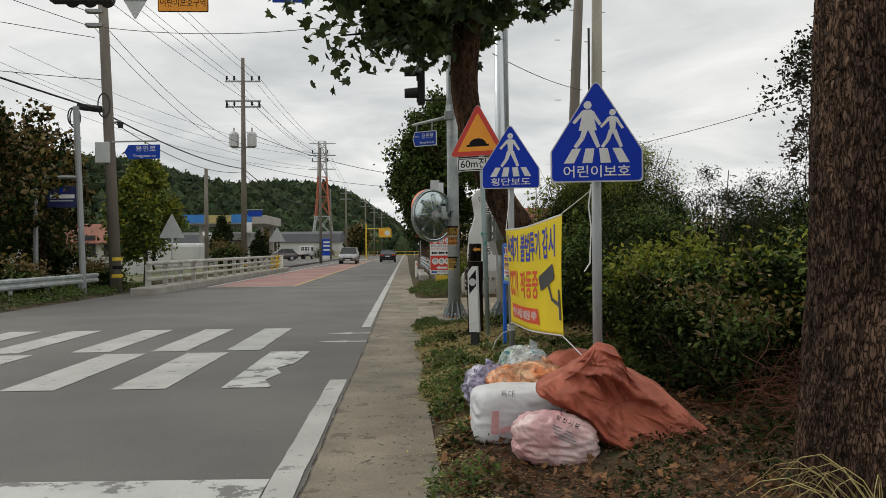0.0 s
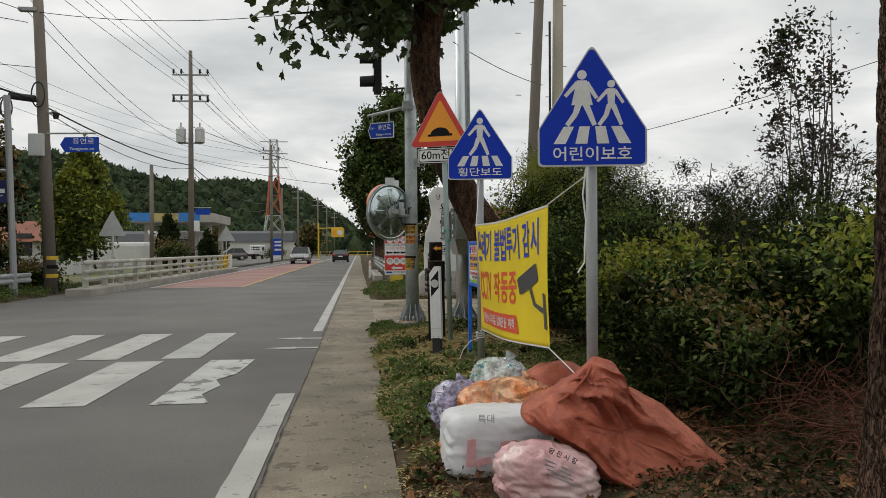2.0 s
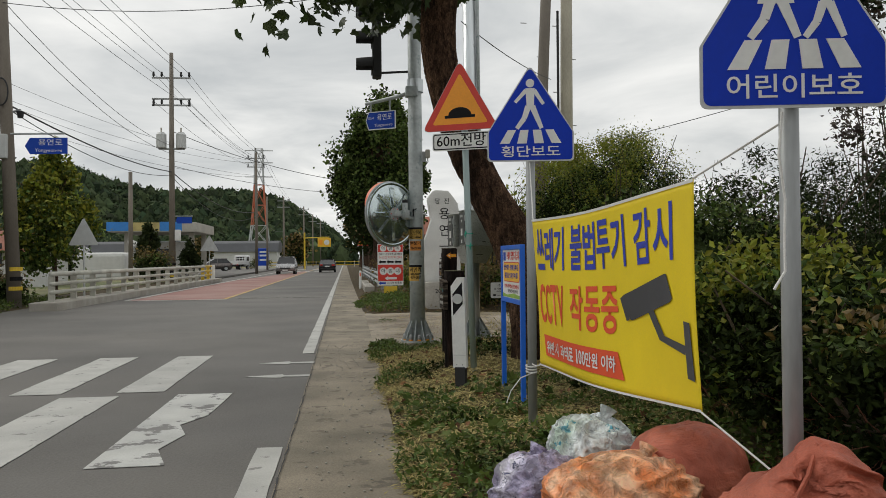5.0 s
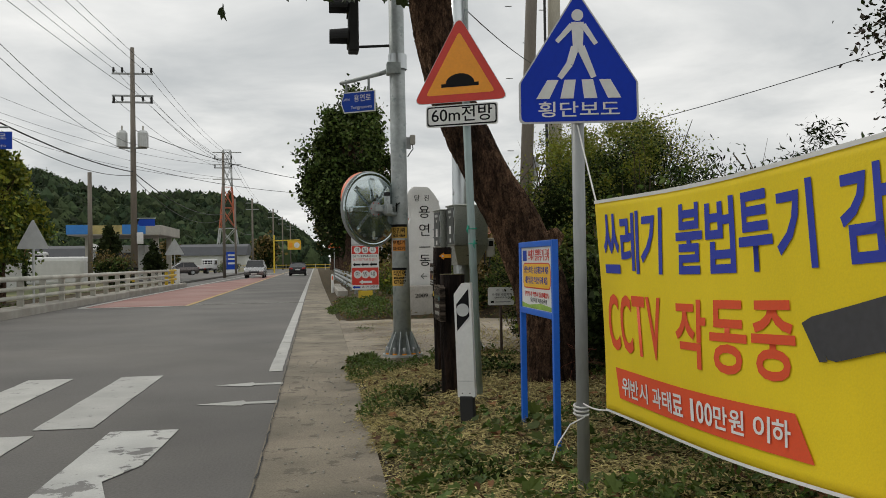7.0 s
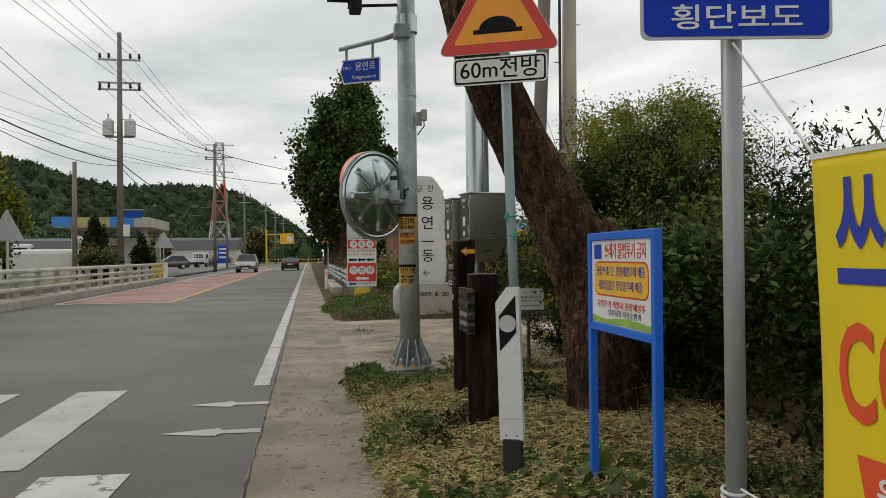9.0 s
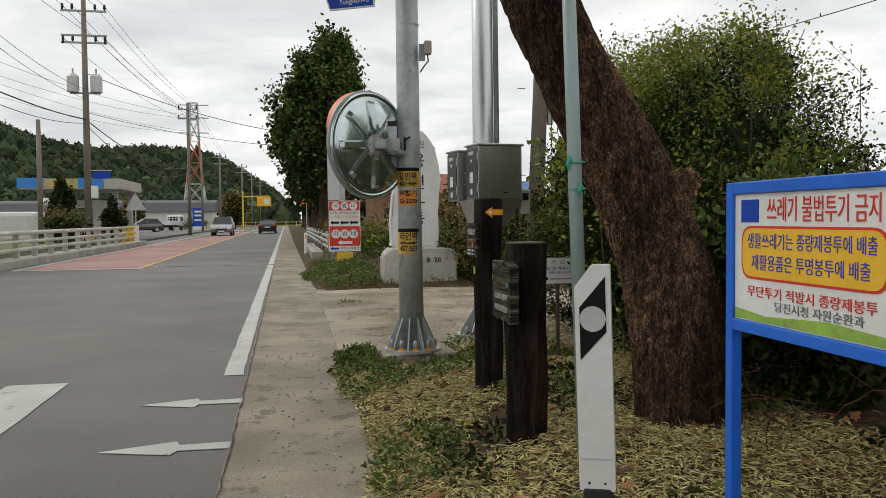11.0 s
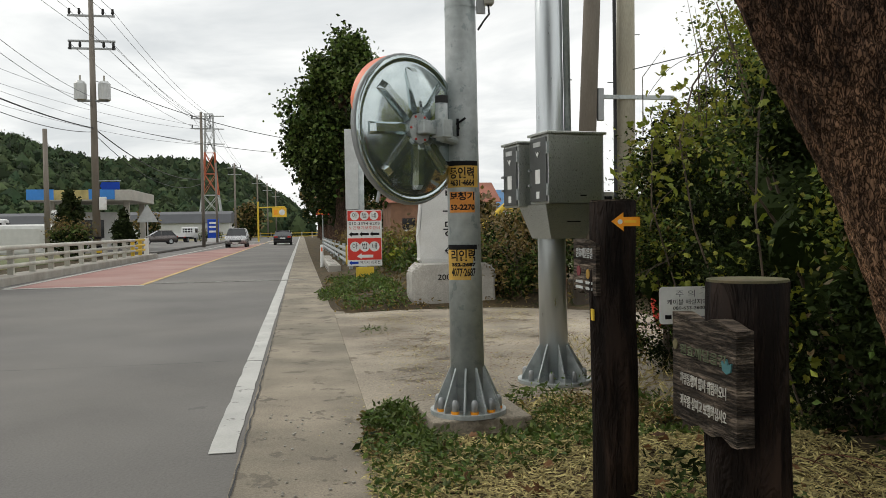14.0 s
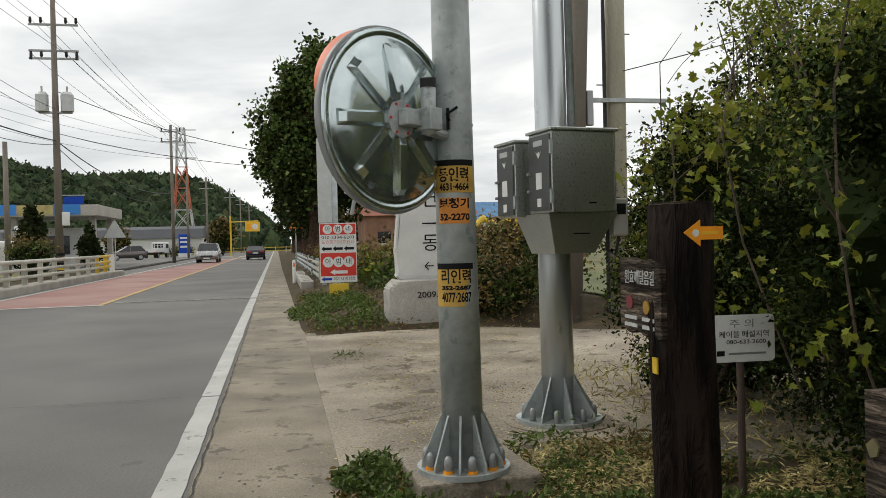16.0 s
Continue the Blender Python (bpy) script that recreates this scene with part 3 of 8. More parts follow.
marking([(-3.78, 5.5), (-0.2, 5.45), (-0.2, 6.05), (-3.78, 6.15)], PAINT_WORN, "worn white stop line")
for k, xs in enumerate([(-1.30, -0.72), (-2.46, -1.88), (-3.62, -3.04), (-5.2, -4.62), (-6.35, -5.8), (-7.5, -6.95), (-8.6, -8.1)]):
    if k == 0:
        pts = [(xs[0], 9.5), (xs[1] - 0.05, 9.52), (xs[1] - 0.2, 10.0), (xs[1] - 0.1, 10.5), (xs[1] - 0.22, 10.9), (xs[1] - 0.05, 11.3), (xs[1] - 0.02, 11.9), (xs[1], 12.5), (xs[0] + 0.02, 12.52)]
        marking(pts, PAINT_WORN, "half worn-off white crossing stripe")
    else:
        marking(ragged(xs[0], xs[1], 9.52, 12.5), PAINT_WHITE, "white zebra crossing stripe")
for xs in [(-1.97, -1.47), (-3.06, -2.54), (-4.2, -3.65), (-5.5, -4.95), (-6.6, -6.05), (-7.7, -7.15)]:
    marking(ragged(xs[0], xs[1], 12.74, 15.97), PAINT_WHITE, "white zebra crossing stripe")
for yc, xt in [(13.68, -0.743), (14.93, -0.701)]:
    marking([(xt, yc), (-0.30, yc - 0.15), (-0.27, yc - 0.06), (0.05, yc - 0.075), (0.05, yc + 0.075), (-0.27, yc + 0.06), (-0.30, yc + 0.15)], PAINT_WHITE, "small white arrow painted at the crossing")
marking(ragged(-3.95, -3.8, -20, 9.3), PAINT_YELLOW, "yellow centre line")
marking(ragged(-3.97, -3.82, 33.6, 98, step=3), PAINT_YELLOW, "yellow centre line beside the red surface", 0.010)
marking(ragged(-3.97, -3.82, 104, 260, step=4), PAINT_YELLOW, "far yellow centre line")
marking([(-7.3, 33.2), (-3.8, 33.35), (-3.8, 33.55), (-7.3, 33.45)], PAINT_WHITE, "white line across the lane", 0.010)
marking([(-3.7, 34.2), (0.55, 34.2), (0.55, 34.35), (-3.7, 34.35)], PAINT_FAINT, "faded white line across the lane", 0.010)
marking(ragged(-7.4, -7.22, 33.6, 98, step=3), PAINT_WHITE, "white edge line of the far lane", 0.010)
for i in range(7):
    x0 = -7.6 + i * 1.1
    marking([(x0, 100), (x0 + 0.55, 100), (x0 + 0.55, 103), (x0, 103)], PAINT_WHITE, "white stripe of the far crossing", 0.010)
# tar joints and cracks
for pts in ([(-9, 19.72), (-0.2, 19.70)], [(0.03, -5), (0.04, 8), (0.05, 16), (0.04, 30)], [(0.15, 21.5), (0.9, 21.0), (1.6, 21.4), (3.2, 20.8)], [(1.2, 18.2), (2.1, 18.6), (3.9, 18.1)]):
    bm = bmesh.new()
    last = None
    dense = []
    for (ax, ay), (bx, by) in zip(pts, pts[1:]):
        m_ = max(3, int(math.hypot(bx - ax, by - ay) / 0.15))
        dense += [(ax + (bx - ax) * i / m_ + random.uniform(-0.008, 0.008), ay + (by - ay) * i / m_ + random.uniform(-0.02, 0.02)) for i in range(m_)]
    for (ax, ay), (bx, by) in zip(dense, dense[1:]):
        d = Vector((bx - ax, by - ay)).normalized() * 0.006 * random.uniform(0.3, 1.3)
        f = [bm.verts.new((ax - d.y, ay + d.x, 0.0155)), bm.verts.new((ax + d.y, ay - d.x, 0.0155)), bm.verts.new((bx + d.y, by - d.x, 0.0155)), bm.verts.new((bx - d.y, by + d.x, 0.0155))]
        bm.faces.new(f)
    tagged(part("pavement_crack", bm, BLACK_RUBBER), "dark crack in the paving", "crack", kind="structure")

# ---------- far hill ----------
RIDGE = [(-75, 6.6), (-40, 7.2), (-27, 6.8), (-22, 6.3), (-20, 6.2), (-17.6, 6.1), (-16.5, 5.7), (-15, 5.2), (-13.5, 4.75), (-12, 4.55), (-10.5, 4.7), (-9, 4.85), (-7, 4.75), (-5.5, 4.45), (-4.4, 4.2), (-2.8, 3.35), (-1.7, 2.7), (-0.7, 2.0), (0.3, 1.1), (2, 0.4), (12, 0.5), (40, 0.8), (75, 0.8)]
rb = np.array([b for b, _ in RIDGE]); re_ = np.array([e for _, e in RIDGE])
bear = np.linspace(-75, 75, 121)
rad = np.array([190, 220, 250, 280, 310, 340, 380, 450, 600])
rise = np.array([0, 0.12, 0.32, 0.58, 0.82, 0.95, 1.0, 0.9, 0.5])


def hill_height(b, r):
    top = np.tan(np.radians(np.interp(b, rb, re_))) * 370 - 3.2
    top = np.maximum(top, 0)
    f = np.interp(r, rad, rise)
    return top * f + 1.5 * np.sin(b * 0.9 + r * 0.02) * f * (1 - f) * 3 * (top > 3)


BB, RR = np.meshgrid(bear, rad)
HZ = hill_height(BB, RR) - 0.3
HV = np.stack([RR * np.sin(np.radians(BB)), 5 + RR * np.cos(np.radians(BB)), HZ], -1).reshape(-1, 3)
nb_ = len(bear)
HF = [(j * nb_ + i, j * nb_ + i + 1, (j + 1) * nb_ + i + 1, (j + 1) * nb_ + i) for j in range(len(rad) - 1) for i in range(nb_ - 1)]
tagged(raw_mesh("hill", HV, HF, HILL_SOIL, smooth=True), "long low wooded hill behind the road", "hill", kind="structure")
ico = bmesh.new()
bmesh.ops.create_icosphere(ico, subdivisions=1, radius=1)
iv = np.array([v.co[:] for v in ico.verts]); ifc = np.array([[v.index for v in f.verts] for f in ico.faces])
ico.free()


def crown_mass(name, centres, radii, material, label, category, lump=0.35):
    """Many uneven crowns joined into one far wood."""
    vs, fs = [], []
    for k, (c, r) in enumerate(zip(centres, radii)):
        j = 1 + lump * rng.uniform(-1, 1, size=(len(iv), 1))
        vs.append(iv * j * np.array(r) + np.array(c))
        fs.append(ifc + k * len(iv))
    return tagged(raw_mesh(name, np.concatenate(vs), np.concatenate(fs), material), label, category, kind="stuff")


cs, rs = [], []
for _ in range(7000):
    b = rng.uniform(-36, 6)
    r = rng.uniform(200, 375)
    z = float(hill_height(b, r))
    if np.interp(b, rb, re_) < 1.0:
        continue
    s = rng.uniform(1.2, 2.4)
    cs.append((r * math.sin(math.radians(b)), 5 + r * math.cos(math.radians(b)), z + s * 0.7))
    rs.append((s, s, s * rng.uniform(1.0, 1.7)))
crown_mass("hill_trees", cs, rs, HILL_WOOD, "dense dark green wood covering the hill", "trees")
pick = rng.integers(0, len(cs), 140000)
dirs = rng.normal(size=(140000, 3))
dirs /= np.linalg.norm(dirs, axis=1, keepdims=True)
v, f = leaf_sheet(np.array(cs)[pick] + dirs * np.array(rs)[pick] * rng.uniform(0.8, 1.25, size=(140000, 1)), 0.85, 0.7)
tagged(raw_mesh("hill_foliage", v, f, HILL_WOOD), "ragged dark green twigs of the hill wood", "trees", kind="stuff")

# ---------- poles and signs beside the walker ----------
def pole_thing(name, x, y, z0, z1, r, material, label, category, lean=(0, 0), group=""):
    t = thing(name, (x, y, z0), label, category, group)
    part("pole", T([(0, 0, -0.15), (lean[0], lean[1], z1 - z0)], r, 16), material, t, smooth=True)
    return t


def house_outline(w, h, side):
    return [(-w / 2, 0), (w / 2, 0), (w / 2, side), (0, h), (-w / 2, side)]


def scaled(pts, s, cx, cy):
    return [(cx + (x - cx) * s, cy + (y - cy) * s) for x, y in pts]


def limb(a, b, wa, wb):
    d = Vector((b[0] - a[0], b[1] - a[1])).normalized()
    nrm = Vector((-d.y, d.x))
    return [(a[0] + nrm.x * wa, a[1] + nrm.y * wa), (a[0] - nrm.x * wa, a[1] - nrm.y * wa), (b[0] - nrm.x * wb, b[1] - nrm.y * wb), (b[0] + nrm.x * wb, b[1] + nrm.y * wb)]


def walker_symbol(t, m, z, cx, base, s, skirt=False):
    """A plain walking symbol out of bars and a disc, each a part of its own."""
    part("symbol_disc", P(circle(cx, base + 0.90 * s, 0.085 * s, 16), 0.003, m, z), SIGN_WHITE, t)
    lo, hw_ = (0.36, 0.19) if skirt else (0.42, 0.07)
    part("symbol_block", P([(cx - 0.09 * s, base + 0.80 * s), (cx + 0.09 * s, base + 0.80 * s), (cx + hw_ * s, base + lo * s), (cx - hw_ * s, base + lo * s)], 0.003, m, z), SIGN_WHITE, t)
    for a, b in (((cx - 0.08 * s, base + 0.76 * s), (cx - 0.30 * s, base + 0.52 * s)), ((cx + 0.08 * s, base + 0.76 * s), (cx + 0.26 * s, base + 0.48 * s))):
        part("symbol_bar", P(limb(a, b, 0.042 * s, 0.032 * s), 0.003, m, z + 0.0004), SIGN_WHITE, t)
    for a, b, c in (((cx - 0.04 * s, base + 0.44 * s), (cx - 0.12 * s, base + 0.20 * s), (cx - 0.27 * s, base)), ((cx + 0.04 * s, base + 0.44 * s), (cx + 0.13 * s, base + 0.22 * s), (cx + 0.22 * s, base))):
        part("symbol_bar", P(limb(a, b, 0.06 * s, 0.05 * s), 0.003, m, z + 0.0008), SIGN_WHITE, t)
        part("symbol_bar", P(limb(b, c, 0.05 * s, 0.04 * s), 0.003, m, z + 0.0012), SIGN_WHITE, t)


def crossing_sign(x, y, zb, w, h, body, two, rz, label, z_ground, pole_mat):
    t = thing("crossing_sign", (x, y, z_ground), label, "road sign", "blue crossing signs", rz)
    lz = zb - z_ground
    part("pole", T([(0, 0.05, -0.2), (0, 0.05, lz + h * 0.7)], 0.033, 16), pole_mat, t, "grey steel post", True)
    m = pose(0, 0, lz) @ FRONT
    o = house_outline(w, h, h * 0.30)
    part("plate", P(rounded(o, 0.03), 0.006, m, -0.006), SIGN_GREY, t, "pale grey aluminium edge")
    f = rounded(scaled(o, 0.965, 0, h * 0.42), 0.03)
    panel = part("face", P(f, 0.002, m, 0.0), SIGN_BLUE, t, "blue reflective face")
    if two:
        walker_symbol(t, m, 0.002, -0.055 * w / 0.6, h * 0.335, h * 0.455, True)
        walker_symbol(t, m, 0.002, 0.105 * w / 0.6, h * 0.335, h * 0.37)
    else:
        walker_symbol(t, m, 0.002, 0.0, h * 0.34, h * 0.52)
    for i in range(4):
        c = (-0.30 + 0.20 * i) * w
        lean = (c * -0.28)
        part("stripe_symbol", P([(c - 0.055 * w, h * 0.185), (c + 0.055 * w, h * 0.185), (c + 0.05 * w + lean, h * 0.325), (c - 0.045 * w + lean, h * 0.325)], 0.003, m, 0.0021), SIGN_WHITE, t)
    lettering("letters", body, h * 0.125, SIGN_WHITE, t, m @ pose(0, h * 0.095, 0.004), width=w * 0.72 if two else w * 0.68, bold=0.0008)
    for zz in (0.25, 0.6):
        part("clamp", B(-0.05, 0.05, 0.008, 0.09, lz + h * zz - 0.015, lz + h * zz + 0.015), GALV, t)
    return t


crossing_sign(1.988, 6.33, 1.912, 0.625, 0.71, "어린이보호", True, -10, "blue five-sided child crossing sign on a grey post", 0.17, GREY_POLE)
crossing_sign(1.795, 9.366, 2.10, 0.615, 0.69, "횡단보도", False, -10, "blue five-sided pedestrian crossing sign on a grey post", 0.20, GREY_POLE)

# speed hump warning sign with its distance plate
t = thing("hump_warning_sign", (1.80, 12.22, 0.24), "red and amber triangular hump warning sign on a greenish post", "road sign", rz=-26)
part("pole", T([(0.02, 0.05, -0.2), (-0.08, 0.05, 3.05)], 0.034, 16), GREEN_POLE, t, "greenish steel post", True)
m = pose(-0.10, 0, 2.545) @ FRONT
tri_o = [(-0.435, 0), (0.435, 0), (0, 0.76)]
part("plate", P(rounded(tri_o, 0.05), 0.006, m, -0.006), SIGN_GREY, t)
part("border", P(rounded(scaled(tri_o, 0.985, 0, 0.25), 0.05), 0.002, m), SIGN_RED, t, "red border")
part("face", P(rounded(scaled(tri_o, 0.72, 0, 0.25), 0.02), 0.002, m, 0.002), SIGN_ORANGE, t, "amber face")
hump = [(-0.17, 0.135), (0.17, 0.135), (0.17, 0.165)] + [(0.13 * math.cos(a), 0.165 + 0.085 * math.sin(a)) for a in [math.pi * i / 10 for i in range(11)]] + [(-0.17, 0.165)]
part("hump_symbol", P(hump, 0.002, m, 0.004), BLACK, t, "black hump symbol")
m = pose(-0.09, 0, 2.335) @ FRONT
part("distance_plate", P(rounded(rect(-0.325, 0.325, 0, 0.19), 0.03), 0.006, m, -0.006), SIGN_WHITE, t, "white plate")
part("plate_border", P(rounded(rect(-0.315, 0.315, 0.01, 0.18), 0.025), 0.0015, m), BLACK, t)
part("plate_face", P(rounded(rect(-0.303, 0.303, 0.022, 0.168), 0.02), 0.0015, m, 0.0015), SIGN_WHITE, t)
lettering("letters", "60m전방", 0.15, BLACK, t, m @ pose(0, 0.095, 0.004), width=0.55, bold=0.001)
for zz in (2.40, 2.75, 3.0):
    part("clamp", B(-0.13, -0.02, 0.008, 0.09, zz - 0.012, zz + 0.012), GALV, t)
TAPE = surface("green_tape", (0.02, 0.30, 0.20), 0.5)
for zz, xx in ((1.44, -0.055), (1.31, 0.0)):
    tie = part("tied_tape", T([(-0.02 + 0.037 * math.cos(a), 0.05 + 0.037 * math.sin(a), zz + 0.004 * math.sin(a)) for a in [2 * math.pi * i / 14 for i in range(15)]], 0.005, 6), TAPE, t, "green plastic tie")
    part("tape_end", T([(xx, 0.012, zz + 0.03), (xx + 0.006, 0.008, zz + 0.01), (xx - 0.004, 0.006, zz - 0.015), (xx + 0.005, 0.01, zz - 0.045)], [0.003, 0.011, 0.009, 0.003], 6), TAPE, tie)

# white guide post
t = thing("guide_post", (1.575, 11.43, 0.20), "white guide post with a black slanted band and round reflector", "guide post", rz=-27)
lean = pose(0, 0, 0, 0, -1.5, 0)
part("stub", B(-0.055, 0.055, -0.02, 0.045, -0.1, 0.17, lean, 0.01), BLACK_RUBBER, t, "dark foot")
m = lean @ FRONT
part("body", P(rounded([(-0.068, 0.16), (0.068, 0.16), (0.068, 1.03), (-0.002, 1.03), (-0.068, 0.945)], 0.008), 0.055, m, -0.04), SIGN_WHITE, t, "white plastic body")
part("band", P([(-0.050, 0.665), (0.050, 0.775), (0.050, 0.985), (-0.050, 0.868)], 0.003, m, 0.0151), BLACK, t, "black slanted band")
part("reflector", P(circle(0, 0.824, 0.049, 28), 0.005, m, 0.017), SIGN_GREY, t, "round grey reflector")
part("collar", P(rect(-0.062, 0.062, 0.28, 0.286), 0.001, m, 0.0151), SIGN_GREY, t)
for xx in (-0.03, 0.03):
    part("bolt", P(circle(xx, 0.19, 0.005, 8), 0.003, m, 0.015), BLACK, t)

# dark log posts with weathered boards
def log_post(x, y, z0, z1, r, mossy, label):
    t = thing("log_post", (x, y, z0), label, "post", "dark log posts")
    bm = bmesh.new()
    n = 22
    rings = []
    for k in range(9):
        zz = -0.15 + (z1 - z0 + 0.15) * k / 8
        rings.append([bm.verts.new(((r + 0.006 * math.sin(3 * a + k) + random.uniform(-0.003, 0.003)) * math.cos(a), (r + 0.006 * math.sin(2 * a - k) + random.uniform(-0.003, 0.003)) * math.sin(a), zz)) for a in [2 * math.pi * i / n for i in range(n)]])
    for a, b in zip(rings, rings[1:]):
        for i in range(n):
            bm.faces.new((a[i], a[(i + 1) % n], b[(i + 1) % n], b[i]))
    bm.faces.new(rings[-1])
    part("log", bm, LOG, t, "black-stained log", True)
    part("top_face", T([(0, 0, z1 - z0 + 0.001), (0, 0, z1 - z0 + 0.008)], r * 0.97, 22), LOG_TOP if mossy else WOOD_OLD, t, "mossy sawn top" if mossy else "")
    return t


def carved_board(parent, length, height, thick, m, rows):
    """A weathered board with wavy outline and pale carved lines; m places its face."""
    out = []
    n = 14
    for i in range(n + 1):
        out.append((-length / 2 + length * i / n, -height / 2 + 0.008 * math.sin(i * 1.3)))
    for i in range(n, -1, -1):
        out.append((-length / 2 + length * i / n, height / 2 + 0.010 * math.sin(i * 0.7 + 1)))
    bd = part("board", P(out, thick, m, -thick), WOOD_OLD, parent, "weathered carved wooden board")
    for yy, txt, sz, mat in rows:
        lettering("carved_letters", txt, sz, mat, bd, m @ pose(0, yy, 0.001), depth=0.003, width=length * 0.72)
    return bd


FADED_GREEN = surface("faded_green_print", (0.12, 0.14, 0.075), 0.85, var=0.4)
CARVED_PALE = surface("pale_carved_paint", (0.40, 0.385, 0.34), 0.8, var=0.3, big=12)
LEFT = Matrix(((0, 0, -1, 0), (-1, 0, 0, 0), (0, 1, 0, 0), (0, 0, 0, 1)))   # local x to -y, y to z, front to -x
t = log_post(1.70, 12.79, 0.20, 1.27, 0.115, True, "short dark log post with a carved warning board")
carved_board(t, 0.36, 0.31, 0.05, pose(-0.145, -0.01, 0.81) @ LEFT, [(0.055, "원효깨달음길", 0.036, FADED_GREEN), (-0.03, "차량통행이 많아 위험하오니", 0.038, CARVED_PALE), (-0.095, "좌우를 살피고 보행하십시오", 0.038, CARVED_PALE)])
mm = pose(-0.145, -0.01, 0.81) @ LEFT @ pose(-0.01, 0, 0)
part("painted_leaf", P([(0.125, 0.035), (0.12, 0.06), (0.137, 0.052), (0.145, 0.068), (0.154, 0.052), (0.172, 0.06), (0.166, 0.035), (0.146, 0.027)], 0.004, mm), surface("faded_teal_paint", (0.05, 0.16, 0.17), 0.8), t, "faded teal painted motif")
part("painted_wave", P([(-0.165, 0.07), (-0.148, 0.085), (-0.135, 0.072), (-0.14, 0.055), (-0.155, 0.05)], 0.004, mm), surface("faded_ochre_paint", (0.13, 0.11, 0.05), 0.8), t)
t = log_post(1.81, 14.06, 0.22, 1.54, 0.10, False, "tall dark log post with orange arrow and carved board")
am = pose(-0.005, -0.103, 1.225) @ FRONT
part("arrow", P([(-0.042, 0.008), (0.012, 0.046), (0.012, 0.026), (0.087, 0.026), (0.087, -0.014), (0.012, -0.014), (0.012, -0.034)], 0.004, am), SIGN_ORANGE, t, "orange arrow plate pointing along the road")
part("arrow_disc", P(circle(-0.004, 0.006, 0.011, 14), 0.002, am, 0.004), SIGN_WHITE, t)
part("arrow_text", P(rect(0.016, 0.07, 0.001, 0.011), 0.002, am, 0.004), SIGN_YELLOW, t)
carved_board(t, 0.29, 0.23, 0.05, pose(-0.10, 0.09, 1.03) @ LEFT, [(0.06, "원효깨달음길", 0.05, SIGN_GREY)])
mm = pose(-0.10, 0.09, 1.03) @ LEFT
FADED_RED = surface("faded_red_print", (0.20, 0.035, 0.04), 0.75)
FADED_YELLOW = surface("faded_yellow_print", (0.36, 0.21, 0.03), 0.75)
part("red_disc", P(circle(-0.07, -0.02, 0.024, 16), 0.004, mm), FADED_RED, t)
part("yellow_disc", P(circle(0.05, -0.03, 0.022, 16), 0.004, mm), FADED_YELLOW, t)
for yy in (-0.075, -0.1):
    part("carved_line", P(rect(-0.11, -0.02, yy, yy + 0.012), 0.003, mm), SIGN_GREY, t)
    part("carved_line", P(rect(0.02, 0.1, yy, yy + 0.012), 0.003, mm), SIGN_GREY, t)
part("yellow_tag", B(-0.106, -0.1, -0.03, 0.0, 0.80, 0.85), YELLOW_PAINT, t)

# blue framed notice board
t = thing("notice_board", (1.93, 10.68, 0.18), "blue steel framed litter notice board on two legs", "notice board")
for yy in (-0.40, 0.40):
    part("leg", B(-0.02, 0.02, yy - 0.02, yy + 0.02, -0.1, 1.345, bevel=0.004), BLUE_FRAME, t)
for zz in (0.86, 1.325):
    part("rail", B(-0.02, 0.02, -0.379, 0.379, zz - 0.02, zz + 0.02, bevel=0.004), BLUE_FRAME, t)
part("panel", B(-0.008, 0.012, -0.379, 0.379, 0.881, 1.304), SIGN_WHITE, t, "printed white panel")
m = pose(-0.0085, 0, 1.09) @ LEFT
lettering("title", "쓰레기 불법투기 금지", 0.085, SIGN_RED, t, m @ pose(0.06, 0.155, 0.001), width=0.50)
part("yellow_field", P(rounded(rect(-0.33, 0.33, -0.06, 0.10), 0.05), 0.002, m), SIGN_YELLOW, t, "yellow printed field")
part("yellow_field_edge", P(rounded(rect(-0.338, 0.338, -0.068, 0.108), 0.055), 0.001, m), SIGN_RED, t)
lettering("text_line", "생활쓰레기는 종량제봉투에 배출", 0.055, BANNER_B, t, m @ pose(0, 0.055, 0.0025), width=0.6)
lettering("text_line", "재활용품은 투명봉투에 배출", 0.055, BANNER_B, t, m @ pose(0, -0.015, 0.0025), width=0.55)
lettering("text_line", "무단투기 적발시 종량제봉투", 0.04, SIGN_RED, t, m @ pose(0, -0.11, 0.001), width=0.6)
lettering("text_line", "당진시청 자원순환과", 0.035, PRINT_GREY, t, m @ pose(0.05, -0.15, 0.001), width=0.4)
part("green_strip", P([(-0.375, -0.205), (0.375, -0.205), (0.375, -0.18), (0.1, -0.165), (-0.2, -0.185), (-0.375, -0.17)], 0.0015, m), GRASS_PRINT, t)
part("picture", P(rect(-0.34, -0.24, 0.12, 0.195), 0.0015, m), STREET_BLUE, t)

# yellow banner between the posts
t = thing("banner", (1.75, 7.79, 0.15), "yellow cloth banner tied between sign posts", "banner")


def banner_point(u, v):
    """u along the banner from the far end, v up; a slight belly and sag."""
    top_f, bot_f, top_n, bot_n = Vector((1.672, 8.80, 1.656)), Vector((1.722, 8.85, 0.722)), Vector((1.834, 6.79, 1.718)), Vector((1.822, 6.71, 0.816))
    p = (bot_f * (1 - u) + bot_n * u) * (1 - v) + (top_f * (1 - u) + top_n * u) * v
    p.x += -0.025 * math.sin(math.pi * u) + 0.008 * math.sin(9 * u + 4 * v)
    p.z -= 0.03 * math.sin(math.pi * u) * (0.6 + 0.4 * v)
    return p - Vector((1.75, 7.79, 0.15))


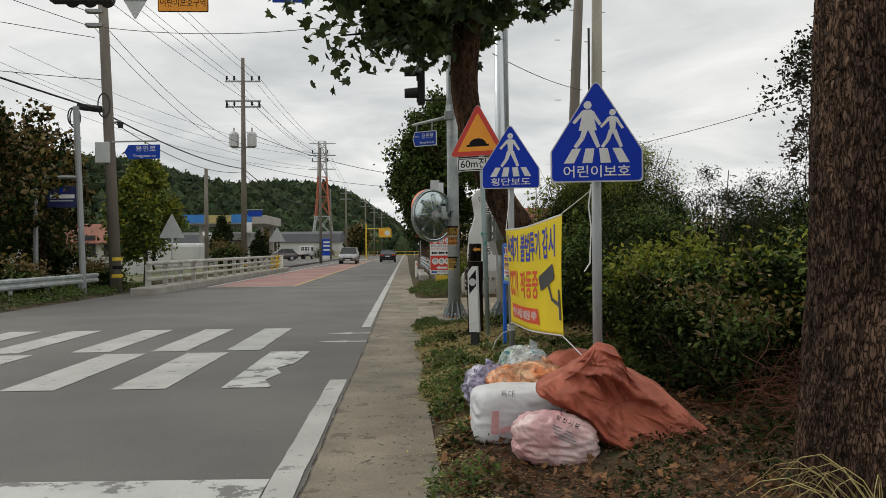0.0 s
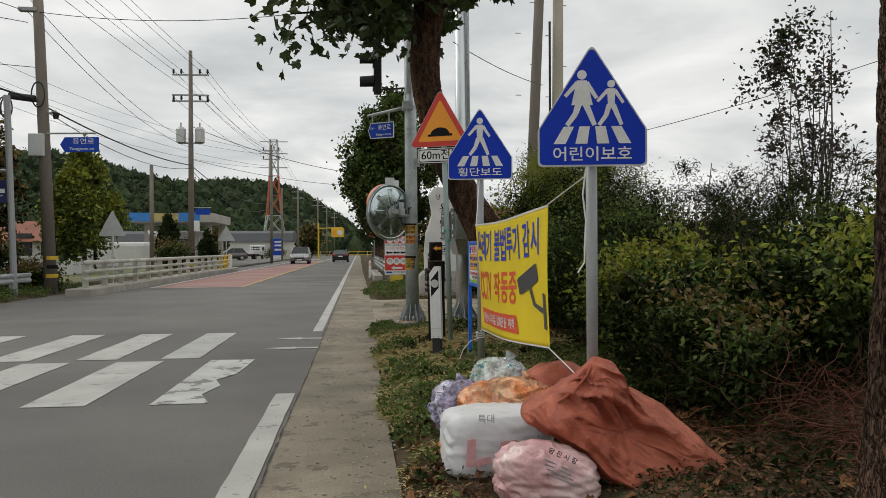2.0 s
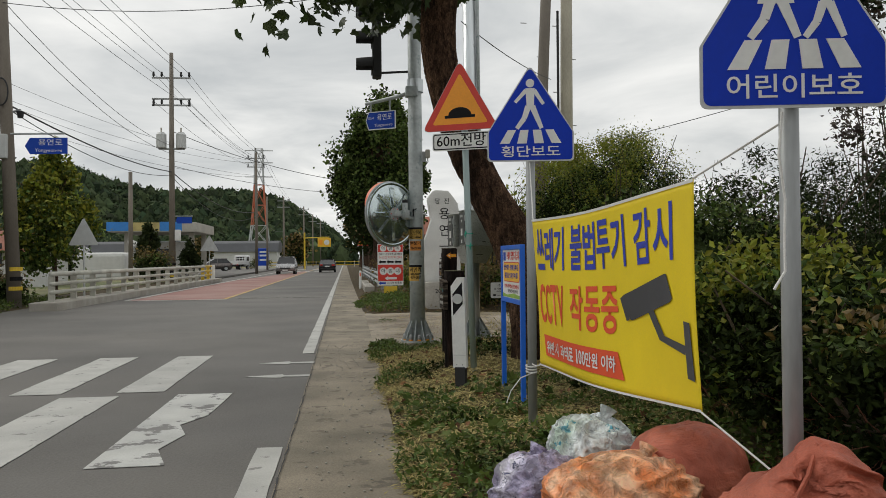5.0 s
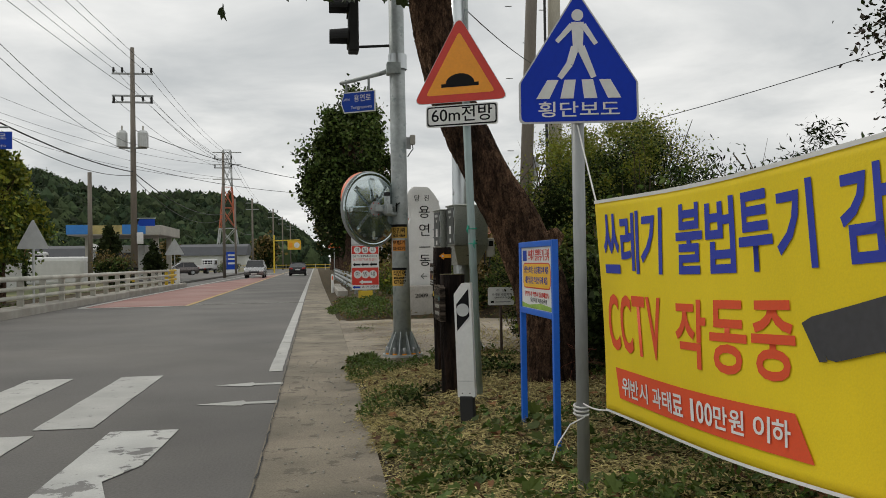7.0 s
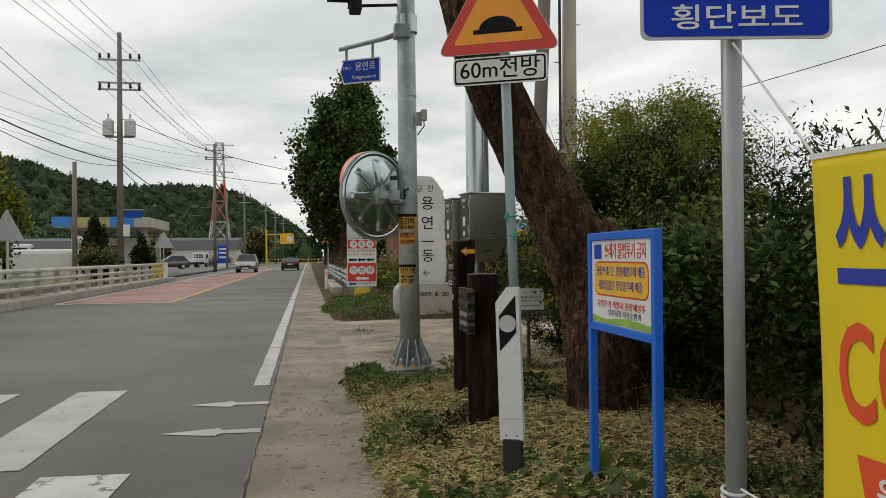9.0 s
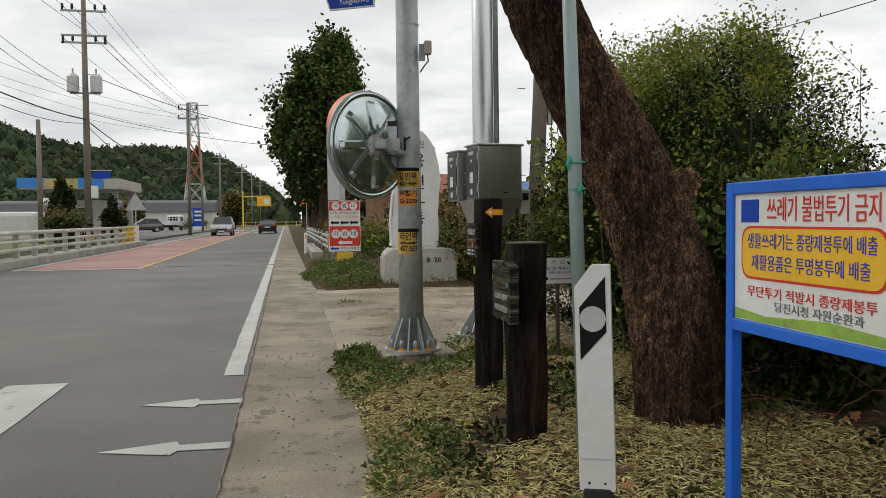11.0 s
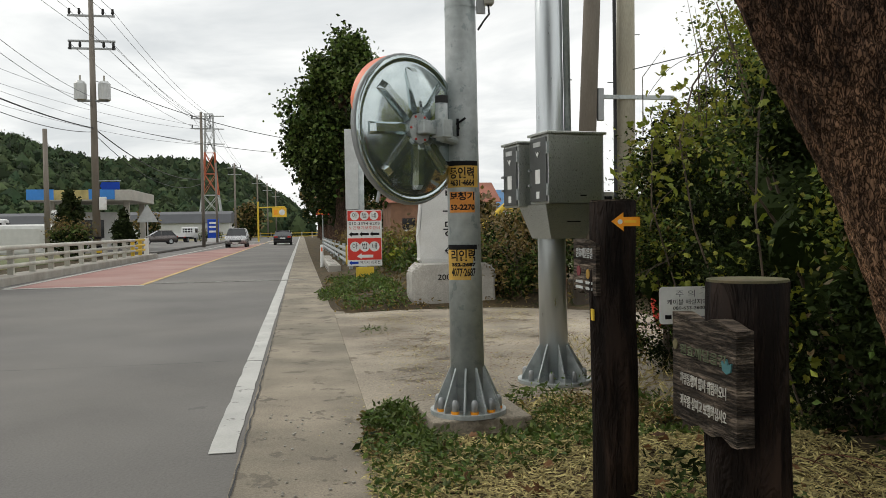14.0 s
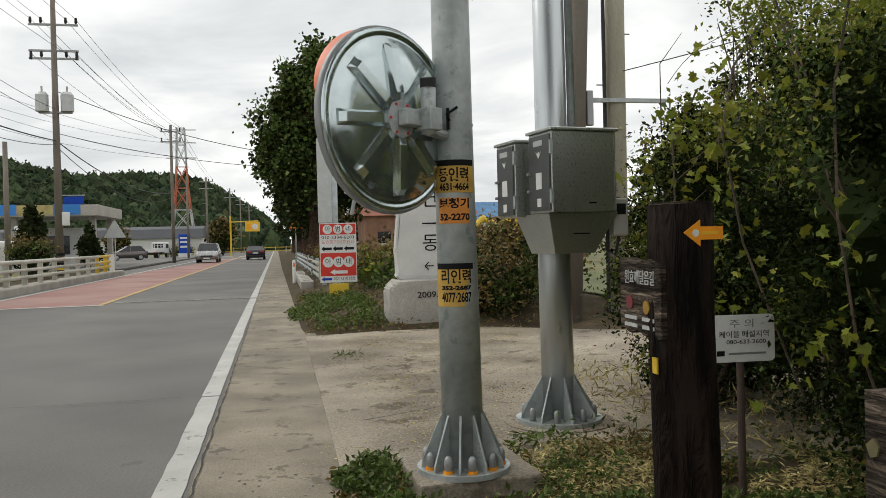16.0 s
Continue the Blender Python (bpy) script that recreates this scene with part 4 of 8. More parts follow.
def on_banner(me):
    """Bends flat print (x along, y up, in parts of the banner) on to the cloth."""
    for v in me.vertices:
        p = banner_point(min(1, max(0, v.co.x)), min(1, max(0, v.co.y)))
        v.co = p + Vector((-0.002 - v.co.z, 0, 0))


bm = bmesh.new()
NU, NV = 80, 24
rows_ = [[bm.verts.new(banner_point(i / NU, j / NV)) for i in range(NU + 1)] for j in range(NV + 1)]
for j in range(NV):
    for i in range(NU):
        bm.faces.new((rows_[j][i], rows_[j][i + 1], rows_[j + 1][i + 1], rows_[j + 1][i]))
cloth = part("cloth", bm, BANNER_Y, t, "bright yellow printed cloth", True)
cloth.modifiers.new("thickness", 'SOLIDIFY').thickness = 0.001
for u0, u1, v0, v1 in ((0, 1, 0.985, 1.0), (0, 1, 0.0, 0.012)):
    bm = bmesh.new()
    r0 = [bm.verts.new(banner_point(i / NU, v0) - Vector((0.004, 0, 0))) for i in range(NU + 1)]
    r1 = [bm.verts.new(banner_point(i / NU, v1) - Vector((0.004, 0, 0))) for i in range(NU + 1)]
    for i in range(NU):
        bm.faces.new((r0[i], r0[i + 1], r1[i + 1], r1[i]))
    part("hem", bm, SIGN_WHITE, t, "white hem")


def banner_text(body, u0, u1, v0, v1, mat, bold):
    """One line of print, each character a part of its own, spread evenly between u0 and u1."""
    pitch = [0.42 if c == " " else 0.62 if c.isascii() else 1.0 for c in body]
    slim = {"1": 0.45}
    at = u0
    for c, w in zip(body, pitch):
        step = (u1 - u0) * w / sum(pitch)
        if c != " ":
            me = lettering("printed_letter", c, 1.0, mat, t, Matrix(), depth=0.0, bold=bold).data
            xs = [v.co.x for v in me.vertices]; ys = [v.co.y for v in me.vertices]
            for v in me.vertices:
                v.co.x = at + step * (0.5 + 0.9 * slim.get(c, 1.0) * ((v.co.x - min(xs)) / (max(xs) - min(xs)) - 0.5))
                v.co.y = v0 + (v.co.y - min(ys)) / (max(ys) - min(ys)) * (v1 - v0)
                v.co.z = 0.0065 if mat is SIGN_WHITE else 0.0014
            on_banner(me)
        at += step


def banner_shape(name, pts, mat, off=0.003, label=""):
    dense_ = []
    for (ax, ay), (bx, by) in zip(pts, pts[1:] + pts[:1]):
        dense_ += [(ax + (bx - ax) * i / 6, ay + (by - ay) * i / 6) for i in range(6)]
    bm_ = bmesh.new()
    bm_.faces.new([bm_.verts.new((a, b, off)) for a, b in dense_])
    bmesh.ops.triangulate(bm_, faces=bm_.faces[:])
    ob = part(name, bm_, mat, t, label)
    on_banner(ob.data)
    return ob


banner_text("쓰레기 불법투기 감시", 0.035, 0.93, 0.66, 0.93, BANNER_B, 0.022)
banner_text("CCTV 작동중", 0.03, 0.655, 0.305, 0.565, BANNER_R, 0.02)
banner_shape("red_field", [(0.075, 0.085), (0.68, 0.072), (0.645, 0.215), (0.06, 0.225)], BANNER_R, 0.003, "red printed field")
banner_text("위반시 과태료 100만원 이하", 0.09, 0.64, 0.105, 0.19, SIGN_WHITE, 0.02)
DARK_PRINT = surface("dark_grey_print", (0.05, 0.05, 0.055), 0.6, bump=0.02)
banner_shape("camera_symbol", [(0.685, 0.515), (0.885, 0.60), (0.895, 0.60), (0.915, 0.485), (0.905, 0.47), (0.725, 0.385), (0.71, 0.39), (0.68, 0.495)], DARK_PRINT, 0.003, "dark camera symbol")
banner_shape("camera_symbol", [(0.665, 0.495), (0.685, 0.515), (0.71, 0.385), (0.695, 0.38)], DARK_PRINT, 0.0034)
banner_shape("camera_arm", [(0.805, 0.425), (0.83, 0.435), (0.872, 0.315), (0.96, 0.275), (0.955, 0.235), (0.85, 0.295)], DARK_PRINT)
banner_shape("camera_mount", [(0.958, 0.135), (0.985, 0.125), (0.978, 0.375), (0.955, 0.385)], DARK_PRINT, 0.0034)


def rope(a, b, sag, r, parent, name="rope", mat=ROPE, n=14, seg=6):
    a, b = Vector(a), Vector(b)
    pts = [a.lerp(b, i / n) - Vector((0, 0, sag * 4 * (i / n) * (1 - i / n))) for i in range(n + 1)]
    return part(name, T(pts, r, seg), mat, parent)


o = Vector((1.75, 7.79, 0.15))
for a, b, s in (((1.834, 6.79, 1.718), (1.985, 6.37, 1.88), 0.0), ((1.822, 6.71, 0.816), (1.985, 6.37, 0.62), 0.0), ((1.672, 8.80, 1.656), (1.79, 9.38, 2.09), 0.0), ((1.722, 8.85, 0.722), (1.79, 9.36, 0.66), 0.01)):
    rope(Vector(a) - o, Vector(b) - o, s, 0.004, t)
part("loose_rope", T([Vector(p) - o for p in [(1.955, 6.35, 1.90), (1.93, 6.33, 1.75), (1.945, 6.32, 1.6), (1.935, 6.31, 1.45), (1.93, 6.3, 1.36), (1.89, 6.3, 1.30)]], 0.005, 6), ROPE, t, "loose white rope end")
part("loose_rope", T([Vector(p) - o for p in [(1.78, 9.32, 0.60), (1.68, 9.25, 0.58), (1.6, 9.2, 0.5), (1.57, 9.2, 0.42)]], 0.004, 6), ROPE, t)
for zz in (0.60, 0.62, 0.64):
    part("rope_wrap", T([Vector((1.795 + 0.037 * math.cos(a), 9.415 + 0.037 * math.sin(a), zz + 0.006 * math.sin(a))) - o for a in [2 * math.pi * i / 16 for i in range(17)]], 0.006, 6), ROPE, t)

# ---------- traffic pole with mirror, signal and mast arm ----------
PX, PY = 1.60, 16.27


def flanged_foot(t, r, rf, h, fins, banded=True):
    part("flange", T([(0, 0, 0.0), (0, 0, 0.03)], rf, 32), GALV, t, "round steel flange")
    for k in range(fins):
        m = pose(0, 0, 0.03, 0, 0, 360 * k / fins)
        part("fin", P([(r * 0.9, 0), (rf * 0.92, 0), (rf * 0.9, 0.04), (r * 1.02, h), (r * 0.9, h)], 0.012, m @ pose(0, 0.006, 0, 90), 0), GALV, t)
        mb = pose(0, 0, 0.03, 0, 0, 360 * (k + 0.5) / fins)
        bm = T([mb @ Vector((rf * 0.8, 0, 0)), mb @ Vector((rf * 0.8, 0, 0.075)), mb @ Vector((rf * 0.8, 0, 0.095))], [0.026, 0.024, 0.012], 12)
        part("bolt_cap", bm, GREY_POLE, t, smooth=True)
        if banded:
            bm = T([mb @ Vector((rf * 0.8, 0, 0.0)), mb @ Vector((rf * 0.8, 0, 0.018))], 0.029, 12)
            part("bolt_band", bm, SIGN_ORANGE, t)


t = thing("concrete_plinth", (PX, PY, 0.0), "square weathered concrete plinth under the pole", "plinth")
part("block", B(-0.31, 0.40, -0.24, 0.46, -0.05, 0.122, pose(0, 0, 0, 0, 0, 3), 0.015), SLAB, t)
t = thing("signal_pole", (PX, PY, 0.122), "grey galvanised traffic signal pole with flanged foot and mast arm", "pole")
part("shaft", T([(0, 0, 0), (-0.015, 0, 2.0), (-0.03, 0, 7.0)], [0.122, 0.112, 0.095], 28), GALV, t, "mottled galvanised shaft", True)
flanged_foot(t, 0.122, 0.27, 0.30, 10)
for zz, rr in ((1.98, 0.114), (3.15, 0.110), (3.9, 0.125), (2.85, 0.111)):
    part("band", T([(-0.015, 0, zz), (-0.015, 0, zz + (0.2 if rr > 0.12 else 0.012))], rr + 0.002, 24, False), GALV_NEW if rr > 0.12 else GALV, t)
part("hook", T([(-0.06, -0.11, 2.0), (-0.08, -0.14, 2.03), (-0.02, -0.15, 2.07)], 0.008, 6), BLACK, t)
part("hook_plate", B(-0.075, -0.06, -0.115, -0.10, 1.95, 2.07), BLACK, t)
part("mast_arm", T([(0, 0, 6.35), (-3, 0, 6.55), (-8.2, 0, 6.65)], [0.075, 0.065, 0.05], 16), GALV, t, "long horizontal mast arm", True)
# paper stickers wrapped on the shaft
for z0, z1, mat, lines in ((1.595, 1.75, STICKER, (("동인력", 0.085, 1.69), ("4631·4664", 0.055, 1.625))), (1.42, 1.565, STICKER_OR, (("보청기", 0.06, 1.53), ("52-2270", 0.05, 1.455))), (0.95, 1.165, STICKER, (("리인력", 0.085, 1.115), ("352-2687", 0.03, 1.055), ("4077·2687", 0.075, 1.0)))):
    bm = bmesh.new()
    a0, a1 = math.radians(190 if mat is STICKER else 205), math.radians(318 if mat is STICKER else 300)
    cols = []
    for i in range(13):
        a = a0 + (a1 - a0) * i / 12
        cols.append([bm.verts.new((-0.013 + 0.118 * math.cos(a), 0.118 * math.sin(a), zz)) for zz in (z0, z1)])
    for p_, q_ in zip(cols, cols[1:]):
        bm.faces.new((p_[0], q_[0], q_[1], p_[1]))
    st = part("sticker", bm, mat, t, "yellow printed paper sticker" if mat is STICKER else "orange printed paper sticker")
    for txt, sz, zc in lines:
        ob = lettering("letters", txt, sz, BLACK, st, Matrix(), depth=0.0, width=0.185, bold=0.002)
        for v in ob.data.vertices:
            a = math.radians(255) + v.co.x / 0.12
            zz = zc + v.co.y
            v.co = (-0.013 + 0.1195 * math.cos(a), 0.1195 * math.sin(a), zz)
    if mat is STICKER:
        bm = bmesh.new()
        cols = []
        for i in range(13):
            a = a0 + (a1 - a0) * i / 12
            cols.append([bm.verts.new((-0.013 + 0.1185 * math.cos(a), 0.1185 * math.sin(a), zz)) for zz in (z1 - 0.004, z1 + 0.03)])
        for i, (p_, q_) in enumerate(zip(cols, cols[1:])):
            bm.faces.new((p_[0], q_[0], q_[1], p_[1]))
        part("sticker_strip", bm, BLACK, st)
# small radio box on the shaft
rb_ = part("radio_box", B(0.13, 0.20, -0.14, -0.06, 2.86, 2.99, None, 0.012), CREAM, t, "cream radio box")
part("radio_bracket", B(0.08, 0.14, -0.11, -0.09, 2.80, 2.96), GREY_POLE, t)
part("radio_cable", T([(0.165, -0.1, 2.86), (0.17, -0.1, 2.80), (0.13, -0.1, 2.75), (0.1, -0.05, 2.70)], 0.007, 6), CABLE, t)

t = thing("traffic_light", (PX, PY, 0.0), "black traffic light seen from behind on a bracket", "traffic light")
part("housing", B(-0.68, -0.54, -0.12, 0.12, 4.24, 5.45, None, 0.02), BLACK_RUBBER, t, "black housing")
for zz in (4.42, 4.84, 5.25):
    bm = bmesh.new()
    seg = 14
    ring = [(-0.68, 0.15 * math.cos(a), zz + 0.15 * math.sin(a)) for a in [math.pi * (-0.05 + 1.1 * i / seg) for i in range(seg + 1)]]
    v0 = [bm.verts.new(p) for p in ring]
    v1 = [bm.verts.new((-0.93, p[1] * 0.9, zz + (p[2] - zz) * 0.9 - 0.01)) for p in ring]
    for i in range(seg):
        bm.faces.new((v0[i], v0[i + 1], v1[i + 1], v1[i]))
    part("visor", bm, BLACK_RUBBER, t, "black visor").modifiers.new("thickness", 'SOLIDIFY').thickness = 0.006
    part("lens", T([(-0.679, 0, zz), (-0.70, 0, zz)], 0.14, 20), GLASS_DARK, t)
for zz in (4.32, 5.38):
    part("bracket", T([(-0.55, 0, zz), (-0.10, 0, zz + 0.03)], 0.018, 10), BLACK_RUBBER, t)

t = thing("street_name_sign", (PX, PY, 0.0), "blue street name sign hung from a grey arm", "street sign", "street name signs")
part("arm", T([(-0.08, -0.02, 4.02), (-0.25, 0.08, 3.98), (-0.78, 0.38, 3.90)], [0.035, 0.03, 0.026], 12), GALV, t, smooth=True)
part("arm_clamp", B(-0.17, 0.02, -0.13, 0.03, 3.94, 4.10, None, 0.01), GALV, t)
m = pose(-0.55, 0.25, 3.62, 0, 0, -30) @ FRONT
part("panel", P([(-0.26, 0), (-0.21, 0.145), (0.27, 0.145), (0.27, -0.145), (-0.21, -0.145)], 0.02, m, -0.01), SIGN_WHITE, t, "white edged panel")
part("face", P([(-0.245, 0), (-0.2, 0.13), (0.257, 0.13), (0.257, -0.13), (-0.2, -0.13)], 0.002, m, 0.0101), STREET_BLUE, t, "blue face")
lettering("letters", "용연로", 0.11, SIGN_WHITE, t, m @ pose(0.08, 0.045, 0.0135), width=0.26)
lettering("letters", "Yongyeon-ro", 0.065, SIGN_WHITE, t, m @ pose(0.06, -0.075, 0.0135), width=0.32)
lettering("letters", "375+1", 0.05, SIGN_WHITE, t, m @ pose(-0.16, 0.04, 0.0135), width=0.1)
for xx, yy in ((-0.70, 0.335), (-0.40, 0.165)):
    part("hanger", B(xx - 0.015, xx + 0.015, yy - 0.015, yy + 0.015, 3.76, 3.94), GALV, t)

# things hung on the mast arm
t = thing("overhead_sign", (PX, PY, 0.0), "amber school zone sign hung from the mast arm", "road sign")
m = pose(-5.09, -0.06, 5.98) @ FRONT
part("panel", P(rounded(rect(-0.47, 0.47, 0.0, 0.36), 0.03), 0.02, m, -0.01), BLACK, t)
part("face", P(rounded(rect(-0.455, 0.455, 0.014, 0.346), 0.025), 0.002, m, 0.0101), SIGN_ORANGE, t, "amber face")
lettering("letters", "어린이보호구역", 0.19, BLACK, t, m @ pose(0, 0.17, 0.0125), width=0.84)
part("hanger", B(-5.3, -5.26, -0.05, -0.03, 6.34, 6.7), GALV, t)
part("hanger", B(-4.92, -4.88, -0.05, -0.03, 6.34, 6.7), GALV, t)
t = thing("overhead_triangle_sign", (PX, PY, 0.0), "grey back of a downward triangular sign on the mast arm", "road sign")
m = pose(-5.98, -0.06, 5.82) @ FRONT
part("plate", P(rounded([(0, 0), (0.42, 0.73), (-0.42, 0.73)], 0.03), 0.008, m), SIGN_GREY, t)
part("stiffener", B(-6.2, -5.76, -0.09, -0.07, 6.2, 6.25), GALV, t)
t = thing("overhead_signal", (PX, PY, 0.0), "black horizontal traffic signal on the mast arm", "traffic light")
part("housing", B(-7.55, -6.42, -0.12, 0.12, 6.16, 6.52, None, 0.02), BLACK_RUBBER, t, "black housing")
for i in range(3):
    part("visor", T([(-7.3 + 0.33 * i, 0.12, 6.34), (-7.3 + 0.33 * i, 0.36, 6.32)], 0.15, 18, False), BLACK_RUBBER, t)
t = thing("overhead_blue_sign", (PX, PY, 0.0), "blue road sign hung from the mast arm", "road sign")
part("panel", P(rounded(rect(-3.42, -2.8, 6.17, 6.62), 0.02), 0.02, FRONT, 0.05), STREET_BLUE, t)
part("hanger", B(-3.2, -3.1, -0.06, 0.06, 6.6, 6.72), GALV, t)

# convex traffic mirror, seen from behind
t = thing("traffic_mirror", (1.19, 16.04, 2.10), "round steel-backed convex traffic mirror with an orange hood", "traffic mirror")
R = 0.495
turn = pose(0, 0, 0, 0, 0, 37)          # the silvered face looks along local +y


def dish(profile, seg=48, m=turn):
    bm = bmesh.new()
    rings = [[bm.verts.new(m @ Vector((r * math.cos(a), d, r * math.sin(a)))) for a in [2 * math.pi * i / seg for i in range(seg)]] for r, d in profile]
    for a, b in zip(rings, rings[1:]):
        for i in range(seg):
            bm.faces.new((a[i], a[(i + 1) % seg], b[(i + 1) % seg], b[i]))
    if profile[-1][0] < 0.2:
        bm.faces.new(rings[-1])
    return bm


part("back_shell", dish([(R, 0.03), (R, 0.0), (R * 0.99, -0.018), (R * 0.955, -0.025), (R * 0.925, -0.015), (R * 0.90, -0.01), (R * 0.88, -0.018), (R * 0.6, -0.036), (R * 0.3, -0.048), (0.08, -0.052)]), MIRROR_BACK, t, "polished steel back", True)
part("rim", dish([(R + 0.006, 0.035), (R + 0.012, 0.01), (R + 0.006, -0.008), (R - 0.004, -0.004)]), GREY_POLE, t, "thin grey steel rim", True)
part("mirror_face", dish([(R, 0.03), (R * 0.75, 0.075), (R * 0.4, 0.108), (0.08, 0.12)]), CONVEX, t, "convex silvered face", True)
for k in range(8):
    a = math.radians(45 * k + 3)
    rm = turn @ Matrix.Rotation(-a, 4, 'Y')
    bm = bmesh.new()
    pr = [(0.10, 0.040), (0.14, 0.048), (0.375, 0.040), (0.405, 0.014)]
    rows2 = []
    for r, h in pr:
        yb = -0.05 + 0.03 * r / R
        rows2.append([bm.verts.new(rm @ Vector((r, yb, -0.042))), bm.verts.new(rm @ Vector((r, yb - h, -0.024))), bm.verts.new(rm @ Vector((r, yb - h, 0.024))), bm.verts.new(rm @ Vector((r, yb, 0.042)))])
    for p_, q_ in zip(rows2, rows2[1:]):
        for i in range(3):
            bm.faces.new((p_[i], q_[i], q_[i + 1], p_[i + 1]))
    bm.faces.new(rows2[0]); bm.faces.new(rows2[-1][::-1])
    part("pressed_rib", bm, MIRROR_BACK, t)
part("hub_plate", T([turn @ Vector((0, -0.045, 0)), turn @ Vector((0, -0.085, 0))], 0.105, 8), GALV, t, "octagonal hub plate")
for k in range(6):
    a = 2 * math.pi * k / 6
    part("rivet", T([turn @ Vector((0.085 * math.cos(a), -0.085, 0.085 * math.sin(a))), turn @ Vector((0.085 * math.cos(a), -0.091, 0.085 * math.sin(a)))], 0.008, 8), SIGN_RED, t)
part("hinge", box(bmesh.new(), -0.03, 0.10, -0.15, -0.085, -0.04, 0.05, turn, 0.008), GALV, t)
part("clamp_tube", T([turn @ Vector((0.13, -0.16, -0.08)), turn @ Vector((0.13, -0.16, 0.21))], 0.042, 16), GALV, t, "short vertical clamp tube", True)
part("tube_cap", T([turn @ Vector((0.13, -0.16, 0.17)), turn @ Vector((0.13, -0.16, 0.218))], 0.044, 16), BLACK_RUBBER, t)
part("tube_collar", box(bmesh.new(), 0.085, 0.18, -0.215, -0.11, -0.06, 0.06, turn, 0.006), GALV, t)
part("bracket_arm", T([turn @ Vector((0.13, -0.16, -0.06)), Vector((0.36, 0.2, -0.06)), Vector((0.45, 0.26, -0.05))], 0.03, 10), GALV, t)
bm = bmesh.new()
hood = [math.radians(60 + 110 * i / 20) for i in range(21)]
v0 = [bm.verts.new(turn @ Vector(((R + 0.004) * math.cos(a), 0.02, (R + 0.004) * math.sin(a)))) for a in hood]
v1 = [bm.verts.new(turn @ Vector(((R + 0.01) * math.cos(a), 0.02 + 0.085 * math.sin(math.pi * i / 20) ** 0.6, (R + 0.01) * math.sin(a)))) for i, a in enumerate(hood)]
for i in range(20):
    bm.faces.new((v0[i], v0[i + 1], v1[i + 1], v1[i]))
part("hood", bm, ORANGE, t, "orange plastic hood").modifiers.new("thickness", 'SOLIDIFY').thickness = 0.006

# ---------- camera pole with steel cabinets ----------
QX, QY = 2.705, 17.71
t = thing("concrete_footing", (QX, QY, 0.0), "round pale concrete footing", "plinth")
part("block", T([(0, 0, -0.04), (0, 0, 0.022)], 0.43, 28), SLAB, t)
t = thing("camera_pole", (QX, QY, 0.022), "bright galvanised pole with a finned flanged foot", "pole")
part("shaft", T([(0, 0, 0), (-0.01, 0, 1.3), (-0.03, 0, 8.0)], [0.130, 0.127, 0.108], 28), GALV_NEW, t, "bright galvanised shaft", True)
part("conduit", T([(0.135, -0.06, 2.1), (0.10, -0.06, 8)], 0.032, 12), GALV, t, smooth=True)
flanged_foot(t, 0.130, 0.335, 0.32, 8, False)


def cabinet(x, y, z, w, d, h, label, rz):
    t = thing("equipment_cabinet", (x, y, z), label, "cabinet", "steel cabinets on the pole", rz)
    part("body", B(0, w, 0, d, 0, h, None, 0.006), STAINLESS, t, "brushed stainless body")
    part("lid", B(-0.02, w + 0.02, -0.02, d + 0.02, h, h + 0.025, None, 0.006), STAINLESS, t)
    dr = part("door", B(-0.012, -0.001, 0.02, d - 0.02, 0.02, h - 0.02, None, 0.003), STEEL_DARK, t, "dull dark steel door")
    part("crest", P([(-0.04, 0.05), (0, 0.0), (0.04, 0.05), (0.015, 0.03), (0, 0.05), (-0.015, 0.03)], 0.003, pose(-0.0125, d * 0.5, h * 0.68) @ LEFT), SIGN_WHITE, dr, "white emblem")
    part("label_plate", P(rect(-0.045, 0.045, -0.06, 0.06), 0.002, pose(-0.0125, d * 0.5, h * 0.4) @ LEFT), SIGN_WHITE, dr, "white label")
    part("label_plate", P(rect(-0.03, 0.03, -0.03, 0.03), 0.002, pose(-0.0125, d * 0.5, h * 0.13) @ LEFT), SIGN_WHITE, dr)
    part("name_plate", P(rect(-0.08, 0.06, -0.02, 0.02), 0.002, pose(-0.0125, d * 0.5, h * 0.87) @ LEFT), SIGN_GREY, dr)
    for zz in (0.2, 0.8):
        part("hinge", B(-0.014, 0.004, -0.012, 0.014, h * zz - 0.05, h * zz + 0.05), GALV, t)
    for zz in (0.28, 0.5):
        part("latch", B(-0.035, -0.012, d - 0.05, d - 0.02, h * zz - 0.01, h * zz + 0.01), GREY_POLE, dr)
    if w > 0.4:
        part("front_slot", B(0.30, 0.36, -0.004, 0.002, 0.06, 0.072), BLACK, t)
        part("front_seam", B(w - 0.014, w - 0.01, -0.003, 0.002, 0.01, h - 0.01), GREY_POLE, t)
    return t


cabinet(2.50, 17.17, 1.63, 0.53, 0.35, 0.585, "large stainless steel equipment cabinet on the pole", 9)
cabinet(2.35, 17.57, 1.61, 0.17, 0.32, 0.56, "narrow stainless steel equipment cabinet beside the pole", 9)
t = thing("cable_hopper", (2.50, 17.25, 1.33), "tapered steel cable box under the cabinets", "cable box")
bm = bmesh.new()
lo = [bm.verts.new(p) for p in ((0.07, 0.08, 0), (0.38, 0.08, 0), (0.38, 0.42, 0), (0.0, 0.42, 0))]
hi = [bm.verts.new(p) for p in ((0.0, 0.0, 0.295), (0.53, 0.0, 0.295), (0.53, 0.5, 0.295), (-0.1, 0.5, 0.295))]
bm.faces.new(lo[::-1]); bm.faces.new(hi)
for i in range(4):
    bm.faces.new((lo[i], lo[(i + 1) % 4], hi[(i + 1) % 4], hi[i]))
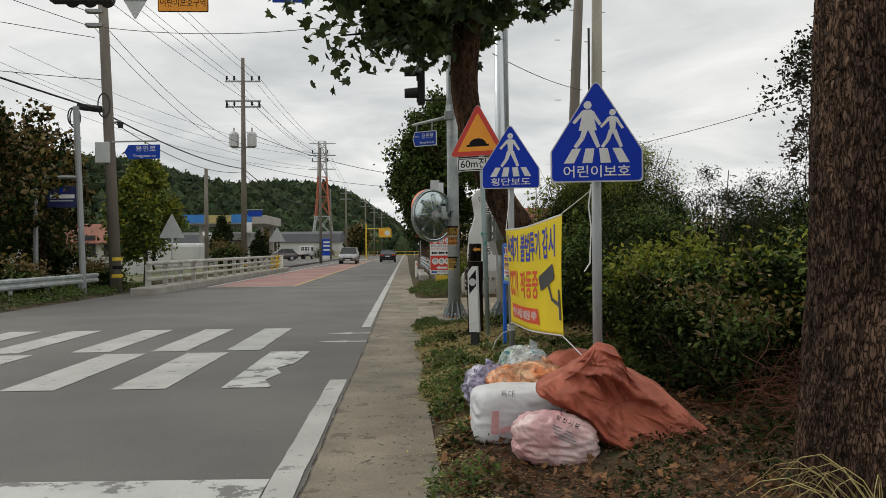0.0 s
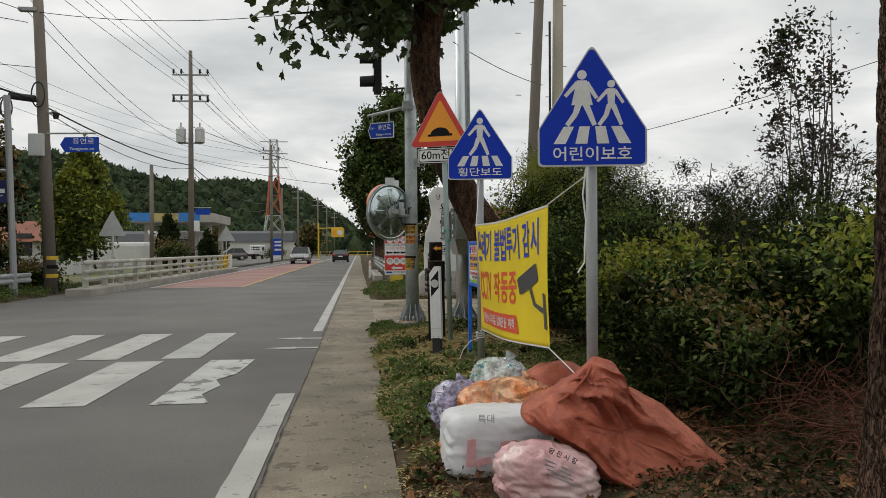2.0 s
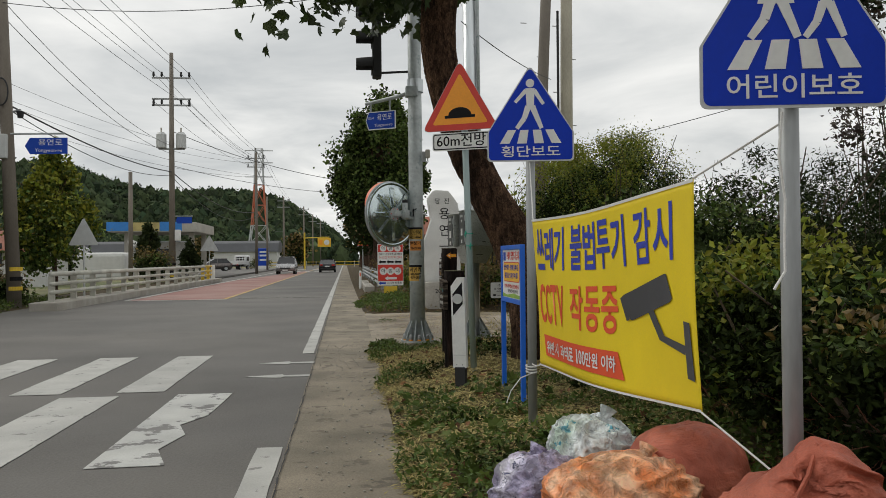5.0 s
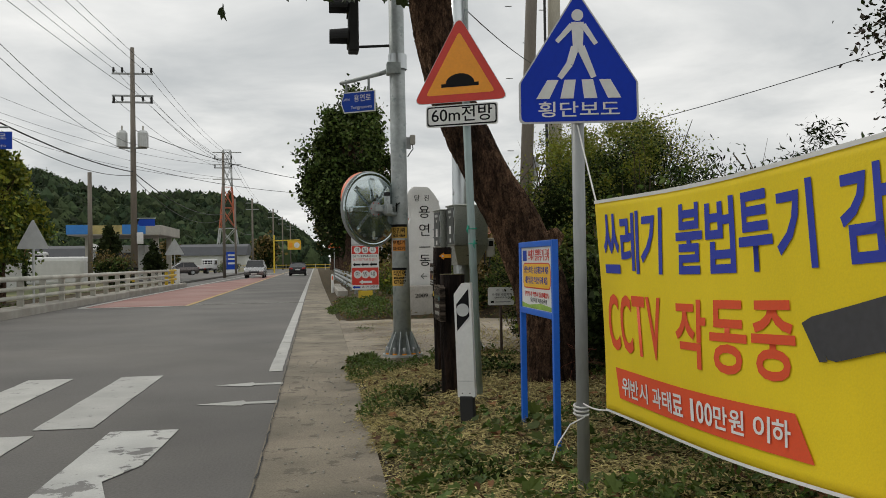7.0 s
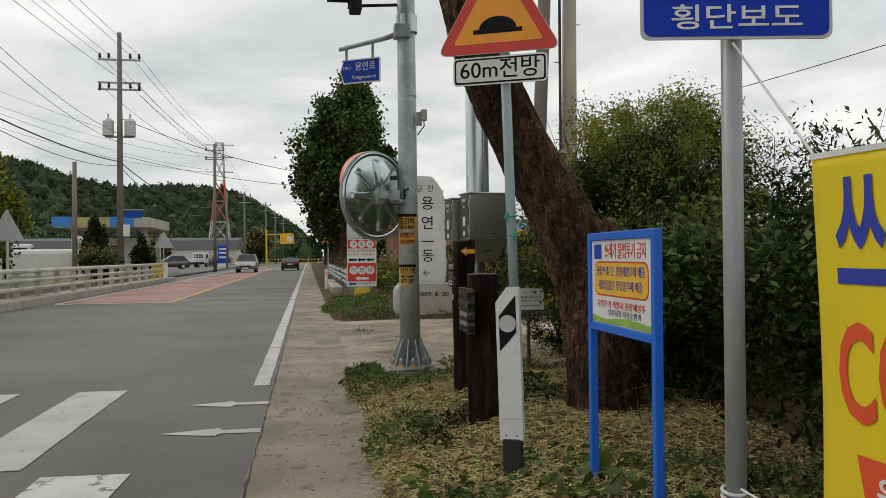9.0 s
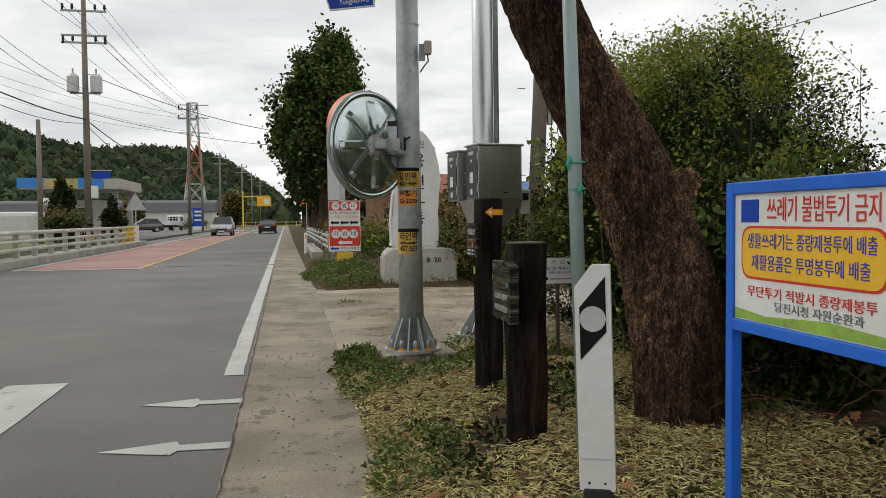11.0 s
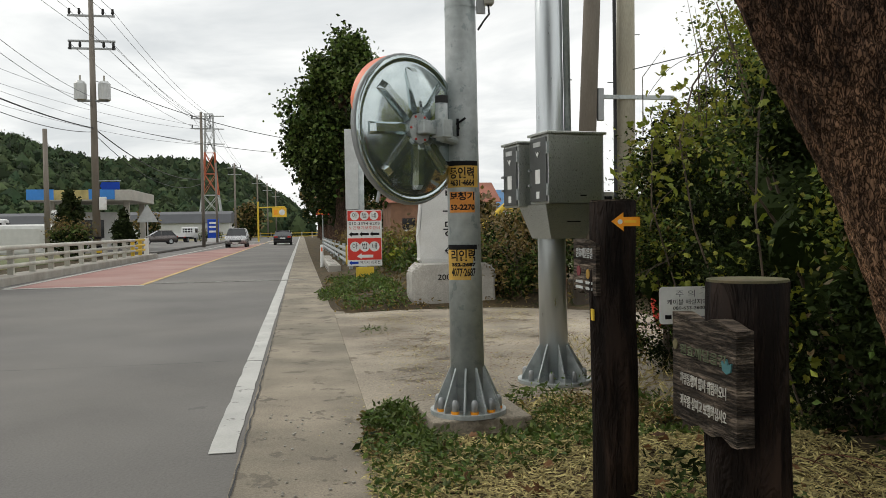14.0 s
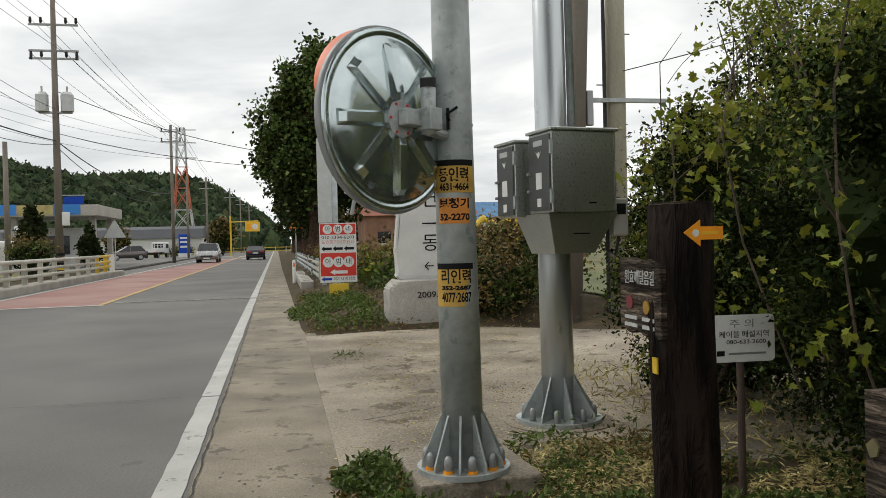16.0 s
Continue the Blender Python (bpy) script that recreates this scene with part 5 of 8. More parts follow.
part("hopper", bm, STAINLESS, t, "bevelled steel hopper")
part("slot", B(0.20, 0.32, 0.03, 0.05, 0.14, 0.15), BLACK, t)

t = thing("meter_box", (3.02, 17.30, 1.35), "small cream meter box with a conduit", "meter box")
part("body", B(0, 0.12, 0, 0.1, 0.1, 0.38, None, 0.015), CREAM, t)
part("window", B(0.025, 0.095, -0.004, 0.001, 0.26, 0.34), GLASS_DARK, t)
part("conduit", T([(0.06, 0.05, 0.1), (0.03, 0.05, -0.05), (-0.03, 0.05, 0.0), (-0.03, 0.06, 0.3)], 0.012, 8), CABLE, t)

t = thing("buried_cable_sign", (2.73, 15.2, 0.05), "small white buried cable warning sign on a thin post", "sign", rz=-4)
part("post", T([(0, 0.02, -0.1), (0, 0.02, 1.0)], 0.018, 10), surface("rusty_post", (0.07, 0.045, 0.035), 0.8), t, "thin rusty post")
m = pose(0, 0, 0.785) @ FRONT
part("plate", P(rounded(rect(-0.165, 0.165, 0, 0.225), 0.025), 0.004, m), SIGN_WHITE, t, "white plate")
lettering("letters", "주 의", 0.045, PRINT_GREY, t, m @ pose(0, 0.18, 0.0045), width=0.12)
lettering("letters", "케이블 매설지역", 0.035, BLACK, t, m @ pose(0.01, 0.13, 0.0045), width=0.25)
lettering("letters", "080-633-2600", 0.028, BLACK, t, m @ pose(0.02, 0.095, 0.0045), width=0.2)
part("logo_mark", P(rect(-0.13, -0.09, 0.03, 0.055), 0.001, m, 0.004), BLACK, t)
part("printed_bar", P(rect(-0.07, 0.12, 0.035, 0.045), 0.001, m, 0.004), PRINT_GREY, t)

# ---------- stone monument ----------
def rough_stone(outline, depth, m, jitter, material, name, parent, label):
    """A slab with an uneven outline and softly rounded faces."""
    bm = bmesh.new()
    layers = [(0.0, 0.93), (0.04, 0.985), (0.5, 1.0), (0.96, 0.985), (1.0, 0.93)]
    cx = sum(p[0] for p in outline) / len(outline); cy = sum(p[1] for p in outline) / len(outline)
    rings = []
    for f, s in layers:
        rings.append([bm.verts.new(m @ Vector((cx + (x - cx) * s + random.uniform(-jitter, jitter), cy + (y - cy) * s + random.uniform(-jitter, jitter), f * depth))) for x, y in outline])
    k = len(outline)
    for a, b in zip(rings, rings[1:]):
        for i in range(k):
            bm.faces.new((a[i], a[(i + 1) % k], b[(i + 1) % k], b[i]))
    bm.faces.new(rings[0][::-1]); bm.faces.new(rings[-1])
    return part(name, bm, material, parent, label)


def dense_outline(pts, n=5, wob=0.0):
    out = []
    for (ax, ay), (bx, by) in zip(pts, pts[1:] + pts[:1]):
        out += [(ax + (bx - ax) * i / n + random.uniform(-wob, wob), ay + (by - ay) * i / n + random.uniform(-wob, wob)) for i in range(n)]
    return out


t = thing("stone_monument", (3.05, 25.2, 0.0), "tall carved pale granite village name stone on a rough plinth", "monument")
m = pose(0, 0.35, 0) @ FRONT
rough_stone(dense_outline(rounded([(-0.70, 0.0), (0.86, 0.0), (0.88, 0.70), (0.70, 0.80), (-0.55, 0.80), (-0.68, 0.66)], 0.16, 3), 2, 0.012), 0.8, m @ pose(0, 0, -0.1), 0.012, STONE_BASE, "plinth_stone", t, "rough rounded plinth stone")
m = pose(0, 0.2, 0) @ FRONT
rough_stone(dense_outline(rounded([(-0.50, 0.78), (0.52, 0.78), (0.50, 1.6), (0.56, 2.2), (0.46, 2.9), (0.22, 3.24), (-0.22, 3.26), (-0.36, 3.05), (-0.28, 2.5), (-0.46, 1.9), (-0.52, 1.3)], 0.1, 3), 2, 0.012), 0.34, m @ pose(0, 0, -0.05), 0.010, STONE, "upright_stone", t, "pale granite upright")
for txt, zz, sz, xx in (("당  진", 2.95, 0.17, 0.02), ("용", 2.60, 0.34, 0.08), ("연", 2.15, 0.34, 0.08), ("一", 1.72, 0.30, 0.08), ("동", 1.40, 0.32, 0.08), ("←", 1.02, 0.22, 0.05)):
    lettering("carved_letter", txt, sz, BLACK, t, m @ pose(xx, zz, 0.292), depth=0.01)
lettering("carved_date", "2009. 8. 20", 0.14, BLACK, t, pose(0, -0.1, 0) @ FRONT @ pose(0.15, 0.55, 0.252), depth=0.02, width=0.72)

# ---------- red care centre sign ----------
t = thing("red_direction_sign", (1.98, 30.6, 0.15), "red and white direction sign board on a short post", "sign")
part("post", T([(0, 0.05, -0.2), (0, 0.05, 1.7)], 0.05, 12), GALV, t)
part("post_foot", B(-0.22, 0.22, 0.0, 0.1, 0.05, 0.35), YELLOW_PAINT, t, "yellow painted foot")
m = pose(0, 0, 0) @ FRONT
part("panel", P(rect(-0.43, 0.43, 0.38, 1.77), 0.02, m, -0.02), SIGN_WHITE, t, "white board")
part("red_field", P(rect(-0.415, 0.415, 1.50, 1.75), 0.003, m), SIGN_RED, t)
part("red_field", P(rect(-0.415, 0.415, 0.53, 1.07), 0.003, m), SIGN_RED, t)
for zz, r in ((1.625, 0.11), (0.86, 0.125)):
    for i, xx in enumerate((-0.24, 0, 0.24)):
        dsc = part("white_disc", P(circle(xx, zz, r, 20), 0.003, m, 0.003), SIGN_WHITE, t)
        lettering("letter", "아범네"[i], r * 1.3, BLACK, dsc, m @ pose(xx, zz, 0.0075))
lettering("letters", "010-3394-6203", 0.10, BLACK, t, m @ pose(0, 1.43, 0.002), width=0.76)
lettering("letters", "노인장기보호센터", 0.10, SIGN_RED, t, m @ pose(0, 1.32, 0.002), width=0.76)
ARROW_L = [(-0.13, 0.0), (-0.06, 0.06), (-0.06, 0.03), (0.11, 0.03), (0.11, -0.03), (-0.06, -0.03), (-0.06, -0.06)]
for xx in (-0.26, 0, 0.26):
    part("arrow", P([(xx + a, 1.17 + b) for a, b in ARROW_L], 0.003, m), BLACK, t)
part("arrow", P([(0.02 + a * 1.7, 0.62 + b * 1.2) for a, b in ARROW_L], 0.003, m, 0.003), SIGN_WHITE, t)
part("arrow", P([(-0.27 + a, 0.46 + b * 0.9) for a, b in ARROW_L], 0.003, m), STREET_BLUE, t)
lettering("letters", "여기서 좌회전", 0.09, BLACK, t, m @ pose(0.13, 0.46, 0.002), width=0.5)

t = thing("tall_sign_post", (1.95, 33.3, 0.1), "pale grey flat sign panel edge-on beside a steel post", "sign post")
part("panel", B(-0.28, 0.08, -0.04, 0.0, 1.9, 4.15, None, 0.01), SIGN_GREY, t)
part("post", T([(0.16, 0.05, -0.2), (0.16, 0.05, 4.05)], 0.09, 14), GALV, t, smooth=True)
part("brace", T([(0.62, 0.1, 2.1), (0.75, 0.1, 2.7)], 0.05, 8), GREY_POLE, t)

# guard rail and parapet on the walker's side
t = thing("steel_guard_rail", (1.9, 36, 0.0), "steel beam guard rail along the shoulder", "guard rail")
for i in range(8):
    part("post", T([(0.05 - 0.01 * i, i * 4.0, -0.1), (0.05 - 0.01 * i, i * 4.0, 0.95)], 0.06, 10), GALV, t)
for zz in (0.42, 0.62, 0.82):
    part("beam", T([(-0.03, -0.5, zz), (-0.10, 29, zz)], 0.055, 8), GALV_NEW, t, "steel beam")
part("end_cap", B(-0.14, 0.06, -0.65, -0.45, 0.35, 0.95, None, 0.05), YELLOW_PAINT, t, "yellow end cap")
t = thing("concrete_parapet", (1.45, 36.2, 0.0), "low pale concrete parapet block with dark marks", "parapet")
part("block", B(-0.2, 0.2, 0, 10, -0.05, 0.32, None, 0.03), CONCRETE, t)
for i in range(8):
    part("mark", B(-0.203, -0.2, 0.5 + i * 1.2, 1.0 + i * 1.2, 0.14, 0.18), BLACK_RUBBER, t)
    part("mark", B(-0.12, 0.10, 0.5 + i * 1.2, 0.56 + i * 1.2, 0.32, 0.325), BLACK_RUBBER, t)
t = thing("far_hump_sign", (1.75, 62, 0.05), "small amber triangular hump warning sign on a post", "road sign")
part("post", T([(0, 0.05, -0.1), (0, 0.05, 3.1)], 0.035, 10), GALV, t)
m = pose(0, 0, 2.35) @ FRONT
part("plate", P(rounded([(-0.45, 0), (0.45, 0), (0, 0.78)], 0.05), 0.01, m), SIGN_RED, t)
part("face", P(rounded([(-0.36, 0.05), (0.36, 0.05), (0, 0.68)], 0.03), 0.003, m, 0.01), SIGN_ORANGE, t)
part("symbol", P([(-0.16, 0.14), (0.16, 0.14), (0.1, 0.26), (-0.1, 0.26)], 0.003, m, 0.013), BLACK, t)
t = thing("white_bollard", (1.15, 40.5, 0.0), "white guide post with reflector", "guide post")
part("body", T([(0, 0, -0.1), (0, 0, 0.85), (0, 0, 0.9)], [0.06, 0.06, 0.03], 12), SIGN_WHITE, t)
part("reflector", B(-0.03, 0.03, -0.065, -0.055, 0.65, 0.8), ORANGE, t)

# ---------- utility poles ----------
def steps_on(t, r, z0, z1, mat=GREY_POLE):
    k = 0
    zz = z0
    while zz < z1:
        s = 1 if k % 2 else -1
        part("step_bolt", T([(s * r * 0.8, 0, zz), (s * (r + 0.13), 0, zz)], 0.012, 6), mat, t)
        zz += 0.9
        k += 1


def concrete_pole(x, y, z0, h, r0, r1, label, lean=(0, 0), steps=False, name="utility_pole", mat=None):
    t = thing(name, (x, y, z0), label, "utility pole", "concrete utility poles")
    part("shaft", T([(0, 0, -0.3), (lean[0], lean[1], h)], [r0, r1], 18), mat or POLE_CONC, t, smooth=True)
    if steps:
        steps_on(t, r0, 2.2, h - 1)
    return t


t = concrete_pole(5.48, 24.7, 0.1, 11.5, 0.17, 0.13, "grey brown concrete utility pole behind the bushes", (0.55, 0), True)
t = concrete_pole(6.43, 24.9, 0.1, 11.5, 0.19, 0.14, "pale concrete utility pole with a cross bar", (0.1, 0), True, mat=POLE_PALE)
part("cross_bar", B(-0.75, 0.9, -0.2, -0.12, 3.67, 3.74), GALV, t)
part("junction_box", B(-0.62, -0.50, -0.3, -0.2, 3.25, 3.85, None, 0.02), GREY_POLE, t)
part("black_conduit", T([(-0.2, -0.05, 0), (-0.19, -0.05, 8)], 0.035, 8), CABLE, t)

# high voltage pole with cross arms and transformers
HX, HY = -10.45, 56.4
t = concrete_pole(HX, HY, 0.1, 14.6, 0.22, 0.12, "tall concrete power pole with cross arms and transformers")
for zz, w in ((13.0, 1.2), (11.65, 1.2), (11.25, 1.2)):
    part("cross_arm", B(-w, w, -0.05, 0.05, zz - 0.05, zz + 0.05), GREY_POLE, t)
    if zz != 11.65:
        for xx in (-1.1, -0.6, 0.6, 1.1):
            part("insulator", T([(xx, 0, zz + 0.05), (xx, 0, zz + 0.15), (xx, 0, zz + 0.38)], [0.03, 0.08, 0.06], 10), BLACK_RUBBER, t)
    else:
        for xx in (-1.1, 1.1):
            part("insulator", T([(xx, 0, zz - 0.05), (xx, 0, zz - 0.45)], [0.05, 0.09], 10), BLACK_RUBBER, t)
for xx in (-0.62, 0.60):
    tr_ = part("transformer", T([(xx, -0.1, 8.5), (xx, -0.1, 9.35), (xx, -0.1, 9.5)], [0.32, 0.32, 0.2], 16), SIGN_GREY, t, "grey transformer can")
    part("bushing", T([(xx, -0.1, 9.5), (xx, -0.1, 9.8)], 0.05, 8), CREAM, tr_)
part("transformer_rack", B(-0.8, 0.8, -0.12, 0.12, 8.42, 8.5), GREY_POLE, t)
part("street_plate", P([(0.25, 3.9), (0.35, 4.1), (1.25, 4.1), (1.25, 3.7), (0.35, 3.7)], 0.03, FRONT, 0.1), STREET_BLUE, t, "blue street name plate")
part("plate_arm", B(0.1, 1.3, -0.06, -0.02, 4.15, 4.2), GALV, t)
part("meter_case", B(0.2, 0.55, -0.25, 0.0, 2.6, 3.3, None, 0.03), SIGN_WHITE, t)
for k in range(4):
    part("hazard_band", T([(0, 0, 0.3 + 0.25 * k), (0, 0, 0.42 + 0.25 * k)], 0.235, 18, False), YELLOW_PAINT if k % 2 == 0 else BLACK, t)

# road-side pole on the far side
LX, LY = -9.65, 29.9
t = concrete_pole(LX, LY, 0.05, 13.0, 0.21, 0.15, "leaning concrete utility pole with boxes and cable loops", (-0.5, 0.0))
part("case", B(-0.62, -0.12, -0.3, 0.0, 4.55, 5.3, None, 0.03), SIGN_GREY, t, "pale grey box")
part("street_plate", P([(0.35, 4.95), (0.5, 5.2), (1.6, 5.22), (1.6, 4.72), (0.5, 4.7)], 0.03, FRONT, 0.1), STREET_BLUE, t, "blue street name plate")
lettering("letters", "용연로", 0.22, SIGN_WHITE, t, FRONT @ pose(1.1, 5.06, 0.132), width=0.7)
lettering("letters", "Yongyeon-ro", 0.14, SIGN_WHITE, t, FRONT @ pose(1.05, 4.82, 0.132), width=0.8)
part("plate_arm", T([(-0.3, -0.1, 5.32), (1.5, -0.1, 5.35)], 0.03, 8), GALV, t)
for k, (cx, cz, r) in enumerate(((0.0, 6.6, 0.42), (-1.0, 6.15, 0.36), (-1.1, 6.2, 0.3))):
    part("cable_loop", T([(cx - 0.3 + r * 0.5 * math.cos(a), -0.25, cz + r * math.sin(a)) for a in [2 * math.pi * i / 20 for i in range(21)]], 0.025, 6), CABLE, t)
part("splice_case", T([(-1.2, -0.25, 6.55), (-0.4, -0.25, 6.45)], 0.12, 10), BLACK_RUBBER, t)
part("lamp_arm", T([(0.0, -0.1, 6.0), (0.25, -0.2, 6.05)], 0.04, 8), GREY_POLE, t)
part("camera_dome", T([(0.25, -0.2, 6.0), (0.25, -0.2, 5.8)], [0.12, 0.08], 10), BLACK_RUBBER, t)
for zz in (9.4, 9.9):
    part("insulator_rack", B(-0.95, -0.35, -0.2, 0.05, zz, zz + 0.12), GREY_POLE, t)
for k in range(3):
    part("hazard_band", T([(0, 0, 0.5 + 0.3 * k), (0, 0, 0.62 + 0.3 * k)], 0.218, 18, False), YELLOW_PAINT if k % 2 == 0 else BLACK, t, "worn hazard band")

# further poles along the road
for x, y, h, r in ((-8.6, 88, 12.5, 0.16), (-9.4, 108, 9.5, 0.14), (-8.3, 121, 10.5, 0.15), (-6.9, 150, 11, 0.15), (-6.3, 175, 11, 0.15), (-13.4, 58, 7.2, 0.16), (-5.6, 205, 11, 0.15)):
    t = concrete_pole(x, y, 0.05, h, r, r * 0.75, "distant concrete utility pole beside the road")
    if h > 9.6:
        for zz in (h - 0.6, h - 1.5):
            part("cross_arm", B(-0.9, 0.9, -0.05, 0.05, zz - 0.05, zz + 0.05), GREY_POLE, t)
            for xx in (-0.8, 0, 0.8):
                part("insulator", T([(xx, 0, zz + 0.05), (xx, 0, zz + 0.35)], 0.06, 6), BLACK_RUBBER, t)

# lattice tower
t = thing("lattice_tower", (-20.5, 205, 0.0), "tall red and grey steel lattice transmission tower", "tower")
LEVELS = [(0, 3.0), (5, 2.4), (10, 1.8), (15, 1.35), (20, 1.1), (25, 0.95), (29, 0.85)]
for (z0, w0), (z1, w1) in zip(LEVELS, LEVELS[1:]):
    mat = TOWER_RED if 8 <= z0 <= 16 else TOWER_GREY
    for sx, sy in ((-1, -1), (1, -1), (1, 1), (-1, 1)):
        part("leg", T([(sx * w0, sy * w0, z0), (sx * w1, sy * w1, z1)], 0.13, 4), mat, t)
    for (ax, ay), (bx, by) in (((-1, -1), (1, -1)), ((1, -1), (1, 1)), ((1, 1), (-1, 1)), ((-1, 1), (-1, -1))):
        part("brace", T([(ax * w0, ay * w0, z0), (bx * w1, by * w1, z1)], 0.07, 4), mat, t)
        part("brace", T([(bx * w0, by * w0, z0), (ax * w1, ay * w1, z1)], 0.07, 4), mat, t)
        part("strut", T([(ax * w1, ay * w1, z1), (bx * w1, by * w1, z1)], 0.06, 4), mat, t)
for zz in (22, 25.5, 28.5):
    part("arm", T([(-3.4, 0, zz), (3.4, 0, zz)], 0.12, 4), TOWER_GREY, t)

# ---------- overhead wires ----------
def wire(a, b, sag, r=0.012, label="thin black overhead wire"):
    n = 22
    a, b = Vector(a), Vector(b)
    pts = [a.lerp(b, i / n) - Vector((0, 0, sag * 4 * (i / n) * (1 - i / n))) for i in range(n + 1)]
    return tagged(part("overhead_wire", T(pts, r, 5), CABLE), label, "wire", "overhead wires")


for xx in (-1.1, -0.6, 0.6, 1.1):
    wire((HX + xx, HY, 13.4), (-11.8 + xx * 0.9, 4, 13.6), 0.5)
    wire((HX + xx, HY, 13.4), (-8.6 + xx * 0.8, 88, 12.3), 0.5)
wire((HX + 0.6, HY, 11.6), (-11.9, 2, 12.0), 0.6)
for xx in (-1.1, 1.1, 0.6):
    wire((HX + xx, HY, 11.6), (-8.6 + xx * 0.8, 88, 11.3), 0.5)
    wire((-8.6 + xx * 0.8, 88, 12.3), (-8.3 + xx * 0.7, 121, 10.4), 0.4)
for zz in (9.45, 9.95):
    wire((LX - 0.7, LY, zz), (-26, 6, zz + 3.0), 0.3)
    wire((LX - 0.7, LY, zz), (HX, HY, zz - 1.2), 0.7)
wire((LX - 0.7, LY, 9.1), (-28, 12, 9.5), 0.3)
wire((LX - 0.7, LY, 9.5), (6.0, 24.7, 9.8), 0.9)
wire((LX - 0.45, LY, 6.45), (HX, HY, 7.1), 0.35, 0.03, "thick black communication cable")
wire((LX - 0.45, LY, 6.35), (HX, HY, 6.9), 0.7, 0.016)
wire((LX - 0.45, LY, 6.5), (-17, 4, 8.6), 0.35, 0.035, "thick black communication cable")
wire((LX - 0.45, LY, 7.6), (-22, 20, 7.8), 0.3)
wire((HX, HY, 7.1), (-8.6, 88, 6.4), 0.9, 0.03, "thick black communication cable")
wire((HX, HY, 6.8), (-8.6, 88, 6.0), 1.4, 0.02)
wire((HX, HY, 9.7), (4.5, 66, 7.2), 0.8, 0.02)
wire((-8.6, 88, 6.4), (-8.3, 121, 5.6), 0.8, 0.03)
wire((6.4, 24.9, 9.0), (16.5, 6.0, 11.5), 0.4)
wire((6.4, 24.9, 4.3), (14.0, 17.5, 6.2), 0.2, 0.009)
wire((6.1, 24.7, 9.4), (12.0, 14.0, 11.8), 0.4)
wire((2.5, 17.4, 5.5), (6.0, 24.7, 6.2), 0.1, 0.009)
wire((5.0, 60, 6.0), (HX, HY, 7.5), 0.6, 0.015)
for xx in (-3.2, 3.2):
    for zz in (22, 25.5):
        wire((-20.5 + xx, 205, zz), (-60 + xx, 120, zz + 6), 3, 0.03)

# ---------- far side: rail, gantry sign, triangle, guard rail ----------
t = thing("bridge_railing", (-8.2, 28.8, 0.0), "weathered white bridge railing on a concrete kerb", "railing")
part("kerb", B(-0.35, 0.45, -0.8, 30, -0.05, 0.24, None, 0.03), CONCRETE, t, "pale concrete kerb")
for i in range(15):
    part("post", B(-0.08, 0.10, i * 1.95 - 0.06, i * 1.95 + 0.06, 0.2, 1.0, None, 0.015), YELLOW_PAINT if i >= 13 else RAIL_WHITE, t)
for zz in (0.52, 0.77, 1.06):
    part("rail", T([(0.13, -0.4, zz), (0.13, 25.2, zz)], 0.06 if zz < 1 else 0.075, 10), RAIL_WHITE, t, smooth=True)
    part("rail_end", T([(0.13, 25.2, zz), (0.13, 27.8, zz)], 0.065, 10), YELLOW_PAINT, t, "yellow rail end")
part("end_board", B(0.05, 0.3, 28.1, 28.2, 0.2, 1.15), SIGN_WHITE, t)

t = thing("beam_guard_rail", (-10.4, 19.0, 0.0), "grey steel beam guard rail at the road edge", "guard rail")
for i in range(5):
    part("post", T([(0, i * 2.4, -0.1), (0, i * 2.4, 0.75)], 0.06, 10), GALV, t)
bm = bmesh.new()
prof = [(0.06, 0.42), (0.10, 0.46), (0.10, 0.52), (0.06, 0.56), (0.06, 0.60), (0.10, 0.64), (0.10, 0.70), (0.06, 0.74)]
va = [bm.verts.new((x, -3, z)) for x, z in prof]; vb = [bm.verts.new((x + 0.3, 10.2, z)) for x, z in prof]
for i in range(len(prof) - 1):
    bm.faces.new((va[i], va[i + 1], vb[i + 1], vb[i]))
part("beam", bm, GALV, t, "corrugated steel beam").modifiers.new("thickness", 'SOLIDIFY').thickness = 0.004

t = thing("triangle_sign_back", (-8.75, 33.6, 0.05), "grey back of a triangular road sign on a post", "road sign")
part("post", T([(0, 0, -0.1), (0, 0, 2.9)], 0.04, 10), SIGN_GREY, t)
part("plate", P(rounded([(-0.52, 1.95), (0.52, 1.95), (0, 2.95)], 0.06), 0.01, FRONT, 0.04), SIGN_GREY, t)
t = thing("triangle_sign_back", (-11.2, 75, 0.05), "grey back of a triangular road sign on a post", "road sign")
part("post", T([(0, 0, -0.1), (0, 0, 3.4)], 0.04, 10), SIGN_GREY, t)
part("plate", P(rounded([(-0.8, 2.2), (0.8, 2.2), (0, 3.6)], 0.06), 0.01, FRONT, 0.04), SIGN_GREY, t)

t = thing("company_sign", (-10.6, 28.0, 0.1), "dark blue company sign hung in a steel frame", "sign")
part("tall_post", T([(0.55, 0, -0.1), (0.35, 0, 6.2)], 0.10, 12), GREY_POLE, t)
part("short_post", T([(-1.0, 0, -0.1), (-1.0, 0, 3.9)], 0.08, 12), GREY_POLE, t)
part("top_bar", T([(-1.0, 0, 3.85), (0.45, 0, 3.85)], 0.06, 10), GREY_POLE, t)
part("panel", B(-0.6, 0.36, -0.06, 0.02, 2.85, 3.55, None, 0.01), surface("navy_panel", (0.012, 0.018, 0.10), 0.4), t, "navy panel")
part("logo_mark", B(-0.2, 0.0, -0.066, -0.06, 3.35, 3.5), SIGN_BLUE, t)
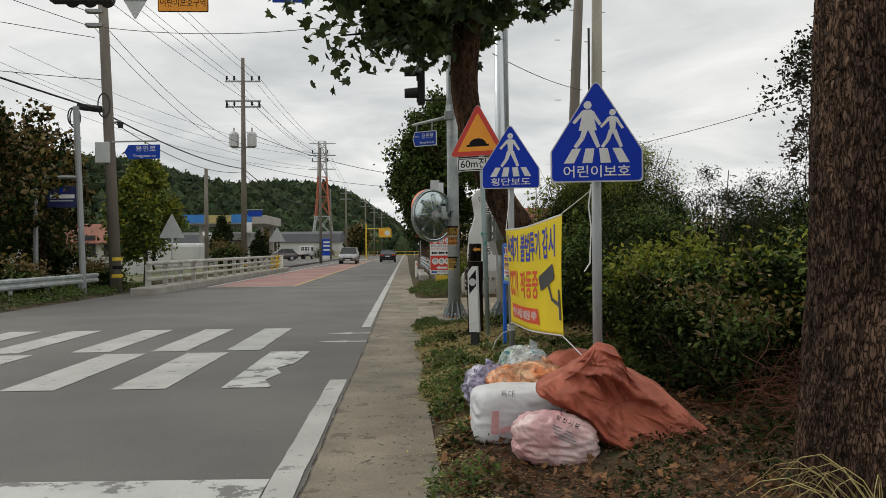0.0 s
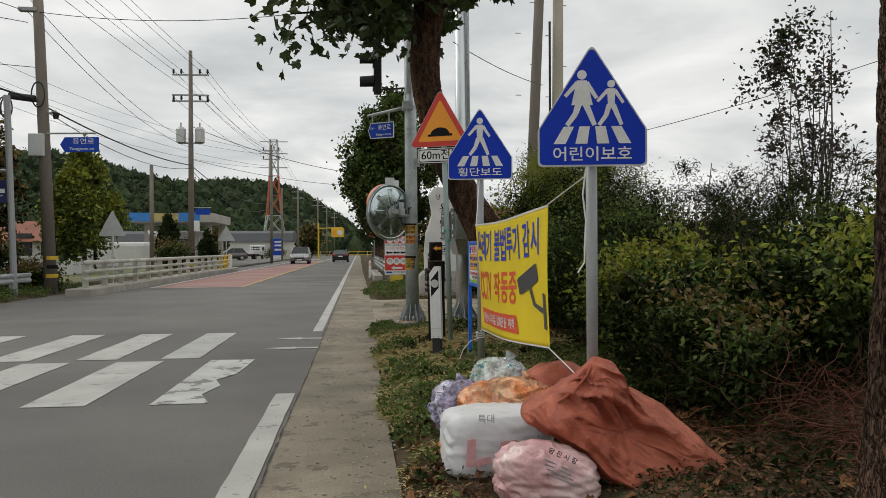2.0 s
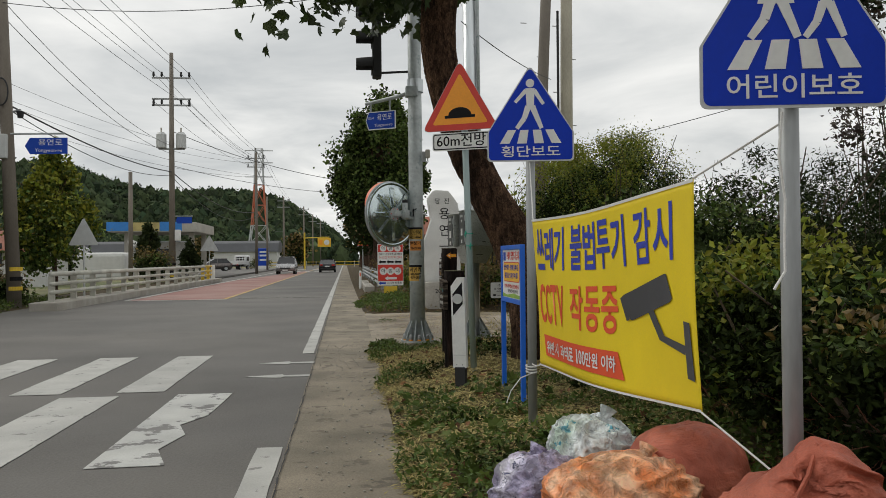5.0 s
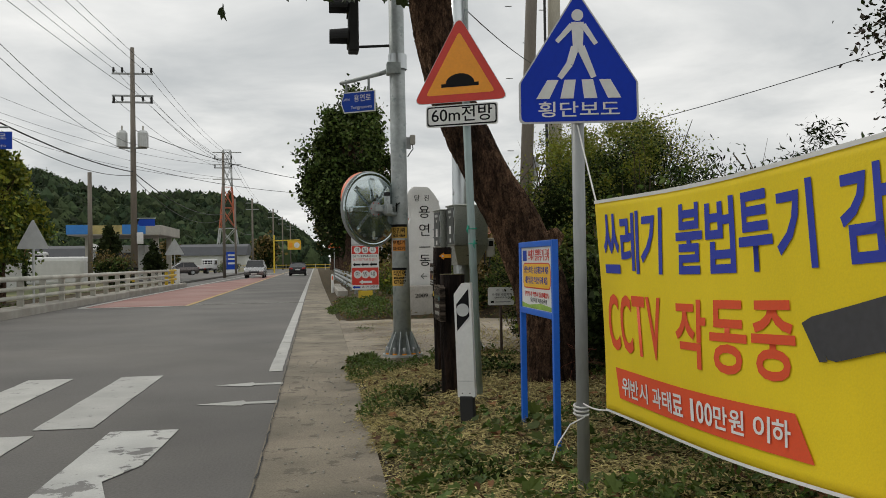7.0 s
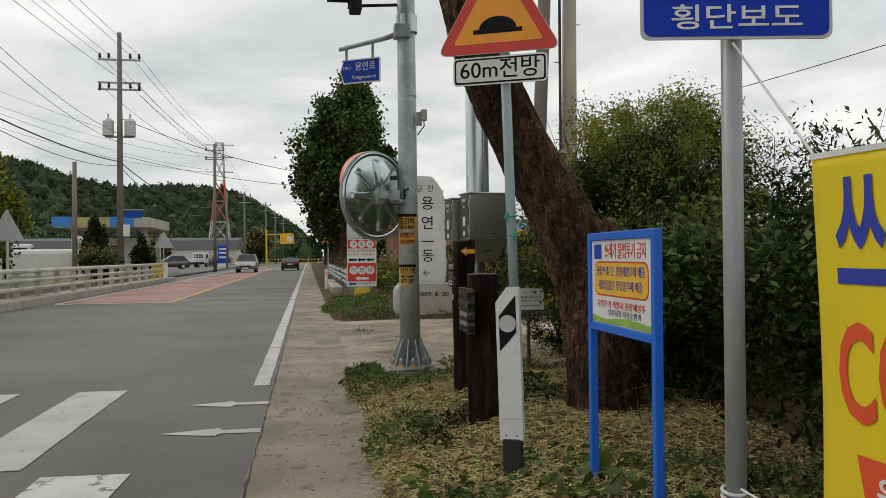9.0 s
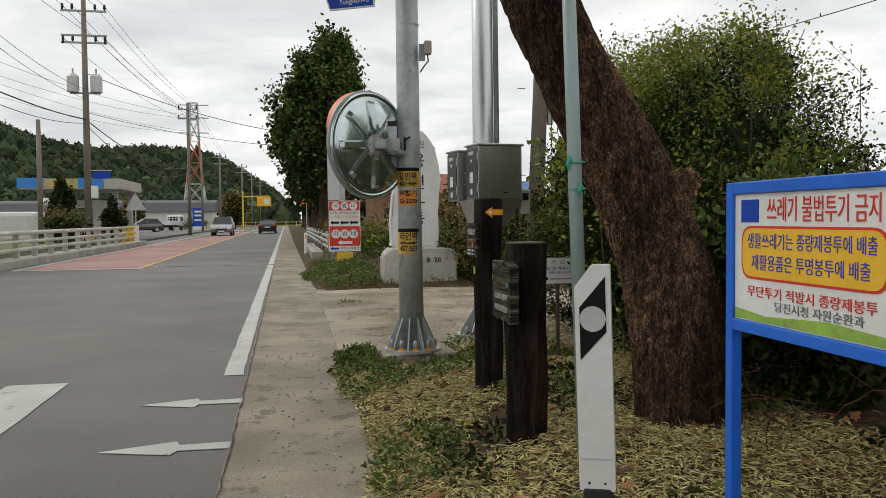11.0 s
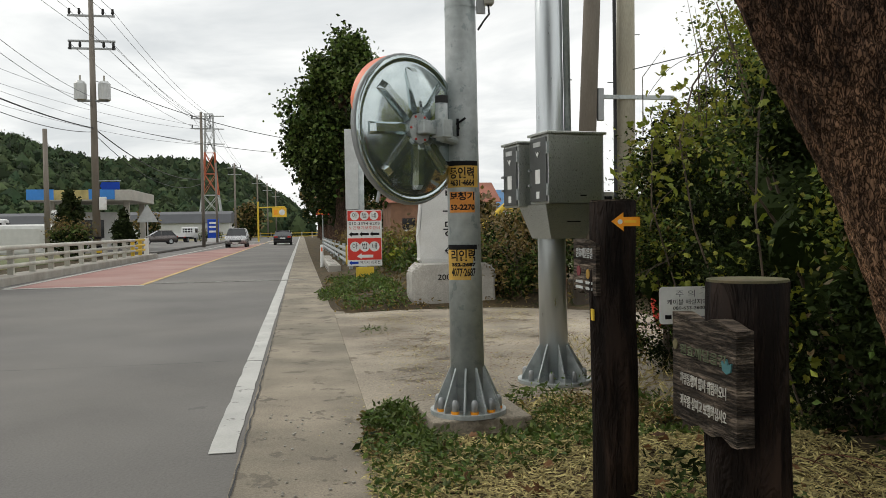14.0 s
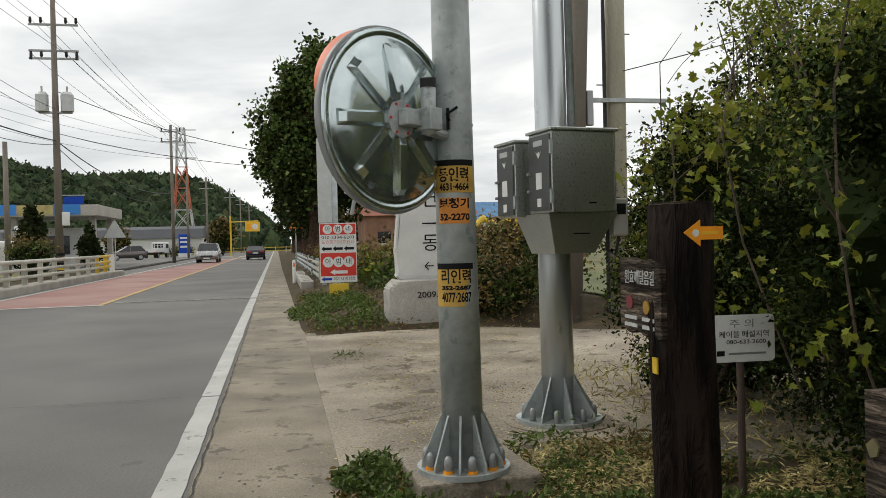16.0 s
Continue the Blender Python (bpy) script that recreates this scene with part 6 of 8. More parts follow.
part("text_bar", B(-0.5, 0.3, -0.066, -0.06, 3.15, 3.28), SIGN_WHITE, t)
part("text_bar", B(-0.5, 0.25, -0.066, -0.06, 3.05, 3.09), SIGN_GREY, t)

# fuel station canopy
t = thing("fuel_station", (-15.5, 73, 0.1), "old fuel station canopy with blue and cream fascia", "building")
part("roof_slab", B(-3.6, 3.6, 0, 9, 3.75, 4.55, None, 0.04), CREAM, t, "cream canopy slab")
part("blue_fascia", B(-3.66, -1.8, -0.06, 0.0, 3.85, 4.6), BLUE_CANOPY, t, "blue fascia panel")
part("amber_fascia", B(-1.8, 0.6, -0.05, 0.0, 3.85, 4.55), surface("fascia_straw", (0.42, 0.34, 0.13), 0.6), t)
part("blue_fascia", B(0.6, 2.4, -0.06, 0.0, 3.85, 4.6), BLUE_CANOPY, t)
for xx in (-2.4, 2.9):
    for yy in (1.5, 7.5):
        part("column", B(xx - 0.2, xx + 0.2, yy - 0.2, yy + 0.2, 0, 3.75), CREAM, t)
part("kiosk", B(-3.0, 1.6, 3.5, 8.5, 0, 3.0), WALL_WHITE, t, "white kiosk")
part("kiosk_window", B(-2.2, 0.8, 3.45, 3.5, 1.0, 2.4), GLASS_DARK, t)
part("dish_antenna", T([(-1.6, -0.2, 2.6), (-1.5, -0.35, 2.75), (-1.45, -0.4, 2.85)], [0.1, 0.4, 0.45], 14), SIGN_WHITE, t)
t = thing("storage_tank", (-19.5, 66, 0.0), "long pale storage wall beside the fuel station", "wall")
part("body", B(-12, 3.6, 0, 3, 0, 2.1, None, 0.3), WALL_WHITE, t)

t = thing("warehouse", (-40, 165, 0.0), "long low white warehouse with a dark roof", "building")
part("wall", B(-16, 27, 0, 12, 0, 3.2), WALL_WHITE, t, "white wall")
bm = bmesh.new()
prism(bm, [(-0.4, 3.1), (12.4, 3.1), (10.5, 4.8), (6, 5.4), (1.5, 4.8)], 43.6, Matrix(((0, 0, 1, -16.3), (1, 0, 0, 0), (0, 1, 0, 0), (0, 0, 0, 1))))
part("roof", bm, ROOF_DARK, t, "dark curved roof")
part("door", B(-2, 1, -0.05, 0.0, 0, 2.6), GREY_POLE, t)

# houses beyond the verge
def house(x, y, w, d, h, roof_mat, wall_mat, label, rz=0):
    t = thing("house", (x, y, 0.3), label, "house", "far houses", rz)
    part("wall", B(-w / 2, w / 2, 0, d, -0.3, h), wall_mat, t)
    bm = bmesh.new()
    prism(bm, [(-0.4, h - 0.05), (d + 0.4, h - 0.05), (d / 2, h + d * 0.28)], w + 0.8, Matrix(((0, 0, 1, -w / 2 - 0.4), (1, 0, 0, 0), (0, 1, 0, 0), (0, 0, 0, 1))))
    part("roof", bm, roof_mat, t)
    for i in range(3):
        xx = -w / 2 + w * (i + 0.5) / 3
        wnd = part("window", B(xx - 0.6, xx + 0.6, -0.06, 0.0, 0.9, 2.1), GLASS_DARK, t)
        part("sill", B(xx - 0.7, xx + 0.7, -0.14, -0.0, 0.80, 0.88), SIGN_WHITE, wnd)
    return t


house(13.5, 84, 10, 7, 3.6, ROOF_RED, surface("brick_wall", (0.26, 0.14, 0.09), 0.85), "low brick house with a red tiled roof")
house(24, 95, 9, 7, 3.4, surface("blue_roof", (0.06, 0.16, 0.30), 0.6), WALL_WHITE, "white house with a blue roof")
house(-17.5, 47, 5, 4, 1.7, ROOF_RED, WALL_WHITE, "small white house with a red roof behind the trees")

t = thing("stacked_panels", (7.4, 52, 0.3), "stack of pale green and white sheet panels", "stack")
for i in range(7):
    part("panel", B(-1.6 + 0.05 * random.random(), 1.7, -0.4, 1.5, i * 0.16, i * 0.16 + 0.12), GALV_NEW if i % 2 else SIGN_WHITE, t)
t = thing("timber_crates", (11.8, 52, 0.3), "stacked brown timber crates", "crates")
for i in range(4):
    for j in range(3):
        part("crate", B(i * 1.3, i * 1.3 + 1.2, 0, 1.2, j * 0.8, j * 0.8 + 0.74, None, 0.03), surface("crate_wood", (0.24, 0.13, 0.075), 0.85, var=0.3), t)
t = thing("excavator", (9.2, 46, 0.3), "yellow excavator arm standing in the field", "excavator")
part("cab", B(1.5, 3.2, 0, 1.8, 0.8, 2.4, None, 0.1), YELLOW_PAINT, t)
part("track", B(1.2, 3.6, -0.2, 2.0, -0.05, 0.75, None, 0.2), BLACK_RUBBER, t)
part("boom", T([(1.6, 0.4, 1.5), (0.4, 0.3, 2.1), (-0.6, 0.2, 1.2)], 0.16, 8), YELLOW_PAINT, t)
part("bucket", B(-0.95, -0.4, 0.0, 0.6, 0.6, 1.25, None, 0.1), YELLOW_PAINT, t)

t = thing("blue_standing_sign", (-10.8, 117, 0.15), "tall blue standing sign board on a yard edge", "sign")
part("board", B(-0.7, 0.7, -0.1, 0.1, 0.4, 2.9, None, 0.05), STREET_BLUE, t)
part("foot", B(-0.75, 0.75, -0.2, 0.2, -0.02, 0.5), SIGN_WHITE, t)
for zz in (2.3, 1.8, 1.2):
    part("text_bar", B(-0.5, 0.5, -0.105, -0.1, zz, zz + 0.25), SIGN_WHITE, t)
t = thing("yellow_road_sign", (-5.4, 122, 0.0), "yellow overhead road sign box on a side arm", "road sign")
part("post", T([(0, 0, 0), (0, 0, 5.4)], 0.12, 10), YELLOW_PAINT, t)
part("arm", T([(0, 0, 4.6), (3.6, 0, 4.7)], 0.08, 8), YELLOW_PAINT, t)
part("panel", B(1.9, 3.8, -0.1, 0.1, 3.3, 4.6, None, 0.03), SIGN_YELLOW, t)
part("symbol", P(circle(3.2, 3.95, 0.4, 16), 0.02, FRONT, 0.1), SIGN_WHITE, t)
part("symbol", B(2.1, 2.6, -0.12, -0.1, 3.6, 4.3), SIGN_ORANGE, t)
t = thing("timber_fence", (-14, 140, 0.0), "low timber rail fence beside the far road", "fence")
for i in range(12):
    part("post", B(i * 1.6 - 0.06, i * 1.6 + 0.06, -0.06, 0.06, -0.05, 1.2), RAIL_WHITE, t)
for zz in (0.5, 1.0):
    part("rail", B(-0.2, 17.8, -0.03, 0.03, zz, zz + 0.1), YELLOW_PAINT, t)

# ---------- vehicles ----------
def wheel(t, x, y, r, w, side):
    tyre = part("wheel", T([(x - w / 2, y, r), (x + w / 2, y, r)], r, 22), BLACK_RUBBER, t, "black tyre")
    xo = x + side * (w / 2 + 0.004)
    part("rim", T([(xo - 0.006, y, r), (xo + 0.006, y, r)], r * 0.64, 18), GALV_NEW, tyre, "alloy rim")
    for k in range(5):
        a = 2 * math.pi * k / 5
        part("spoke_gap", T([(xo, y + r * 0.42 * math.cos(a), r + r * 0.42 * math.sin(a)), (xo + side * 0.008, y + r * 0.42 * math.cos(a), r + r * 0.42 * math.sin(a))], r * 0.11, 8), BLACK_RUBBER, tyre)


def car(x, y, rz, paint, label, lower, cabin, width, wheels_y, wr=0.32, z=0.0, rear_red=True):
    """A car from side profiles (y along, z up): front looks to local +y."""
    t = thing("car", (x, y, z), label, "car", "cars on the road", rz)
    hw = width / 2

    def shell(prof, w_of):
        bm = bmesh.new()
        cols = []
        for f in (-1, -0.93, -0.5, 0, 0.5, 0.93, 1):
            cols.append([bm.verts.new((f * w_of(zz), yy * (1 - 0.03 * f * f), zz - (0.03 * f * f if zz > 0.4 else 0))) for yy, zz in prof])
        k = len(prof)
        for a, b in zip(cols, cols[1:]):
            for i in range(k):
                bm.faces.new((a[i], a[(i + 1) % k], b[(i + 1) % k], b[i]))
        bm.faces.new(cols[0]); bm.faces.new(cols[-1][::-1])
        return bm

    zt = max(zz for _, zz in cabin)
    zl = min(zz for _, zz in cabin)
    part("body", shell(lower, lambda zz: hw), paint, t, "painted body", True)
    part("cabin", shell(cabin, lambda zz: hw * (0.97 - 0.2 * (zz - zl) / (zt - zl))), GLASS_DARK, t, "dark tinted glass")
    ys = [yy for yy, zz in cabin if zz > zt - 0.08]
    part("roof", B(-hw * 0.74, hw * 0.74, min(ys), max(ys), zt - 0.05, zt + 0.015, None, 0.02), paint, t)
    for s in (-1, 1):
        for yy in wheels_y:
            wheel(t, s * (hw - 0.10), yy, wr, 0.2, s)
        yb = min(yy for yy, _ in lower); yf = max(yy for yy, _ in lower)
        part("tail_lamp", B(s * hw * 0.72 - 0.16, s * hw * 0.72 + 0.16, yb - 0.015, yb + 0.12, 0.72, 0.9, None, 0.02), LENS_RED, t, "red tail lamp")
        part("head_lamp", B(s * hw * 0.72 - 0.18, s * hw * 0.72 + 0.18, yf - 0.18, yf + 0.012, 0.62, 0.76, None, 0.03), LENS_CLEAR, t, "clear head lamp")
        part("wing_mirror", B(s * (hw + 0.02) - 0.09, s * (hw + 0.02) + 0.09, 0.55, 0.68, 0.93, 1.07, None, 0.03), paint, t)
        part("pillar", T([(s * hw * 0.95, -0.15, zl), (s * hw * 0.79, -0.2, zt - 0.03)], 0.035, 6), paint, t)
        part("sill", B(s * hw - 0.04, s * hw + 0.005, wheels_y[0] + 0.4, wheels_y[1] - 0.4, 0.24, 0.34), BLACK_RUBBER, t)
    part("bumper", B(-hw * 0.9, hw * 0.9, min(yy for yy, _ in lower) - 0.03, min(yy for yy, _ in lower) + 0.2, 0.28, 0.48, None, 0.05), BLACK_RUBBER, t)
    part("number_plate", B(-0.26, 0.26, min(yy for yy, _ in lower) - 0.035, min(yy for yy, _ in lower), 0.62, 0.74), SIGN_WHITE, t)
    part("grille", B(-0.5, 0.5, max(yy for yy, _ in lower) - 0.06, max(yy for yy, _ in lower) + 0.015, 0.5, 0.66, None, 0.02), BLACK_RUBBER, t)
    part("front_plate", B(-0.26, 0.26, max(yy for yy, _ in lower) - 0.02, max(yy for yy, _ in lower) + 0.025, 0.36, 0.47), SIGN_WHITE, t)
    return t


SEDAN = [(-2.35, 0.3), (-2.4, 0.6), (-2.35, 0.95), (-1.6, 1.0), (1.0, 0.93), (2.2, 0.75), (2.4, 0.55), (2.35, 0.28), (1.8, 0.2), (-1.8, 0.2)]
SEDAN_C = [(-1.75, 0.95), (-0.9, 1.4), (0.1, 1.45), (1.15, 0.93)]
SUV = [(-2.25, 0.35), (-2.3, 0.7), (-2.2, 1.1), (-1.9, 1.13), (1.05, 1.08), (2.1, 0.95), (2.3, 0.65), (2.25, 0.35), (1.7, 0.28), (-1.7, 0.28)]
SUV_C = [(-2.15, 1.1), (-1.9, 1.68), (0.1, 1.72), (0.5, 1.66), (1.15, 1.06)]
HATCH = [(-1.9, 0.3), (-1.95, 0.6), (-1.9, 0.95), (-1.5, 0.98), (0.95, 0.95), (1.8, 0.8), (2.0, 0.55), (1.95, 0.28), (1.5, 0.22), (-1.5, 0.22)]
HATCH_C = [(-1.85, 0.95), (-1.4, 1.45), (0.1, 1.5), (1.15, 0.93)]
car(-1.5, 95, 0, CAR_BLACK, "black saloon car driving away on the road", SEDAN, SEDAN_C, 1.82, (-1.4, 1.4))
car(-5.4, 86, 180, CAR_SILVER, "silver off-road car coming along the road", SUV, SUV_C, 1.86, (-1.35, 1.35), 0.36)
car(-15.2, 103, 110, CAR_BROWN, "grey brown hatchback parked in the yard", HATCH, HATCH_C, 1.72, (-1.2, 1.25), 0.31, 0.16)
car(-20.5, 84, 90, CAR_WHITE, "white car parked at the fuel station", HATCH, HATCH_C, 1.72, (-1.2, 1.25), 0.31, 0.15)

t = thing("pickup_truck", (-14.2, 117, 0.16), "white flatbed pickup truck parked in the yard", "truck", rz=-12)
part("cab", B(-0.85, 0.85, 0.7, 2.4, 0.5, 1.95, None, 0.12), CAR_WHITE, t, "white cab")
part("rear_window", B(-0.6, 0.6, 0.68, 0.7, 1.25, 1.75), GLASS_DARK, t)
part("side_window", B(0.851, 0.856, 1.0, 2.0, 1.2, 1.75), GLASS_DARK, t)
part("bed_floor", B(-0.86, 0.86, -2.4, 0.6, 0.7, 0.82), CAR_WHITE, t)
for a in ((-0.88, -0.84, -2.4, 0.6), (0.84, 0.88, -2.4, 0.6), (-0.84, 0.84, -2.44, -2.4)):
    part("bed_side", B(a[0], a[1], a[2], a[3], 0.72, 1.15), CAR_WHITE, t)
for zz in (1.2, 1.5, 1.8):
    part("guard_rail_bar", B(-0.8, 0.8, 0.55, 0.6, zz - 0.03, zz + 0.03), CAR_WHITE, t)
for xx in (-0.77, -0.4, 0.0, 0.4, 0.77):
    part("guard_post", B(xx - 0.03, xx + 0.03, 0.551, 0.599, 1.15, 1.8), CAR_WHITE, t)
for s in (-1, 1):
    part("tail_lamp", B(s * 0.72 - 0.1, s * 0.72 + 0.1, -2.47, -2.44, 0.6, 0.72), LENS_RED, t)
    for yy in (-1.5, 1.6):
        wheel(t, s * 0.72, yy, 0.33, 0.22, s)
part("chassis", B(-0.5, 0.5, -2.3, 2.3, 0.4, 0.7), BLACK_RUBBER, t)
t = thing("box_truck", (-24.5, 76, 0.15), "large white truck parked by the fuel station", "truck", rz=-78)
part("cargo_box", B(-1.1, 1.1, -4.2, 1.0, 0.9, 3.0, None, 0.05), CAR_WHITE, t)
part("cab", B(-1.05, 1.05, 1.2, 2.9, 0.5, 2.5, None, 0.2), CAR_WHITE, t)
part("windscreen", B(-0.9, 0.9, 2.88, 2.93, 1.4, 2.2), GLASS_DARK, t)
part("cab_window", B(1.051, 1.06, 1.6, 2.6, 1.4, 2.2), GLASS_DARK, t)
part("chassis", B(-0.9, 0.9, -4.1, 2.7, 0.45, 0.9), BLACK_RUBBER, t)
for s in (-1, 1):
    for yy in (-3.0, 2.0):
        wheel(t, s * 0.9, yy, 0.45, 0.28, s)

# ---------- rubbish bags ----------
PRINT_PALE = surface("pale_grey_print", (0.34, 0.34, 0.36), 0.6, var=0.15, bump=0.02)
def sack(name, centre, radii, material, label, power=2.6, folds=0.05, freq=5.0, seed=0, rz=0.0, flat=0.75, tilt=0.0, ears=0.0):
    """A filled bag: a rounded box with sharp creases, flattened where it rests; ears pull its upper corners out."""
    bm = bmesh.new()
    bmesh.ops.create_uvsphere(bm, u_segments=120, v_segments=76, radius=1)
    rot = Matrix.Rotation(math.radians(rz), 3, 'Z') @ Matrix.Rotation(math.radians(tilt), 3, 'Y')
    s = Vector((seed * 7.3, seed * 3.1, seed))
    for v in bm.verts:
        d = v.co.normalized()
        p = d * (abs(d.x) ** power + abs(d.y) ** power + abs(d.z) ** power) ** (-1 / power)
        warp = p + 0.22 * noise.noise_vector(p * freq * 0.45 + s)
        cr = 0.8 * noise.noise(warp * freq * 0.4 + s)
        for o_, f_ in ((0.8, 0.8), (0.36, 1.7), (0.10, 3.4)):
            cr += o_ * (0.45 - abs(noise.noise(Vector((warp.x * f_, warp.y * f_, warp.z * f_ * 1.35)) * freq + s * f_)) * 2)
        p = p * (1 + folds * cr)
        if ears:
            c_ = max(0.0, abs(d.x) * 1.5 - 0.55) * max(0.0, d.z * 2 - 0.6)
            p.x += math.copysign(ears * c_, d.x)
            p.z += ears * 0.6 * c_
        q = rot @ Vector((p.x * radii[0], p.y * radii[1], p.z * radii[2]))
        if q.z < -flat * radii[2]:
            q.z = -flat * radii[2] + 0.15 * (q.z + flat * radii[2])
        v.co = q + Vector((0, 0, flat * radii[2]))
    t = thing(name, (centre[0], centre[1], centre[2] - flat * radii[2]), label, "rubbish bag", "rubbish bags")
    part("bag", bm, material, t, "", True)
    return t


t = sack("white_sack", (1.47, 6.62, 0.27), (0.33, 0.21, 0.215), SACK_WHITE, "white woven plastic sack printed with faded figures", 4.2, 0.045, 3.0, 1, 0, ears=0.12)
m = pose(-0.02, -0.243, 0.22) @ FRONT
lettering("handwriting", "특대", 0.055, PRINT_PALE, t, m @ pose(-0.08, 0.13, 0), depth=0.006)
lettering("printed_figures", "2020.", 0.11, PRINT_PALE, t, m @ pose(0.25, 0.03, 0.0) @ pose(0, 0, 0, 0, 0, -90), depth=0.006)
part("pink_print", P(rounded([(-0.2, -0.14), (-0.15, -0.14), (-0.14, 0.02), (-0.19, 0.02)], 0.01), 0.006, m), PRINT_PINK, t)
part("pink_print", P(rounded([(-0.14, -0.14), (-0.05, -0.12), (-0.06, -0.08), (-0.14, -0.1)], 0.01), 0.006, m), PRINT_PINK, t)
part("pink_print", P(rounded([(0.0, -0.04), (0.1, -0.03), (0.1, 0.01), (0.0, 0.0)], 0.01), 0.006, m), PRINT_PINK, t)
t = sack("pink_rubbish_bag", (1.61, 5.92, 0.245), (0.275, 0.17, 0.165), BAG_PINK, "pink translucent rubbish bag with black print", 3.0, 0.12, 2.8, 2, -10, tilt=10)
m = pose(0.03, -0.155, 0.22, -34, 0, -10) @ FRONT
lettering("printed_letters", "당 진 시 장", 0.034, BLACK, t, m @ pose(0.02, 0.05, 0.02) @ pose(0, 0, 0, 0, 0, -24), depth=0.006)
for i in range(4):
    part("printed_bar", P(rect(-0.09 + 0.02 * i, 0.05 + 0.02 * i, 0.0 - 0.02 * i, 0.005 - 0.02 * i), 0.006, m @ pose(0, 0, 0.012, 0, 0, -24)), PRINT_GREY, t)


def cloth_sack(loc, outline, depth, label):
    """A slumped cloth sack: an outline puffed out in depth, its foot lying forward, with long sharp slanting creases."""
    t = thing("red_sack", loc, label, "rubbish bag", "rubbish bags")
    out = dense_outline(rounded(outline, 0.05, 4), 6)
    cx = sum(p[0] for p in out) / len(out); cz = sum(p[1] for p in out) / len(out)
    bm = bmesh.new()
    K = 44
    rings = []
    for k in range(-K, K + 1):
        f = k / K
        s = 0.03 if abs(k) == K else math.cos(f * math.pi / 2) ** 0.5
        ring = []
        for x, z in out:
            px, pz = cx + (x - cx) * s, cz + (z - cz) * s
            u, w = px * 0.62 + pz * 0.78, px * 0.78 - pz * 0.62
            wob = noise.noise(Vector((px * 2.5, pz * 2.5, f))) * 0.12
            fold = 0.5 * noise.noise(Vector((w * 1.4, u * 2.6, f * 0.8 + 3))) * 0.16
            for amp, fu, fw in ((0.075, 6.0, 1.5), (0.065, 13.0, 3.0), (0.028, 30.0, 9.0)):
                fold += amp * (0.4 - abs(noise.noise(Vector((w * fw, (u + wob) * fu, f * 1.3 + fu)))) * 1.8)
            py = depth * math.sin(f * math.pi / 2) * (0.75 + 0.25 * s)
            py += (fold if f > 0 else -fold) * min(1, abs(f) * 3)
            py -= 0.55 * max(0.0, 0.42 - pz)
            pz += 0.025 * noise.noise(Vector((px * 5, f * 4, 2.0))) + 0.012 * noise.noise(Vector((px * 14, f * 9, 5.0)))
            ring.append(bm.verts.new((px, py, max(pz, 0.0))))
        rings.append(ring)
    n = len(out)
    for a_, b_ in zip(rings, rings[1:]):
        for i in range(n):
            bm.faces.new((a_[i], a_[(i + 1) % n], b_[(i + 1) % n], b_[i]))
    bm.faces.new(rings[0]); bm.faces.new(rings[-1])
    part("cloth", bm, SACK_RED, t, "", True)
    return t


t = cloth_sack((2.0, 6.2, 0.14), [(-0.36, 0.30), (-0.47, 0.37), (-0.46, 0.43), (-0.29, 0.52), (-0.16, 0.60), (-0.05, 0.69), (0.06, 0.66), (0.14, 0.52), (0.36, 0.40), (0.52, 0.24), (0.68, 0.09), (0.58, 0.02), (0.30, 0.0), (0.02, 0.0), (-0.12, 0.10), (-0.2, 0.22)], 0.27, "large red-brown cloth sack slumped and tied at the neck")
part("drawstring", T([(-0.30, -0.16, 0.47), (-0.2, -0.15, 0.53), (-0.12, -0.1, 0.60), (-0.06, -0.05, 0.68)], 0.008, 6), SACK_RED, t, "gathered drawstring hem")
part("opening_fold", T([(-0.44, -0.05, 0.38), (-0.33, -0.17, 0.36), (-0.22, -0.21, 0.33)], [0.03, 0.05, 0.02], 10), SACK_RED, t, "", True)
sack("red_sack", (2.0, 7.25, 0.40), (0.28, 0.25, 0.26), SACK_RED, "second red-brown sack behind the heap", 2.2, 0.09, 1.6, 5, 10)
red_sheet = sack("plastic_sheet_bundle", (5.62, 21.0, 0.51), (0.42, 0.3, 0.65), SIGN_RED, "bright red plastic sheet bundled on the slab behind shrubs", 2.4, 0.14, 2.6, 11, 0)
tagged(red_sheet, "bright red plastic sheet bundled on the slab behind shrubs", "plastic sheet")
bag_o = sack("orange_rubbish_bag", (1.64, 7.08, 0.37), (0.36, 0.22, 0.20), BAG_ORANGE, "orange translucent rubbish bag with dark print", 2.6, 0.11, 3.0, 6, 12)
bag_p = sack("purple_rubbish_bag", (1.36, 7.40, 0.32), (0.22, 0.2, 0.19), BAG_PURPLE, "clear bag stuffed with purple and grey wrappers", 2.4, 0.14, 3.2, 7, 30)
bag_c = sack("clear_rubbish_bag", (1.66, 7.55, 0.42), (0.22, 0.2, 0.22), BAG_CLEAR, "clear bag stuffed with white and green wrappers", 2.4, 0.14, 3.2, 8, 0)
sack("orange_bag_end", (1.25, 6.9, 0.17), (0.1, 0.1, 0.08), BAG_ORANGE, "small orange bag end on the grass", 2.4, 0.16, 3.4, 9, 0)

